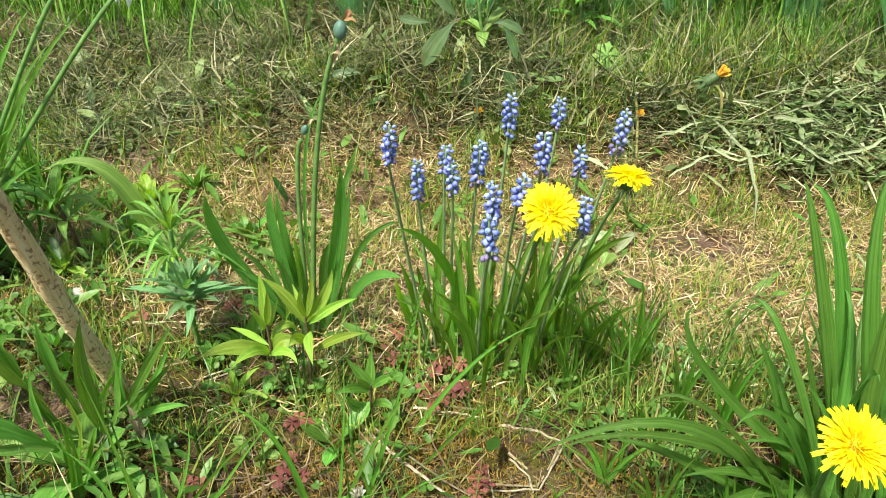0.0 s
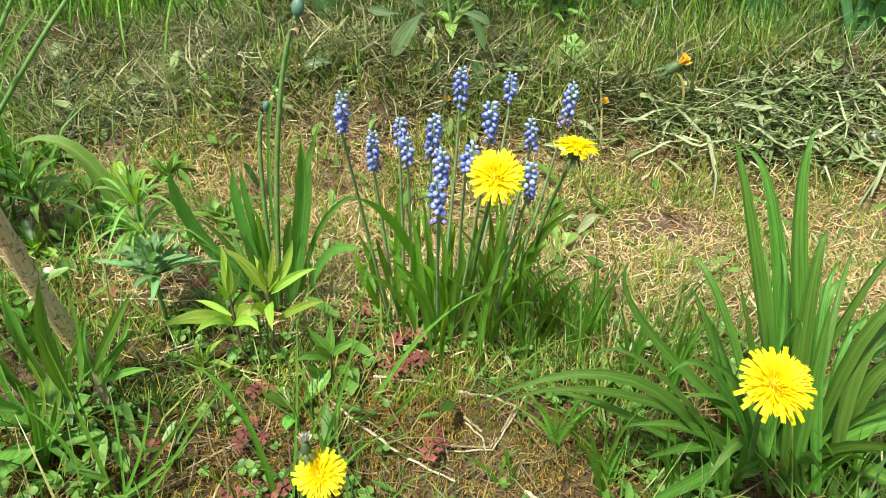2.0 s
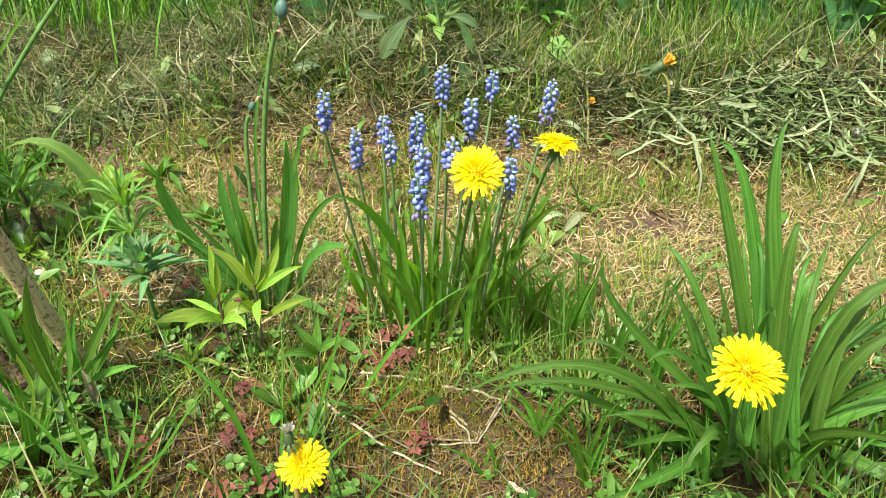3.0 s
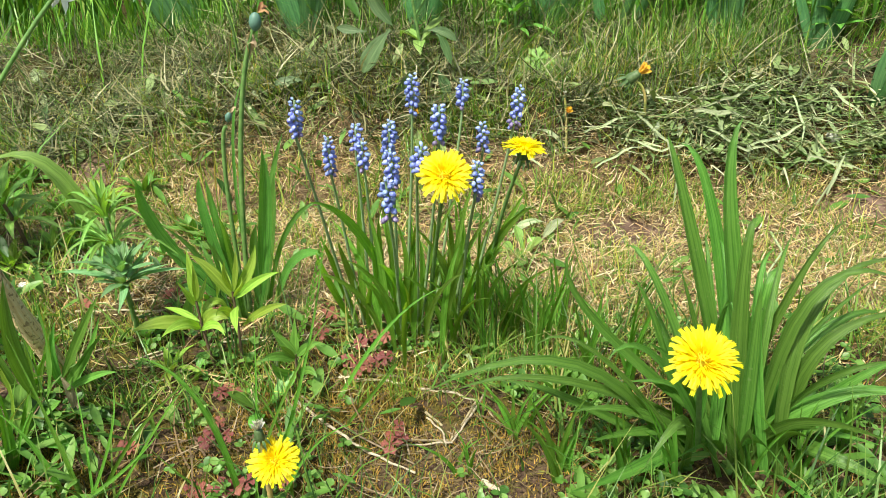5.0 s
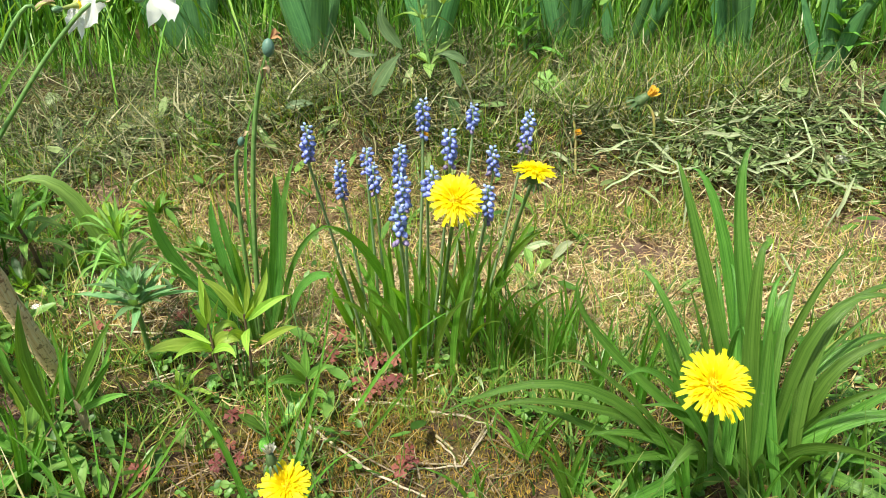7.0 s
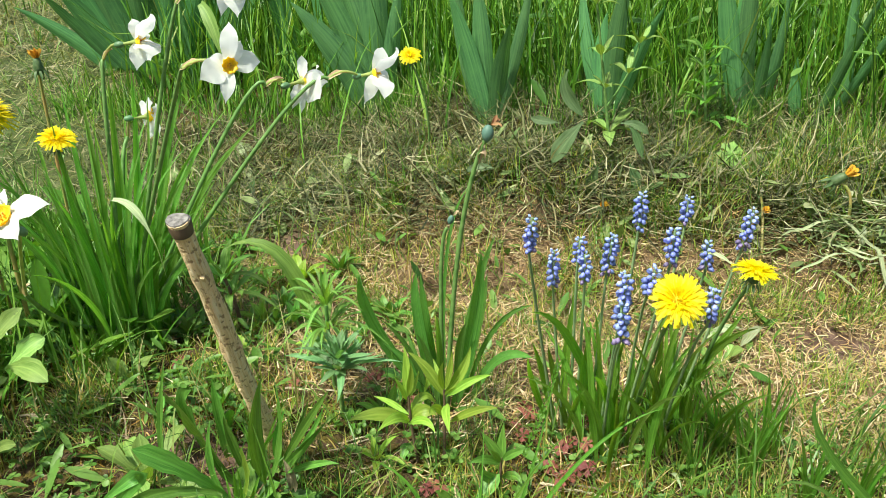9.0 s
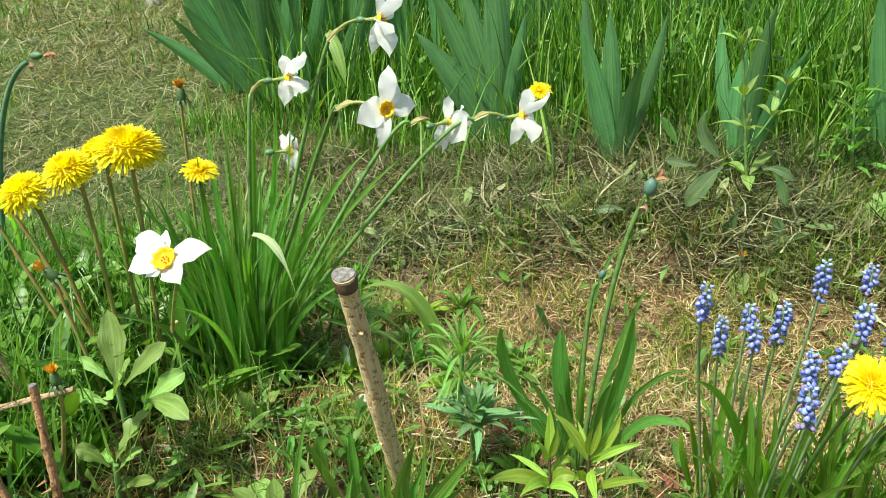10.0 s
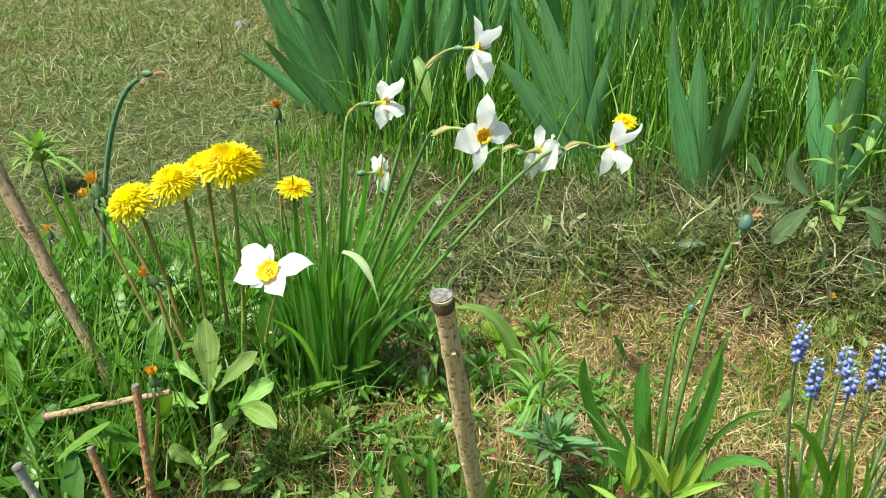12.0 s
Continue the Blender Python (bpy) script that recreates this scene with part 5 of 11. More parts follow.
# ---- lily shoots ----
plant_green["lily_shoot"] = DARK
lily_a = thing("lily_shoot", (-0.240, 0.600, -0.037), "dark green lily shoot with a whorl of pointed leaves", "plant", "young shoots")
stem(lily_a, (-0.240, 0.600, -0.037), (-0.237, 0.592, 0.005), (-0.233, 0.582, 0.052), 0.0028, 0.002, STEM)
whorl(lily_a, (-0.234, 0.584, 0.046), 24, 0.058, (14, 40), 0.0092, DARK, seed=11, droop=0.06)
whorl(lily_a, (-0.233, 0.582, 0.060), 20, 0.044, (20, 84), 0.0088, DARK, seed=14, droop=0.05)
lily_b = thing("lily_shoot", (-0.262, 0.650, -0.036), "fresh green lily shoot with narrow arching leaves", "plant", "young shoots")
stem(lily_b, (-0.262, 0.650, -0.036), (-0.258, 0.635, 0.035), (-0.252, 0.622, 0.098), 0.0028, 0.002, STEM)
whorl(lily_b, (-0.255, 0.628, 0.066), 26, 0.085, (5, 45), 0.0046, SHOOT, seed=12, droop=0.75)
whorl(lily_b, (-0.252, 0.622, 0.098), 24, 0.062, (15, 84), 0.0044, SHOOT, seed=15, droop=0.6)
leaf(lily_b, (-0.268, 0.655, -0.020), (-0.300, 0.650, 0.130), (-0.368, 0.645, 0.146), 0.0170, "strap", SHOOT, face=(-0.2, -0.4, 0.9))
lily_c = thing("lily_shoot", (-0.4220, 0.765, -0.033), "leafy lily shoot with a brown stem beside a wooden stake", "plant", "young shoots")
stem(lily_c, (-0.422, 0.765, -0.033), (-0.420, 0.762, 0.005), (-0.426, 0.755, 0.052), 0.0028, 0.002, BROWNSTEM)
whorl(lily_c, (-0.422, 0.759, 0.028), 7, 0.075, (0, 30), 0.0100, SHOOT, seed=13, droop=0.45)
whorl(lily_c, (-0.426, 0.755, 0.052), 9, 0.070, (10, 70), 0.0120, SHOOT, seed=16, droop=0.35)
lily_d = thing("lily_shoot", (-1.479, 1.178, 0.009), "leafy shoot with a whorl of green leaves at the lawn", "plant", "young shoots")
stem(lily_d, (-1.479, 1.178, 0.009), (-1.479, 1.176, 0.059), (-1.479, 1.173, 0.109), 0.0028, 0.002, STEM)
whorl(lily_d, (-1.479, 1.173, 0.085), 22, 0.11, (-5, 40), 0.011, PALE, seed=17, droop=0.40)
whorl(lily_d, (-1.479, 1.173, 0.109), 30, 0.085, (5, 75), 0.011, PALE, seed=14, droop=0.35)
lily_e = thing("lily_shoot", (-0.180, 0.660, -0.035), "small green seedling with pointed leaves", "plant", "young shoots")
stem(lily_e, (-0.180, 0.660, -0.035), (-0.180, 0.658, -0.029), (-0.180, 0.655, -0.024), 0.0028, 0.002, STEM)
whorl(lily_e, (-0.180, 0.655, -0.024), 9, 0.04, (5, 60), 0.013, WEED, seed=15, droop=0.35)


# ---- daylily ----
plant_green["daylily"] = LILY
daylily = thing("daylily", (0.318, 0.417, -0.034), "daylily clump with long arching bright green leaves", "plant")
leaf(daylily, (0.317, 0.424, -0.039), (0.264, 0.446, 0.151), (0.242, 0.467, 0.230), 0.0169, "taper", fold=0.55)
leaf(daylily, (0.334, 0.400, -0.039), (0.282, 0.423, 0.167), (0.287, 0.447, 0.249), 0.0197, "taper", fold=0.55)
leaf(daylily, (0.334, 0.457, -0.039), (0.292, 0.477, 0.153), (0.264, 0.497, 0.210), 0.0132, "taper", fold=0.55)
leaf(daylily, (0.307, 0.384, -0.039), (0.289, 0.400, 0.138), (0.298, 0.417, 0.185), 0.0140, "taper", fold=0.55)
leaf(daylily, (0.293, 0.377, -0.039), (0.234, 0.407, 0.126), (0.210, 0.437, 0.152), 0.0105, "taper", fold=0.55)
leaf(daylily, (0.329, 0.375, -0.039), (0.306, 0.406, 0.108), (0.326, 0.437, 0.147), 0.0105, "taper", fold=0.55)
leaf(daylily, (0.313, 0.434, -0.039), (0.354, 0.450, 0.103), (0.394, 0.467, 0.153), 0.0093, "taper", fold=0.55)
leaf(daylily, (0.341, 0.436, -0.039), (0.336, 0.457, 0.088), (0.364, 0.477, 0.098), 0.0122, "taper", fold=0.55, face=(0.0, -0.45, 0.9))
leaf(daylily, (0.338, 0.374, -0.039), (0.347, 0.406, 0.107), (0.434, 0.437, 0.135), 0.0132, "taper", fold=0.55, face=(0.0, -0.45, 0.9))
leaf(daylily, (0.325, 0.397, -0.039), (0.339, 0.397, 0.126), (0.412, 0.397, 0.135), 0.0116, "taper", fold=0.55, face=(0.0, -0.45, 0.9))
leaf(daylily, (0.350, 0.399, -0.039), (0.354, 0.398, 0.075), (0.422, 0.397, 0.115), 0.0150, "taper", fold=0.55, face=(0.0, -0.45, 0.9))
leaf(daylily, (0.302, 0.414, -0.039), (0.356, 0.430, 0.026), (0.401, 0.447, 0.059), 0.0094, "taper", fold=0.55)
leaf(daylily, (0.358, 0.424, -0.039), (0.393, 0.405, 0.039), (0.435, 0.387, 0.085), 0.0105, "taper", fold=0.55, face=(0.0, -0.45, 0.9))
leaf(daylily, (0.308, 0.401, -0.039), (0.368, 0.384, 0.044), (0.432, 0.367, 0.052), 0.0158, "taper", fold=0.55, face=(0.0, -0.45, 0.9))
leaf(daylily, (0.372, 0.409, -0.039), (0.361, 0.368, 0.002), (0.425, 0.327, -0.009), 0.0192, "taper", fold=0.55, face=(0.0, -0.45, 0.9))
leaf(daylily, (0.349, 0.465, -0.039), (0.327, 0.381, -0.038), (0.330, 0.297, -0.007), 0.0188, "taper", fold=0.55, face=(0.0, -0.45, 0.9))
leaf(daylily, (0.329, 0.458, -0.039), (0.241, 0.387, -0.017), (0.157, 0.317, 0.027), 0.0178, "taper", fold=0.55, face=(0.0, -0.45, 0.9))
leaf(daylily, (0.261, 0.408, -0.039), (0.169, 0.382, 0.085), (0.057, 0.357, 0.087), 0.0128, "taper", fold=0.55, face=(0.0, -0.45, 0.9))
leaf(daylily, (0.303, 0.434, -0.039), (0.171, 0.406, 0.050), (0.077, 0.377, 0.070), 0.0103, "taper", fold=0.55, face=(0.0, -0.45, 0.9))
leaf(daylily, (0.273, 0.406, -0.039), (0.170, 0.397, 0.040), (0.116, 0.387, 0.069), 0.0094, "taper", fold=0.55, face=(0.0, -0.45, 0.9))
leaf(daylily, (0.295, 0.411, -0.039), (0.228, 0.384, 0.087), (0.184, 0.357, 0.111), 0.0101, "taper", fold=0.55, face=(0.0, -0.45, 0.9))
leaf(daylily, (0.279, 0.398, -0.039), (0.185, 0.397, 0.086), (0.137, 0.397, 0.087), 0.0056, "taper", fold=0.55, face=(0.0, -0.45, 0.9))
leaf(daylily, (0.330, 0.415, -0.039), (0.193, 0.416, 0.095), (0.167, 0.417, 0.165), 0.0091, "taper", fold=0.55)
leaf(daylily, (0.279, 0.428, -0.039), (0.247, 0.432, 0.070), (0.219, 0.437, 0.128), 0.0085, "taper", fold=0.55)
leaf(daylily, (0.294, 0.398, -0.039), (0.255, 0.423, 0.060), (0.244, 0.447, 0.091), 0.0085, "taper", fold=0.55)
leaf(daylily, (0.271, 0.392, -0.039), (0.263, 0.374, 0.118), (0.265, 0.357, 0.148), 0.0109, "taper", fold=0.55)
leaf(daylily, (0.296, 0.421, -0.039), (0.311, 0.429, 0.064), (0.328, 0.437, 0.093), 0.0169, "taper", fold=0.55)
leaf(daylily, (0.286, 0.418, -0.039), (0.224, 0.392, 0.027), (0.162, 0.367, 0.055), 0.0136, "taper", fold=0.55, face=(0.0, -0.45, 0.9))
leaf(daylily, (0.320, 0.439, -0.039), (0.235, 0.393, 0.008), (0.175, 0.347, 0.044), 0.0128, "taper", fold=0.55, face=(0.0, -0.45, 0.9))
leaf(daylily, (0.315, 0.438, -0.039), (0.282, 0.367, -0.033), (0.264, 0.297, 0.011), 0.0153, "taper", fold=0.55, face=(0.0, -0.45, 0.9))
leaf(daylily, (0.348, 0.407, -0.039), (0.348, 0.437, 0.056), (0.385, 0.467, 0.079), 0.0113, "taper", fold=0.55)
leaf(daylily, (0.305, 0.404, -0.039), (0.287, 0.446, 0.098), (0.290, 0.487, 0.137), 0.0097, "taper", fold=0.55)
leaf(daylily, (0.293, 0.403, -0.039), (0.298, 0.440, 0.090), (0.298, 0.477, 0.137), 0.0132, "taper", fold=0.55)
leaf(daylily, (0.310, 0.378, -0.039), (0.330, 0.432, 0.094), (0.364, 0.487, 0.129), 0.0083, "taper", fold=0.55)
leaf(daylily, (0.309, 0.464, -0.039), (0.376, 0.421, -0.022), (0.416, 0.377, -0.001), 0.0141, "taper", fold=0.55, face=(0.0, -0.45, 0.9))
leaf(daylily, (0.312, 0.438, -0.039), (0.281, 0.447, 0.063), (0.262, 0.457, 0.124), 0.0091, "taper", fold=0.55)
leaf(daylily, (0.296, 0.441, -0.039), (0.263, 0.419, 0.028), (0.209, 0.397, 0.055), 0.0105, "taper", fold=0.55, face=(0.0, -0.45, 0.9))
leaf(daylily, (0.294, 0.429, -0.039), (0.385, 0.448, 0.058), (0.448, 0.467, 0.059), 0.0113, "taper", fold=0.55, face=(0.0, -0.45, 0.9))
leaf(daylily, (0.306, 0.379, -0.039), (0.298, 0.383, 0.089), (0.296, 0.387, 0.146), 0.0122, "taper", fold=0.55)
leaf(daylily, (0.262, 0.386, -0.039), (0.245, 0.357, 0.050), (0.210, 0.327, 0.037), 0.0141, "taper", fold=0.55, face=(0.0, -0.45, 0.9))
filler(daylily, (0.318, 0.417), 18, 0.035, (0.04, 0.15), (0.04, 0.14), 0.0085, seed=6)


# ---- stakes and cut canes ----
stake = cut_stick("wooden_stake", ((-0.286, 0.532, -0.045), (-0.280, 0.414, 0.284)), (0.0088, 0.0076), BARK, "leaning weathered wooden stake with a sawn top", lump=0.16, category="stake", knots=((0.86, -60, 0.0035), (0.62, -20, 0.0030), (0.45, -110, 0.0028), (0.30, 10, 0.0034)))
s = Shape()
s.tube([local(stake, p) for p in ((-0.2802, 0.4178, 0.2733), (-0.2801, 0.4163, 0.2776), (-0.2800, 0.4145, 0.2826))], [0.0078, 0.0081, 0.0079], 20, 0.25)
part("weathered_end", s, BROWNSTEM, stake, "dark weathered rim under the sawn top")
cut_stick("dead_stick", ((-0.721, 0.548, -0.017), (-0.830, 0.528, 0.344)), (0.0066, 0.0078), BARKDARK, "long leaning dead stick with grey-brown bark", lump=0.22, knots=((0.72, -80, 0.003), (0.5, -30, 0.0028), (0.33, -120, 0.003)))
cut_stick("fallen_twig", ((-0.576, 0.460, 0.121), (-0.645, 0.440, 0.104), (-0.697, 0.420, 0.093)), (0.0028, 0.0036), BARKDARK, "thin dead twig lying across the weeds")
cane = cut_stick("rose_cane", ((-0.559, 0.390, -0.010), (-0.561, 0.400, 0.097), (-0.561, 0.405, 0.163)), (0.0042, 0.0035), CANE, "cut reddish rose cane with a pale end")
s = Shape()
s.tube([local(cane, (-0.572, 0.400, 0.067)), local(cane, (-0.580, 0.395, 0.062))], [0.0016, 0.0002], 6)
part("thorn", s, CANE, cane)
s = Shape()
s.tube([local(cane, (-0.564, 0.400, 0.097)), local(cane, (-0.562, 0.395, 0.107))], [0.0016, 0.0002], 6)
part("thorn", s, CANE, cane)
s = Shape()
s.tube([local(cane, (-0.569, 0.400, 0.058)), local(cane, (-0.577, 0.395, 0.055))], [0.0016, 0.0002], 6)
part("thorn", s, CANE, cane)
cut_stick("cut_cane", ((-0.524, 0.340, -0.012), (-0.555, 0.340, 0.145)), (0.0034, 0.0030), CANE, "short cut cane of light reddish-brown wood", knots=((0.7, -150, 0.0018),))
cut_stick("cut_cane", ((-0.616, 0.352, -0.012), (-0.643, 0.340, 0.107)), (0.0046, 0.0042), GREYWOOD, "thick grey cut cane close to the ground")


# ---- weeds round the stake ----
plant_green["broad_weed"] = WEED
weed = thing("broad_weed", (-0.304, 0.488, -0.024), "leafy weed with broad green leaves at the foot of a stake", "plant")
leaf(weed, (-0.334, 0.500, -0.035), (-0.334, 0.470, 0.052), (-0.341, 0.440, 0.117), 0.0225, "spoon", WEED, wave=0.3)
leaf(weed, (-0.347, 0.520, -0.047), (-0.356, 0.495, 0.050), (-0.331, 0.470, 0.096), 0.0150, "spoon", WEED, wave=0.3)
leaf(weed, (-0.335, 0.520, -0.046), (-0.331, 0.510, 0.020), (-0.327, 0.500, 0.086), 0.0110, "blunt", WEED, wave=0.15)
leaf(weed, (-0.377, 0.470, 0.002), (-0.364, 0.465, 0.066), (-0.343, 0.460, 0.137), 0.0068, "lance", wave=0.15)
leaf(weed, (-0.263, 0.440, 0.020), (-0.254, 0.420, 0.093), (-0.231, 0.400, 0.166), 0.0126, "lance", WEED, wave=0.15)
leaf(weed, (-0.268, 0.460, 0.007), (-0.245, 0.450, 0.069), (-0.240, 0.440, 0.140), 0.0107, "lance", WEED, wave=0.15)
leaf(weed, (-0.291, 0.420, 0.023), (-0.309, 0.400, 0.067), (-0.338, 0.380, 0.105), 0.0189, "notched", WEED, wave=0.15)
leaf(weed, (-0.287, 0.410, 0.036), (-0.321, 0.390, 0.054), (-0.350, 0.370, 0.053), 0.0152, "notched", WEED, wave=0.15)
leaf(weed, (-0.288, 0.430, 0.000), (-0.265, 0.415, 0.049), (-0.258, 0.400, 0.097), 0.0096, "notched", LIME, wave=0.15)
leaf(weed, (-0.307, 0.450, -0.014), (-0.309, 0.440, 0.041), (-0.296, 0.430, 0.099), 0.0104, "lance", wave=0.15)
leaf(weed, (-0.263, 0.480, 0.010), (-0.230, 0.475, 0.065), (-0.205, 0.470, 0.104), 0.0083, "lance", wave=0.15)
leaf(weed, (-0.272, 0.500, -0.012), (-0.253, 0.500, 0.027), (-0.235, 0.500, 0.074), 0.0061, "lance", wave=0.15)
leaf(weed, (-0.270, 0.500, -0.019), (-0.241, 0.495, 0.026), (-0.218, 0.490, 0.073), 0.0071, "lance", wave=0.15)
leaf(weed, (-0.268, 0.490, -0.006), (-0.247, 0.485, 0.020), (-0.214, 0.480, 0.063), 0.0081, "lance", wave=0.15)
leaf(weed, (-0.257, 0.470, 0.007), (-0.222, 0.460, 0.030), (-0.197, 0.450, 0.041), 0.0067, "lance", wave=0.15)
leaf(weed, (-0.269, 0.490, -0.006), (-0.267, 0.485, 0.032), (-0.251, 0.480, 0.075), 0.0080, "lance", wave=0.15)
leaf(weed, (-0.294, 0.470, -0.004), (-0.300, 0.465, 0.046), (-0.301, 0.460, 0.078), 0.0081, "lance", wave=0.15)
leaf(weed, (-0.290, 0.450, 0.008), (-0.305, 0.445, 0.031), (-0.310, 0.440, 0.078), 0.0074, "lance", wave=0.15)
leaf(weed, (-0.352, 0.360, 0.062), (-0.312, 0.345, 0.113), (-0.346, 0.330, 0.089), 0.0128, "strap", wave=0.15)
leaf(weed, (-0.254, 0.470, -0.014), (-0.253, 0.470, 0.008), (-0.257, 0.470, 0.024), 0.0067, "lance", DRY, wave=0.15)
leaf(weed, (-0.248, 0.465, -0.010), (-0.246, 0.465, 0.005), (-0.247, 0.465, 0.019), 0.0052, "lance", DRY, wave=0.15)


# ---- daffodils in flower ----
plant_green["daffodil_clump"] = DAFF
daffodils = thing("daffodil_clump", (-0.544, 0.710, -0.026), "tall clump of white daffodils with yellow cups", "flower")
leaf(daffodils, (-0.590, 0.765, -0.036), (-0.584, 0.754, 0.155), (-0.572, 0.740, 0.301), 0.0105)
leaf(daffodils, (-0.586, 0.767, -0.037), (-0.565, 0.759, 0.178), (-0.557, 0.750, 0.312), 0.0096)
leaf(daffodils, (-0.579, 0.771, -0.037), (-0.541, 0.757, 0.166), (-0.512, 0.740, 0.309), 0.0096)
leaf(daffodils, (-0.583, 0.769, -0.037), (-0.539, 0.765, 0.148), (-0.507, 0.760, 0.296), 0.0097)
leaf(daffodils, (-0.571, 0.763, -0.036), (-0.519, 0.757, 0.161), (-0.488, 0.750, 0.322), 0.0088)
leaf(daffodils, (-0.569, 0.776, -0.037), (-0.503, 0.755, 0.156), (-0.462, 0.730, 0.312), 0.0087)
leaf(daffodils, (-0.568, 0.790, -0.038), (-0.482, 0.763, 0.185), (-0.412, 0.730, 0.318), 0.0086)
leaf(daffodils, (-0.563, 0.781, -0.038), (-0.462, 0.749, 0.163), (-0.367, 0.710, 0.280), 0.0085)
leaf(daffodils, (-0.561, 0.794, -0.038), (-0.447, 0.765, 0.151), (-0.323, 0.730, 0.277), 0.0080)
leaf(daffodils, (-0.551, 0.775, -0.037), (-0.451, 0.737, 0.140), (-0.348, 0.690, 0.254), 0.0085)
leaf(daffodils, (-0.558, 0.770, -0.037), (-0.457, 0.729, 0.113), (-0.377, 0.680, 0.213), 0.0093)
leaf(daffodils, (-0.553, 0.760, -0.036), (-0.460, 0.720, 0.101), (-0.384, 0.670, 0.194), 0.0085)
leaf(daffodils, (-0.600, 0.760, -0.036), (-0.591, 0.738, 0.122), (-0.573, 0.710, 0.271), 0.0105)
leaf(daffodils, (-0.598, 0.749, -0.035), (-0.611, 0.741, 0.102), (-0.612, 0.730, 0.235), 0.0099)
leaf(daffodils, (-0.586, 0.744, -0.034), (-0.595, 0.706, 0.073), (-0.615, 0.660, 0.123), 0.0104)
leaf(daffodils, (-0.604, 0.744, -0.034), (-0.621, 0.702, 0.039), (-0.647, 0.650, 0.105), 0.0121)
leaf(daffodils, (-0.579, 0.747, -0.035), (-0.574, 0.717, 0.102), (-0.554, 0.680, 0.222), 0.0103)
leaf(daffodils, (-0.569, 0.752, -0.035), (-0.542, 0.720, 0.121), (-0.502, 0.680, 0.279), 0.0109)
leaf(daffodils, (-0.563, 0.755, -0.035), (-0.521, 0.721, 0.107), (-0.480, 0.680, 0.261), 0.0101)
leaf(daffodils, (-0.555, 0.748, -0.035), (-0.500, 0.708, 0.101), (-0.447, 0.660, 0.213), 0.0093)
leaf(daffodils, (-0.583, 0.745, -0.034), (-0.563, 0.707, 0.078), (-0.572, 0.660, 0.158), 0.0088)
leaf(daffodils, (-0.568, 0.741, -0.034), (-0.539, 0.700, 0.084), (-0.472, 0.650, 0.181), 0.0087)
leaf(daffodils, (-0.558, 0.772, -0.037), (-0.499, 0.757, 0.109), (-0.446, 0.740, 0.245), 0.0089)
leaf(daffodils, (-0.571, 0.763, -0.036), (-0.537, 0.735, 0.130), (-0.521, 0.700, 0.297), 0.0095)
leaf(daffodils, (-0.561, 0.768, -0.037), (-0.515, 0.760, 0.130), (-0.456, 0.750, 0.275), 0.0089)
# Pale wilted colour stands in for the white reflection on this bent leaf.
leaf(daffodils, (-0.489, 0.660, 0.195), (-0.452, 0.650, 0.177), (-0.440, 0.650, 0.107), 0.009, "strap", WILT_AND_SHEEN, face=(-0.5, -0.3, 0.8), label="bent leaf tip coloured pale for its white sheen")
leaf(daffodils, (-0.526, 0.710, 0.005), (-0.514, 0.680, 0.113), (-0.489, 0.660, 0.195), 0.008, "strap", DAFF)
filler(daffodils, (-0.544, 0.710), 76, 0.05, (0.13, 0.29), (0.01, 0.11), 0.0076, seed=8)
daffodil_stalk(daffodils, (-0.569, 0.710, -0.002), (-0.543, 0.605, 0.075), (-0.490, 0.500, 0.168), (-0.428, 0.430, 0.275), (-0.03, -0.62, 0.78), 0.0091, (((-0.467, 0.449, 0.283), 0.0194), ((-0.395, 0.441, 0.283), 0.0166), ((-0.410, 0.416, 0.264), 0.0185), ((-0.460, 0.424, 0.267), 0.0166), ((-0.444, 0.422, 0.264), 0.0117), ((-0.449, 0.463, 0.285), 0.0098)))
daffodil_stalk(daffodils, (-0.544, 0.710, 0.002), (-0.413, 0.665, 0.271), (-0.361, 0.620, 0.344), (-0.310, 0.605, 0.350), (0.62, -0.66, 0.12), 0.0070, (((-0.308, 0.616, 0.386), 0.0140), ((-0.303, 0.624, 0.368), 0.0120), ((-0.288, 0.627, 0.348), 0.0180), ((-0.331, 0.588, 0.341), 0.0210), ((-0.314, 0.595, 0.318), 0.0120), ((-0.326, 0.599, 0.356), 0.0130)))
daffodil_stalk(daffodils, (-0.524, 0.710, 0.010), (-0.378, 0.722, 0.250), (-0.329, 0.735, 0.299), (-0.293, 0.748, 0.301), (0.62, 0.72, 0.05), 0.0078, (((-0.290, 0.748, 0.329), 0.0134), ((-0.267, 0.758, 0.297), 0.0202), ((-0.270, 0.733, 0.285), 0.0323), ((-0.304, 0.738, 0.273), 0.0161), ((-0.303, 0.763, 0.261), 0.0121), ((-0.284, 0.778, 0.305), 0.0202)))
daffodil_stalk(daffodils, (-0.520, 0.710, 0.011), (-0.336, 0.730, 0.245), (-0.264, 0.750, 0.303), (-0.218, 0.770, 0.304), (0.96, -0.12, 0.18), 0.0073, (((-0.186, 0.740, 0.335), 0.0150), ((-0.214, 0.800, 0.326), 0.0150), ((-0.227, 0.750, 0.275), 0.0150), ((-0.202, 0.740, 0.283), 0.0232), ((-0.215, 0.800, 0.270), 0.0177), ((-0.206, 0.790, 0.289), 0.0137)))
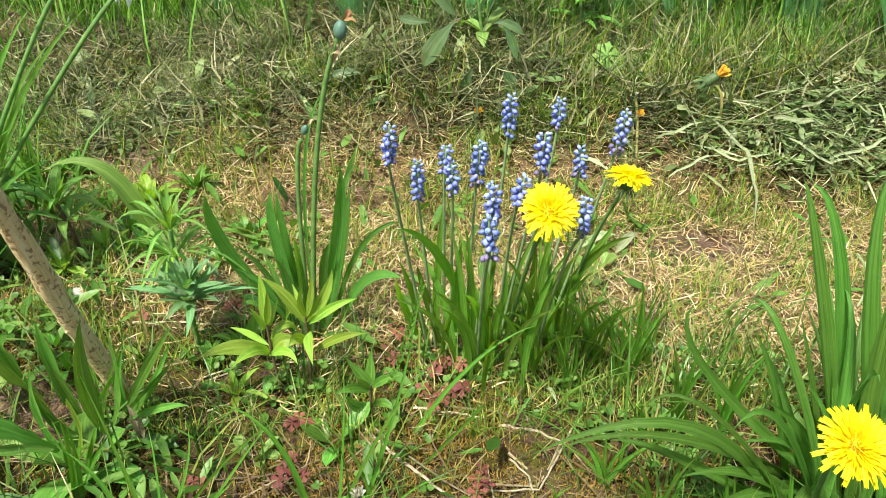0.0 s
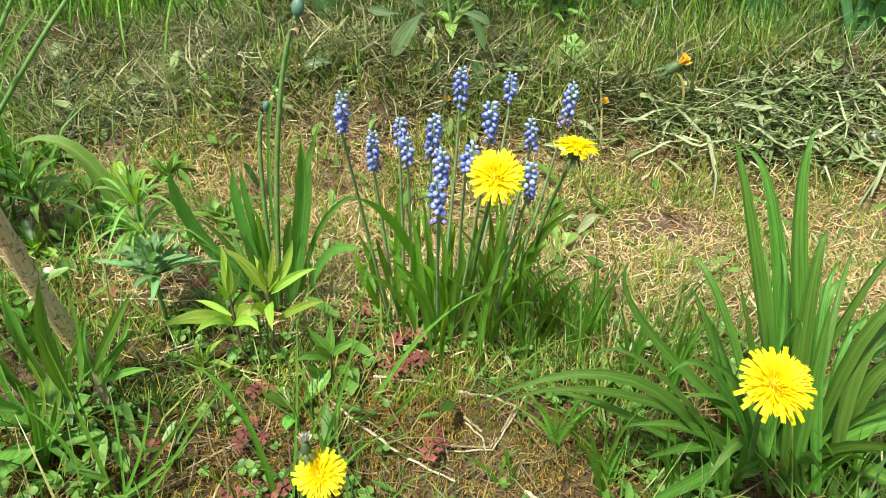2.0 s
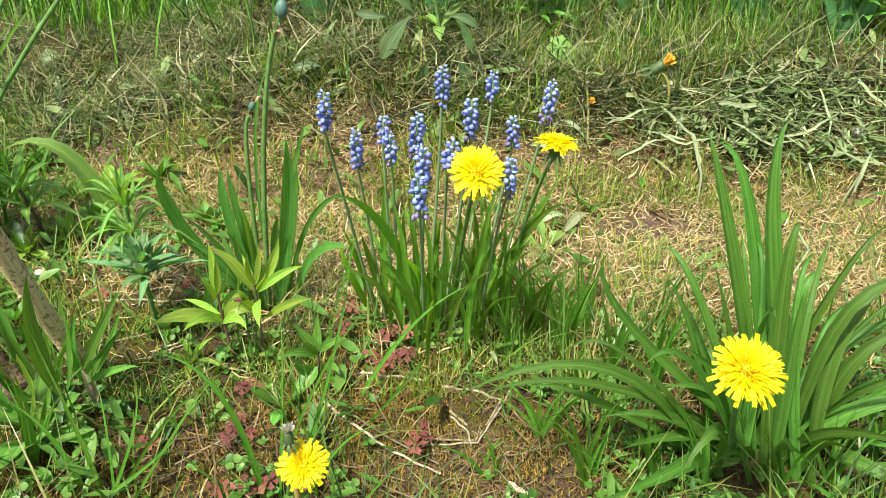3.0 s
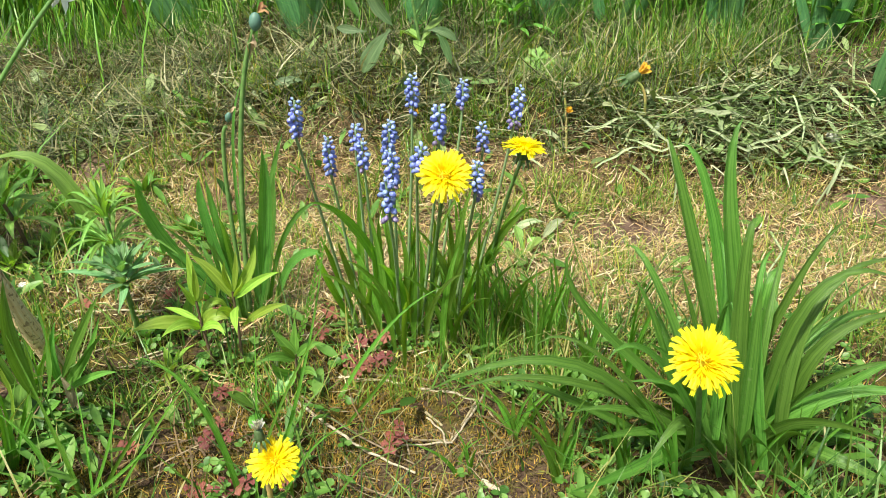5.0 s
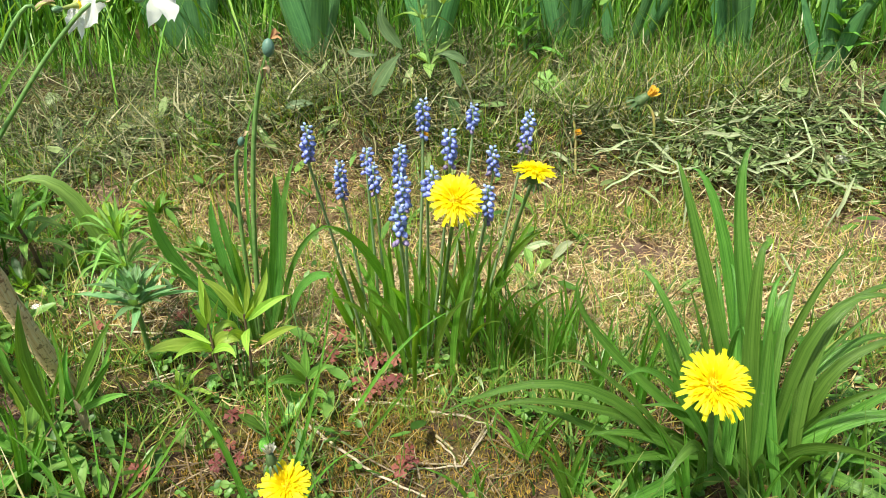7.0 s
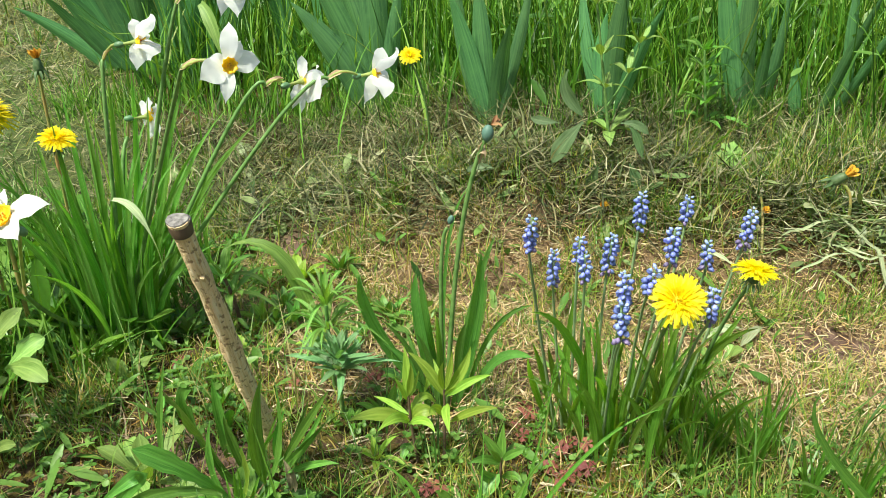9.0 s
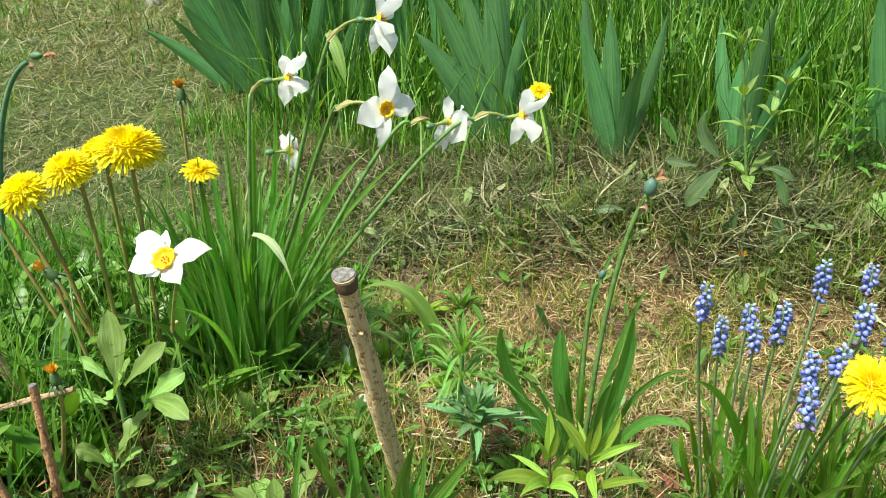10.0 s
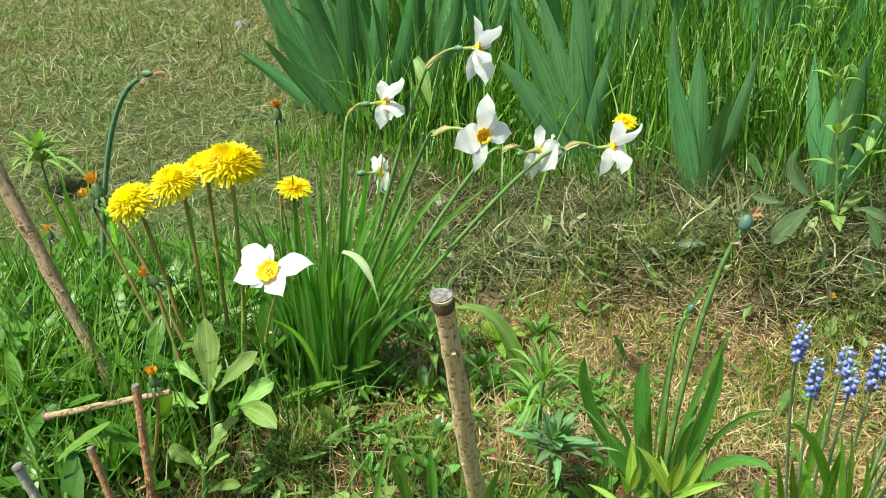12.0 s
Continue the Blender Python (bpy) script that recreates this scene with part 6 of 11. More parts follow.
daffodil_stalk(daffodils, (-0.544, 0.710, 0.002), (-0.515, 0.720, 0.253), (-0.507, 0.730, 0.329), (-0.457, 0.720, 0.350), (0.95, 0.1, 0.12), 0.0078, (((-0.464, 0.730, 0.372), 0.0142), ((-0.426, 0.700, 0.381), 0.0158), ((-0.433, 0.700, 0.338), 0.0253), ((-0.456, 0.705, 0.323), 0.0158), ((-0.458, 0.740, 0.325), 0.0206), ((-0.466, 0.750, 0.358), 0.0158)))
daffodil_stalk(daffodils, (-0.532, 0.710, 0.008), (-0.448, 0.715, 0.272), (-0.406, 0.720, 0.388), (-0.352, 0.725, 0.409), (0.97, -0.1, 0.06), 0.0072, (((-0.359, 0.735, 0.440), 0.0087), ((-0.322, 0.705, 0.434), 0.0134), ((-0.337, 0.705, 0.375), 0.0202), ((-0.363, 0.725, 0.373), 0.0134), ((-0.337, 0.695, 0.398), 0.0202), ((-0.349, 0.755, 0.419), 0.0175)))
daffodil_stalk(daffodils, (-0.532, 0.710, 0.008), (-0.522, 0.735, 0.176), (-0.516, 0.760, 0.233), (-0.486, 0.760, 0.258), (0.8, 0.4, 0.0), 0.0088, (((-0.487, 0.770, 0.278), 0.0233), ((-0.494, 0.760, 0.257), 0.0179), ((-0.482, 0.780, 0.259), 0.0197), ((-0.470, 0.750, 0.236), 0.0251), ((-0.497, 0.770, 0.226), 0.0179), ((-0.506, 0.780, 0.267), 0.0161)))


# ---- dandelions beside the daffodils ----
dandelion((-0.637, 0.660, -0.017), (-0.615, 0.650, 0.226), (-0.606, 0.640, 0.290), (0.16, -0.06, 1.0), 0.079, "full yellow dandelion with a domed head on a reddish stem", dome=True)
dandelion((-0.674, 0.685, -0.022), (-0.667, 0.675, 0.198), (-0.658, 0.665, 0.278), (-0.30, -0.1, 0.95), 0.060, "full yellow dandelion with a domed head on a reddish stem", dome=True)
dandelion((-0.668, 0.635, -0.013), (-0.659, 0.625, 0.224), (-0.663, 0.615, 0.274), (-0.05, -0.4, 0.9), 0.058, "full yellow dandelion with a domed head on a reddish stem", dome=True)
dandelion((-0.672, 0.620, -0.011), (-0.703, 0.610, 0.205), (-0.713, 0.600, 0.252), (-0.22, -0.42, 0.9), 0.060, "full yellow dandelion with a domed head on a reddish stem", dome=True)
dandelion((-0.600, 0.740, -0.031), (-0.590, 0.730, 0.171), (-0.579, 0.720, 0.242), (0.25, -0.25, 0.95), 0.044, "open dandelion behind the leaves of a daffodil")
closed_dandelion((-0.652, 0.610, -0.009), (-0.722, 0.605, 0.191), (-0.762, 0.600, 0.276), (-0.35, 0.0, 1.0), 0.024, "closed dandelion with a faded orange tip")
closed_dandelion((-0.693, 0.620, -0.011), (-0.762, 0.615, 0.176), (-0.789, 0.610, 0.253), (-0.5, -0.1, 0.8), 0.020, "closed dandelion with a faded orange tip")
closed_dandelion((-0.907, 0.630, -0.012), (-0.886, 0.625, 0.119), (-0.869, 0.620, 0.198), (-0.2, 0.0, 1.0), 0.015, "closed dandelion with a faded orange tip")
closed_dandelion((-0.706, 0.870, -0.034), (-0.690, 0.865, 0.219), (-0.680, 0.860, 0.310), (0.0, 0.0, 1.0), 0.022, "closed dandelion with a faded orange tip")
closed_dandelion((-0.630, 0.560, -0.005), (-0.655, 0.555, 0.150), (-0.668, 0.550, 0.195), (-0.5, -0.3, 0.75), 0.020, "closed dandelion with a faded orange tip")
closed_dandelion((-0.628, 0.465, -0.005), (-0.598, 0.460, 0.085), (-0.590, 0.455, 0.144), (0.0, -0.1, 1.0), 0.017, "closed orange dandelion bud on a short stem")
closed_dandelion((0.389, 1.020, 0.022), (0.385, 1.020, 0.075), (0.382, 1.020, 0.106), (0.6, -0.2, 0.5), 0.027, "wilted orange dandelion in the grass")
closed_dandelion((-0.050, 0.315, -0.035), (-0.050, 0.315, 0.045), (-0.050, 0.315, 0.101), (0.0, 0.0, 1.0), 0.012, "faded dandelion bud with a white tip", FLUFF)
closed_dandelion((0.266, 0.960, -0.011), (0.270, 1.000, 0.040), (0.274, 1.040, 0.068), (0.0, -0.2, 1.0), 0.009, "seeded dandelion on a bare dry stem", FLUFF)
closed_dandelion((0.275, 1.020, 0.018), (0.275, 1.015, 0.034), (0.275, 1.010, 0.052), (0.3, -0.3, 0.8), 0.017, "orange withered dandelion lying on hay")
closed_dandelion((0.049, 1.013, 0.024), (0.049, 1.013, 0.036), (0.049, 1.013, 0.054), (0.3, -0.3, 0.8), 0.018, "orange withered dandelion lying on hay")
closed_dandelion((0.109, 1.171, 0.068), (0.109, 1.171, 0.074), (0.109, 1.171, 0.080), (0.3, -0.3, 0.8), 0.012, "orange withered dandelion lying on hay")
s = Shape()
s.lathe((0.661, 0.983, 0.001), (0, -0.2, 1), [(0, 0.004), (0.004, 0.009), (0.010, 0.0105), (0.016, 0.008), (0.019, 0.002)], 12)
tagged(part("dandelion_clock", s, FLUFF), "fluffy white dandelion seed head lying in the cut stalks", "seed head")
dandelion((-0.234, 1.180, 0.073), (-0.232, 1.165, 0.157), (-0.251, 1.150, 0.242), (0.1, -0.5, 0.8), 0.037, "yellow dandelion in the tall grass of the bank")
dandelion((0.573, 1.280, 0.076), (0.570, 1.265, 0.154), (0.547, 1.250, 0.232), (0.0, -0.4, 0.9), 0.037, "yellow dandelion in the tall grass of the bank")
plant_green["narcissus_stalk"] = DAFF
bent = thing("narcissus_stalk", (-0.977, 0.780, -0.034), "single bent narcissus stalk with a green seed pod", "flower")
stem(bent, (-0.977, 0.780, -0.034), (-0.910, 0.780, 0.239), (-0.832, 0.780, 0.352), 0.0044, 0.0030, GLAUCOUS, "flower_stem", 16)
pod(bent, (-0.818, 0.780, 0.359), (1.0, -0.2, 0.12), 0.021, 0.0105, material=OVARY)
shreds(bent, (-0.808, 0.780, 0.359), ((0.022, 0.0, -0.001), (0.019, 0.0, -0.010), (0.015, -0.003, -0.004)), 0.005, RUSTY)
shreds(bent, (-0.833, 0.780, 0.348), ((0.006, 0.0, -0.008), (0.002, 0.0, -0.010)), 0.006, PAPER, "spathe")
leaf(bent, (-1.072, 0.870, -0.037), (-1.017, 0.839, 0.158), (-0.960, 0.800, 0.259), 0.0104)
leaf(bent, (-1.060, 0.870, -0.037), (-1.049, 0.830, 0.131), (-0.997, 0.780, 0.238), 0.0122)
leaf(bent, (-1.075, 0.870, -0.037), (-1.065, 0.821, 0.123), (-1.032, 0.760, 0.208), 0.0122)
leaf(bent, (-1.051, 0.870, -0.037), (-0.953, 0.811, 0.101), (-0.920, 0.740, 0.214), 0.0085)


# ---- downy-leaved plant ----
plant_green["downy_plant"] = PALE
downy = thing("downy_plant", (-0.600, 0.500, -0.063), "low plant with pale green spoon-shaped leaves on downy stems", "plant")
leaf(downy, (-0.566, 0.500, 0.099), (-0.571, 0.515, 0.131), (-0.581, 0.530, 0.165), 0.0261, "spoon", wave=0.28)
leaf(downy, (-0.557, 0.500, 0.100), (-0.534, 0.510, 0.124), (-0.515, 0.520, 0.142), 0.0183, "spoon", wave=0.28)
leaf(downy, (-0.570, 0.500, 0.101), (-0.590, 0.505, 0.114), (-0.611, 0.510, 0.119), 0.0118, "spoon", wave=0.28)
leaf(downy, (-0.562, 0.500, 0.101), (-0.541, 0.475, 0.119), (-0.527, 0.450, 0.124), 0.0273, "spoon", wave=0.28)
leaf(downy, (-0.537, 0.500, 0.083), (-0.515, 0.510, 0.102), (-0.501, 0.520, 0.109), 0.0202, "spoon", wave=0.28)
leaf(downy, (-0.535, 0.500, 0.086), (-0.499, 0.485, 0.098), (-0.469, 0.470, 0.095), 0.0213, "spoon", wave=0.28)
leaf(downy, (-0.582, 0.500, 0.075), (-0.609, 0.505, 0.077), (-0.639, 0.510, 0.065), 0.0178, "spoon", wave=0.28)
leaf(downy, (-0.561, 0.500, 0.100), (-0.572, 0.525, 0.102), (-0.586, 0.550, 0.099), 0.0131, "spoon", wave=0.28)
stem(downy, (-0.573, 0.500, 0.022), (-0.566, 0.500, 0.058), (-0.566, 0.500, 0.099), 0.0034, 0.0026, STEM)
downy = thing("downy_plant", (-0.552, 0.451, -0.005), "low shoot with pale green spoon-shaped leaves on a downy stem", "plant")
stem(downy, (-0.552, 0.451, -0.006), (-0.548, 0.451, 0.016), (-0.544, 0.451, 0.047), 0.0034, 0.0026, STEM)
leaf(downy, (-0.540, 0.451, 0.055), (-0.529, 0.466, 0.076), (-0.518, 0.481, 0.090), 0.0248, "spoon", wave=0.25)
leaf(downy, (-0.551, 0.451, 0.044), (-0.564, 0.446, 0.062), (-0.575, 0.441, 0.067), 0.0170, "spoon", wave=0.25)
leaf(downy, (-0.542, 0.451, 0.041), (-0.529, 0.456, 0.056), (-0.519, 0.461, 0.061), 0.0109, "spoon", wave=0.25)
leaf(downy, (-0.545, 0.451, 0.044), (-0.556, 0.466, 0.039), (-0.568, 0.481, 0.032), 0.0116, "spoon", wave=0.25)
leaf(downy, (-0.562, 0.451, 0.002), (-0.566, 0.446, 0.026), (-0.566, 0.441, 0.048), 0.0160, "spoon", wave=0.25)
leaf(downy, (-0.548, 0.451, 0.015), (-0.517, 0.446, 0.037), (-0.496, 0.441, 0.045), 0.0108, "spoon", wave=0.25)
leaf(downy, (-0.547, 0.451, 0.017), (-0.546, 0.461, 0.017), (-0.547, 0.471, 0.013), 0.0095, "spoon", wave=0.25)
leaf(downy, (-0.544, 0.451, 0.047), (-0.565, 0.466, 0.040), (-0.584, 0.481, 0.033), 0.0116, "spoon", wave=0.25)


# ---- red-leaved seedlings ----
seedling = thing("red_seedling", (-0.048, 0.630, -0.034), "small seedling with dark red lobed leaves", "plant", "red seedlings")
lobed_leaf(seedling, (-0.048, 0.630, -0.034), (-0.047, 0.627, -0.021), 0.017, (0.19, -0.28, 0.8), seed=1)
lobed_leaf(seedling, (-0.048, 0.630, -0.034), (-0.039, 0.612, -0.018), 0.019, (0.19, -0.23, 0.8), seed=2)
lobed_leaf(seedling, (-0.048, 0.630, -0.034), (-0.053, 0.589, -0.015), 0.013, (-0.03, -0.22, 0.8), seed=3)
lobed_leaf(seedling, (-0.048, 0.630, -0.034), (-0.045, 0.569, -0.012), 0.017, (0.32, -0.55, 0.8), seed=4)
seedling = thing("red_seedling", (0.016, 0.620, -0.035), "small seedling with dark red lobed leaves", "plant", "red seedlings")
lobed_leaf(seedling, (0.016, 0.620, -0.035), (0.016, 0.615, -0.021), 0.016, (-0.20, -0.38, 0.8), seed=8)
lobed_leaf(seedling, (0.016, 0.620, -0.035), (0.024, 0.604, -0.018), 0.016, (-0.39, -0.51, 0.8), seed=9)
seedling = thing("red_seedling", (-0.000, 0.577, -0.034), "small seedling with dark red lobed leaves", "plant", "red seedlings")
lobed_leaf(seedling, (-0.000, 0.577, -0.034), (0.000, 0.573, -0.021), 0.015, (0.33, -0.29, 0.8), seed=15)
lobed_leaf(seedling, (-0.000, 0.577, -0.034), (0.010, 0.572, -0.018), 0.014, (0.24, -0.54, 0.8), seed=16)
lobed_leaf(seedling, (-0.000, 0.577, -0.034), (-0.007, 0.556, -0.015), 0.017, (-0.30, -0.60, 0.8), seed=17)
lobed_leaf(seedling, (-0.000, 0.577, -0.034), (0.019, 0.561, -0.012), 0.018, (-0.23, -0.51, 0.8), seed=18)
seedling = thing("red_seedling", (0.009, 0.539, -0.035), "small seedling with dark red lobed leaves", "plant", "red seedlings")
lobed_leaf(seedling, (0.009, 0.539, -0.035), (0.009, 0.534, -0.021), 0.019, (0.30, -0.48, 0.8), seed=22)
lobed_leaf(seedling, (0.009, 0.539, -0.035), (0.019, 0.534, -0.018), 0.019, (0.03, -0.33, 0.8), seed=23)
lobed_leaf(seedling, (0.009, 0.539, -0.035), (0.002, 0.518, -0.015), 0.014, (0.35, -0.32, 0.8), seed=24)
seedling = thing("red_seedling", (-0.017, 0.538, -0.034), "small seedling with dark red lobed leaves", "plant", "red seedlings")
lobed_leaf(seedling, (-0.017, 0.538, -0.034), (-0.016, 0.534, -0.021), 0.019, (0.31, -0.48, 0.8), seed=29)
lobed_leaf(seedling, (-0.017, 0.538, -0.034), (-0.006, 0.520, -0.018), 0.015, (-0.27, -0.54, 0.8), seed=30)
lobed_leaf(seedling, (-0.017, 0.538, -0.034), (-0.008, 0.507, -0.015), 0.013, (-0.16, -0.36, 0.8), seed=31)
seedling = thing("red_seedling", (-0.127, 0.503, -0.034), "small seedling with dark red lobed leaves", "plant", "red seedlings")
lobed_leaf(seedling, (-0.127, 0.503, -0.034), (-0.125, 0.499, -0.021), 0.013, (0.14, -0.46, 0.8), seed=36)
lobed_leaf(seedling, (-0.127, 0.503, -0.034), (-0.130, 0.490, -0.018), 0.015, (0.25, -0.41, 0.8), seed=37)
lobed_leaf(seedling, (-0.127, 0.503, -0.034), (-0.115, 0.486, -0.015), 0.015, (-0.02, -0.32, 0.8), seed=38)
seedling = thing("red_seedling", (-0.126, 0.458, -0.034), "small seedling with dark red lobed leaves", "plant", "red seedlings")
lobed_leaf(seedling, (-0.126, 0.458, -0.034), (-0.124, 0.454, -0.021), 0.013, (0.38, -0.59, 0.8), seed=43)
lobed_leaf(seedling, (-0.126, 0.458, -0.034), (-0.127, 0.438, -0.018), 0.017, (0.28, -0.59, 0.8), seed=44)
lobed_leaf(seedling, (-0.126, 0.458, -0.034), (-0.129, 0.426, -0.015), 0.018, (-0.11, -0.37, 0.8), seed=45)
lobed_leaf(seedling, (-0.126, 0.458, -0.034), (-0.110, 0.428, -0.012), 0.013, (-0.36, -0.53, 0.8), seed=46)
seedling = thing("red_seedling", (-0.099, 0.385, -0.034), "small seedling with dark red lobed leaves", "plant", "red seedlings")
lobed_leaf(seedling, (-0.099, 0.385, -0.034), (-0.096, 0.381, -0.021), 0.019, (-0.24, -0.30, 0.8), seed=50)
lobed_leaf(seedling, (-0.099, 0.385, -0.034), (-0.103, 0.376, -0.018), 0.019, (0.35, -0.46, 0.8), seed=51)
lobed_leaf(seedling, (-0.099, 0.385, -0.034), (-0.085, 0.378, -0.015), 0.015, (0.02, -0.29, 0.8), seed=52)
seedling = thing("red_seedling", (0.033, 0.445, -0.034), "small seedling with dark red lobed leaves", "plant", "red seedlings")
lobed_leaf(seedling, (0.033, 0.445, -0.034), (0.033, 0.441, -0.021), 0.014, (0.20, -0.28, 0.8), seed=57)
lobed_leaf(seedling, (0.033, 0.445, -0.034), (0.029, 0.428, -0.018), 0.018, (-0.37, -0.22, 0.8), seed=58)
lobed_leaf(seedling, (0.033, 0.445, -0.034), (0.035, 0.422, -0.015), 0.014, (-0.13, -0.36, 0.8), seed=59)
lobed_leaf(seedling, (0.033, 0.445, -0.034), (0.027, 0.410, -0.012), 0.019, (-0.13, -0.23, 0.8), seed=60)
seedling = thing("red_seedling", (-0.222, 0.673, -0.034), "small seedling with dark red lobed leaves", "plant", "red seedlings")
lobed_leaf(seedling, (-0.222, 0.673, -0.034), (-0.218, 0.668, -0.020), 0.016, (-0.15, -0.47, 0.8), seed=64)
lobed_leaf(seedling, (-0.222, 0.673, -0.034), (-0.224, 0.659, -0.017), 0.014, (-0.34, -0.54, 0.8), seed=65)
seedling = thing("red_seedling", (-0.187, 0.659, -0.034), "small seedling with dark red lobed leaves", "plant", "red seedlings")
lobed_leaf(seedling, (-0.187, 0.659, -0.034), (-0.185, 0.655, -0.021), 0.017, (0.40, -0.54, 0.8), seed=71)
seedling = thing("red_seedling", (-0.203, 0.433, -0.034), "small seedling with dark red lobed leaves", "plant", "red seedlings")
lobed_leaf(seedling, (-0.203, 0.433, -0.034), (-0.199, 0.429, -0.021), 0.013, (0.39, -0.39, 0.8), seed=78)
lobed_leaf(seedling, (-0.203, 0.433, -0.034), (-0.189, 0.423, -0.018), 0.015, (-0.21, -0.36, 0.8), seed=79)
seedling = thing("red_seedling", (0.054, 0.605, -0.035), "small seedling with dark red lobed leaves", "plant", "red seedlings")
lobed_leaf(seedling, (0.054, 0.605, -0.035), (0.054, 0.600, -0.021), 0.018, (-0.04, -0.43, 0.8), seed=85)
lobed_leaf(seedling, (0.054, 0.605, -0.035), (0.048, 0.590, -0.018), 0.013, (0.33, -0.59, 0.8), seed=86)
seedling = thing("red_seedling", (-0.059, 0.386, -0.034), "small seedling with dark red lobed leaves", "plant", "red seedlings")
lobed_leaf(seedling, (-0.059, 0.386, -0.034), (-0.057, 0.383, -0.021), 0.016, (0.27, -0.55, 0.8), seed=92)
seedling = thing("red_seedling", (-0.132, 0.384, -0.034), "small seedling with dark red lobed leaves", "plant", "red seedlings")
lobed_leaf(seedling, (-0.132, 0.384, -0.034), (-0.129, 0.380, -0.021), 0.017, (0.36, -0.35, 0.8), seed=99)
lobed_leaf(seedling, (-0.132, 0.384, -0.034), (-0.119, 0.372, -0.018), 0.018, (-0.31, -0.43, 0.8), seed=100)
seedling = thing("red_seedling", (-0.451, 0.648, -0.015), "small seedling with dark red lobed leaves", "plant", "red seedlings")
lobed_leaf(seedling, (-0.451, 0.648, -0.015), (-0.448, 0.644, -0.002), 0.016, (-0.28, -0.40, 0.8), seed=200)
lobed_leaf(seedling, (-0.451, 0.648, -0.015), (-0.448, 0.655, -0.004), 0.016, (0.28, -0.40, 0.8), seed=201)
seedling = thing("red_seedling", (-0.308, 0.642, -0.026), "small seedling with dark red lobed leaves", "plant", "red seedlings")
lobed_leaf(seedling, (-0.308, 0.642, -0.026), (-0.307, 0.638, -0.014), 0.016, (-0.16, -0.40, 0.8), seed=207)
seedling = thing("red_seedling", (-0.157, 0.641, -0.034), "small seedling with dark red lobed leaves", "plant", "red seedlings")
lobed_leaf(seedling, (-0.157, 0.641, -0.034), (-0.158, 0.638, -0.023), 0.016, (-0.04, -0.40, 0.8), seed=214)
lobed_leaf(seedling, (-0.157, 0.641, -0.034), (-0.166, 0.629, -0.023), 0.016, (0.40, -0.40, 0.8), seed=215)


# ---- irises on the bank ----
plant_green["iris"] = IRIS
iris = thing("iris", (-0.379, 1.412, 0.073), "iris with a fan of blue-green sword leaves", "plant", "irises")
leaf(iris, (-0.393, 1.412, 0.074), (-0.434, 1.404, 0.183), (-0.521, 1.392, 0.295), 0.0508, "sword", n=14, face=(0.20, -1, 0.2), fold=-0.30)
leaf(iris, (-0.384, 1.412, 0.074), (-0.431, 1.412, 0.235), (-0.508, 1.412, 0.398), 0.0526, "sword", n=14, face=(-0.30, -1, 0.2), fold=-0.30)
leaf(iris, (-0.368, 1.412, 0.073), (-0.368, 1.420, 0.267), (-0.388, 1.432, 0.462), 0.0508, "sword", n=14, face=(0.40, -1, 0.2), fold=-0.30)
leaf(iris, (-0.357, 1.412, 0.076), (-0.337, 1.420, 0.205), (-0.318, 1.432, 0.322), 0.0307, "sword", n=14, face=(0.50, -1, 0.2), fold=-0.30)
leaf(iris, (-0.375, 1.412, 0.075), (-0.407, 1.428, 0.244), (-0.468, 1.452, 0.434), 0.0415, "sword", n=14, face=(-0.20, -1, 0.2), fold=-0.30)
iris = thing("iris", (-0.138, 1.282, 0.092), "iris with a fan of blue-green sword leaves", "plant", "irises")
leaf(iris, (-0.145, 1.282, 0.094), (-0.174, 1.282, 0.211), (-0.208, 1.282, 0.328), 0.0342, "sword", n=14, face=(-0.30, -1, 0.2), fold=-0.30)
leaf(iris, (-0.138, 1.282, 0.095), (-0.151, 1.290, 0.229), (-0.160, 1.302, 0.343), 0.0326, "sword", n=14, face=(0.20, -1, 0.2), fold=-0.30)
leaf(iris, (-0.130, 1.282, 0.095), (-0.118, 1.274, 0.188), (-0.100, 1.262, 0.275), 0.0325, "sword", n=14, face=(0.50, -1, 0.2), fold=-0.30)
leaf(iris, (-0.125, 1.282, 0.099), (-0.092, 1.294, 0.221), (-0.068, 1.312, 0.340), 0.0223, "sword", n=14, face=(0.30, -1, 0.2), fold=-0.30)
leaf(iris, (-0.149, 1.282, 0.098), (-0.185, 1.302, 0.225), (-0.206, 1.332, 0.403), 0.0253, "sword", n=14, face=(0.00, -1, 0.2), fold=-0.30)
iris = thing("iris", (0.076, 1.287, 0.091), "iris with a fan of blue-green sword leaves", "plant", "irises")
leaf(iris, (0.056, 1.287, 0.098), (0.049, 1.295, 0.189), (0.057, 1.307, 0.281), 0.0295, "sword", n=14, face=(-0.30, -1, 0.2), fold=-0.30)
leaf(iris, (0.071, 1.287, 0.095), (0.073, 1.287, 0.229), (0.090, 1.287, 0.353), 0.0325, "sword", n=14, face=(0.20, -1, 0.2), fold=-0.30)
leaf(iris, (0.083, 1.287, 0.091), (0.104, 1.279, 0.193), (0.147, 1.267, 0.296), 0.0280, "sword", n=14, face=(0.50, -1, 0.2), fold=-0.30)
leaf(iris, (0.061, 1.287, 0.098), (0.027, 1.307, 0.216), (0.014, 1.337, 0.332), 0.0246, "sword", n=14, face=(-0.20, -1, 0.2), fold=-0.30)
leaf(iris, (0.076, 1.287, 0.095), (0.094, 1.299, 0.169), (0.128, 1.317, 0.260), 0.0221, "sword", n=14, face=(0.30, -1, 0.2), fold=-0.30)
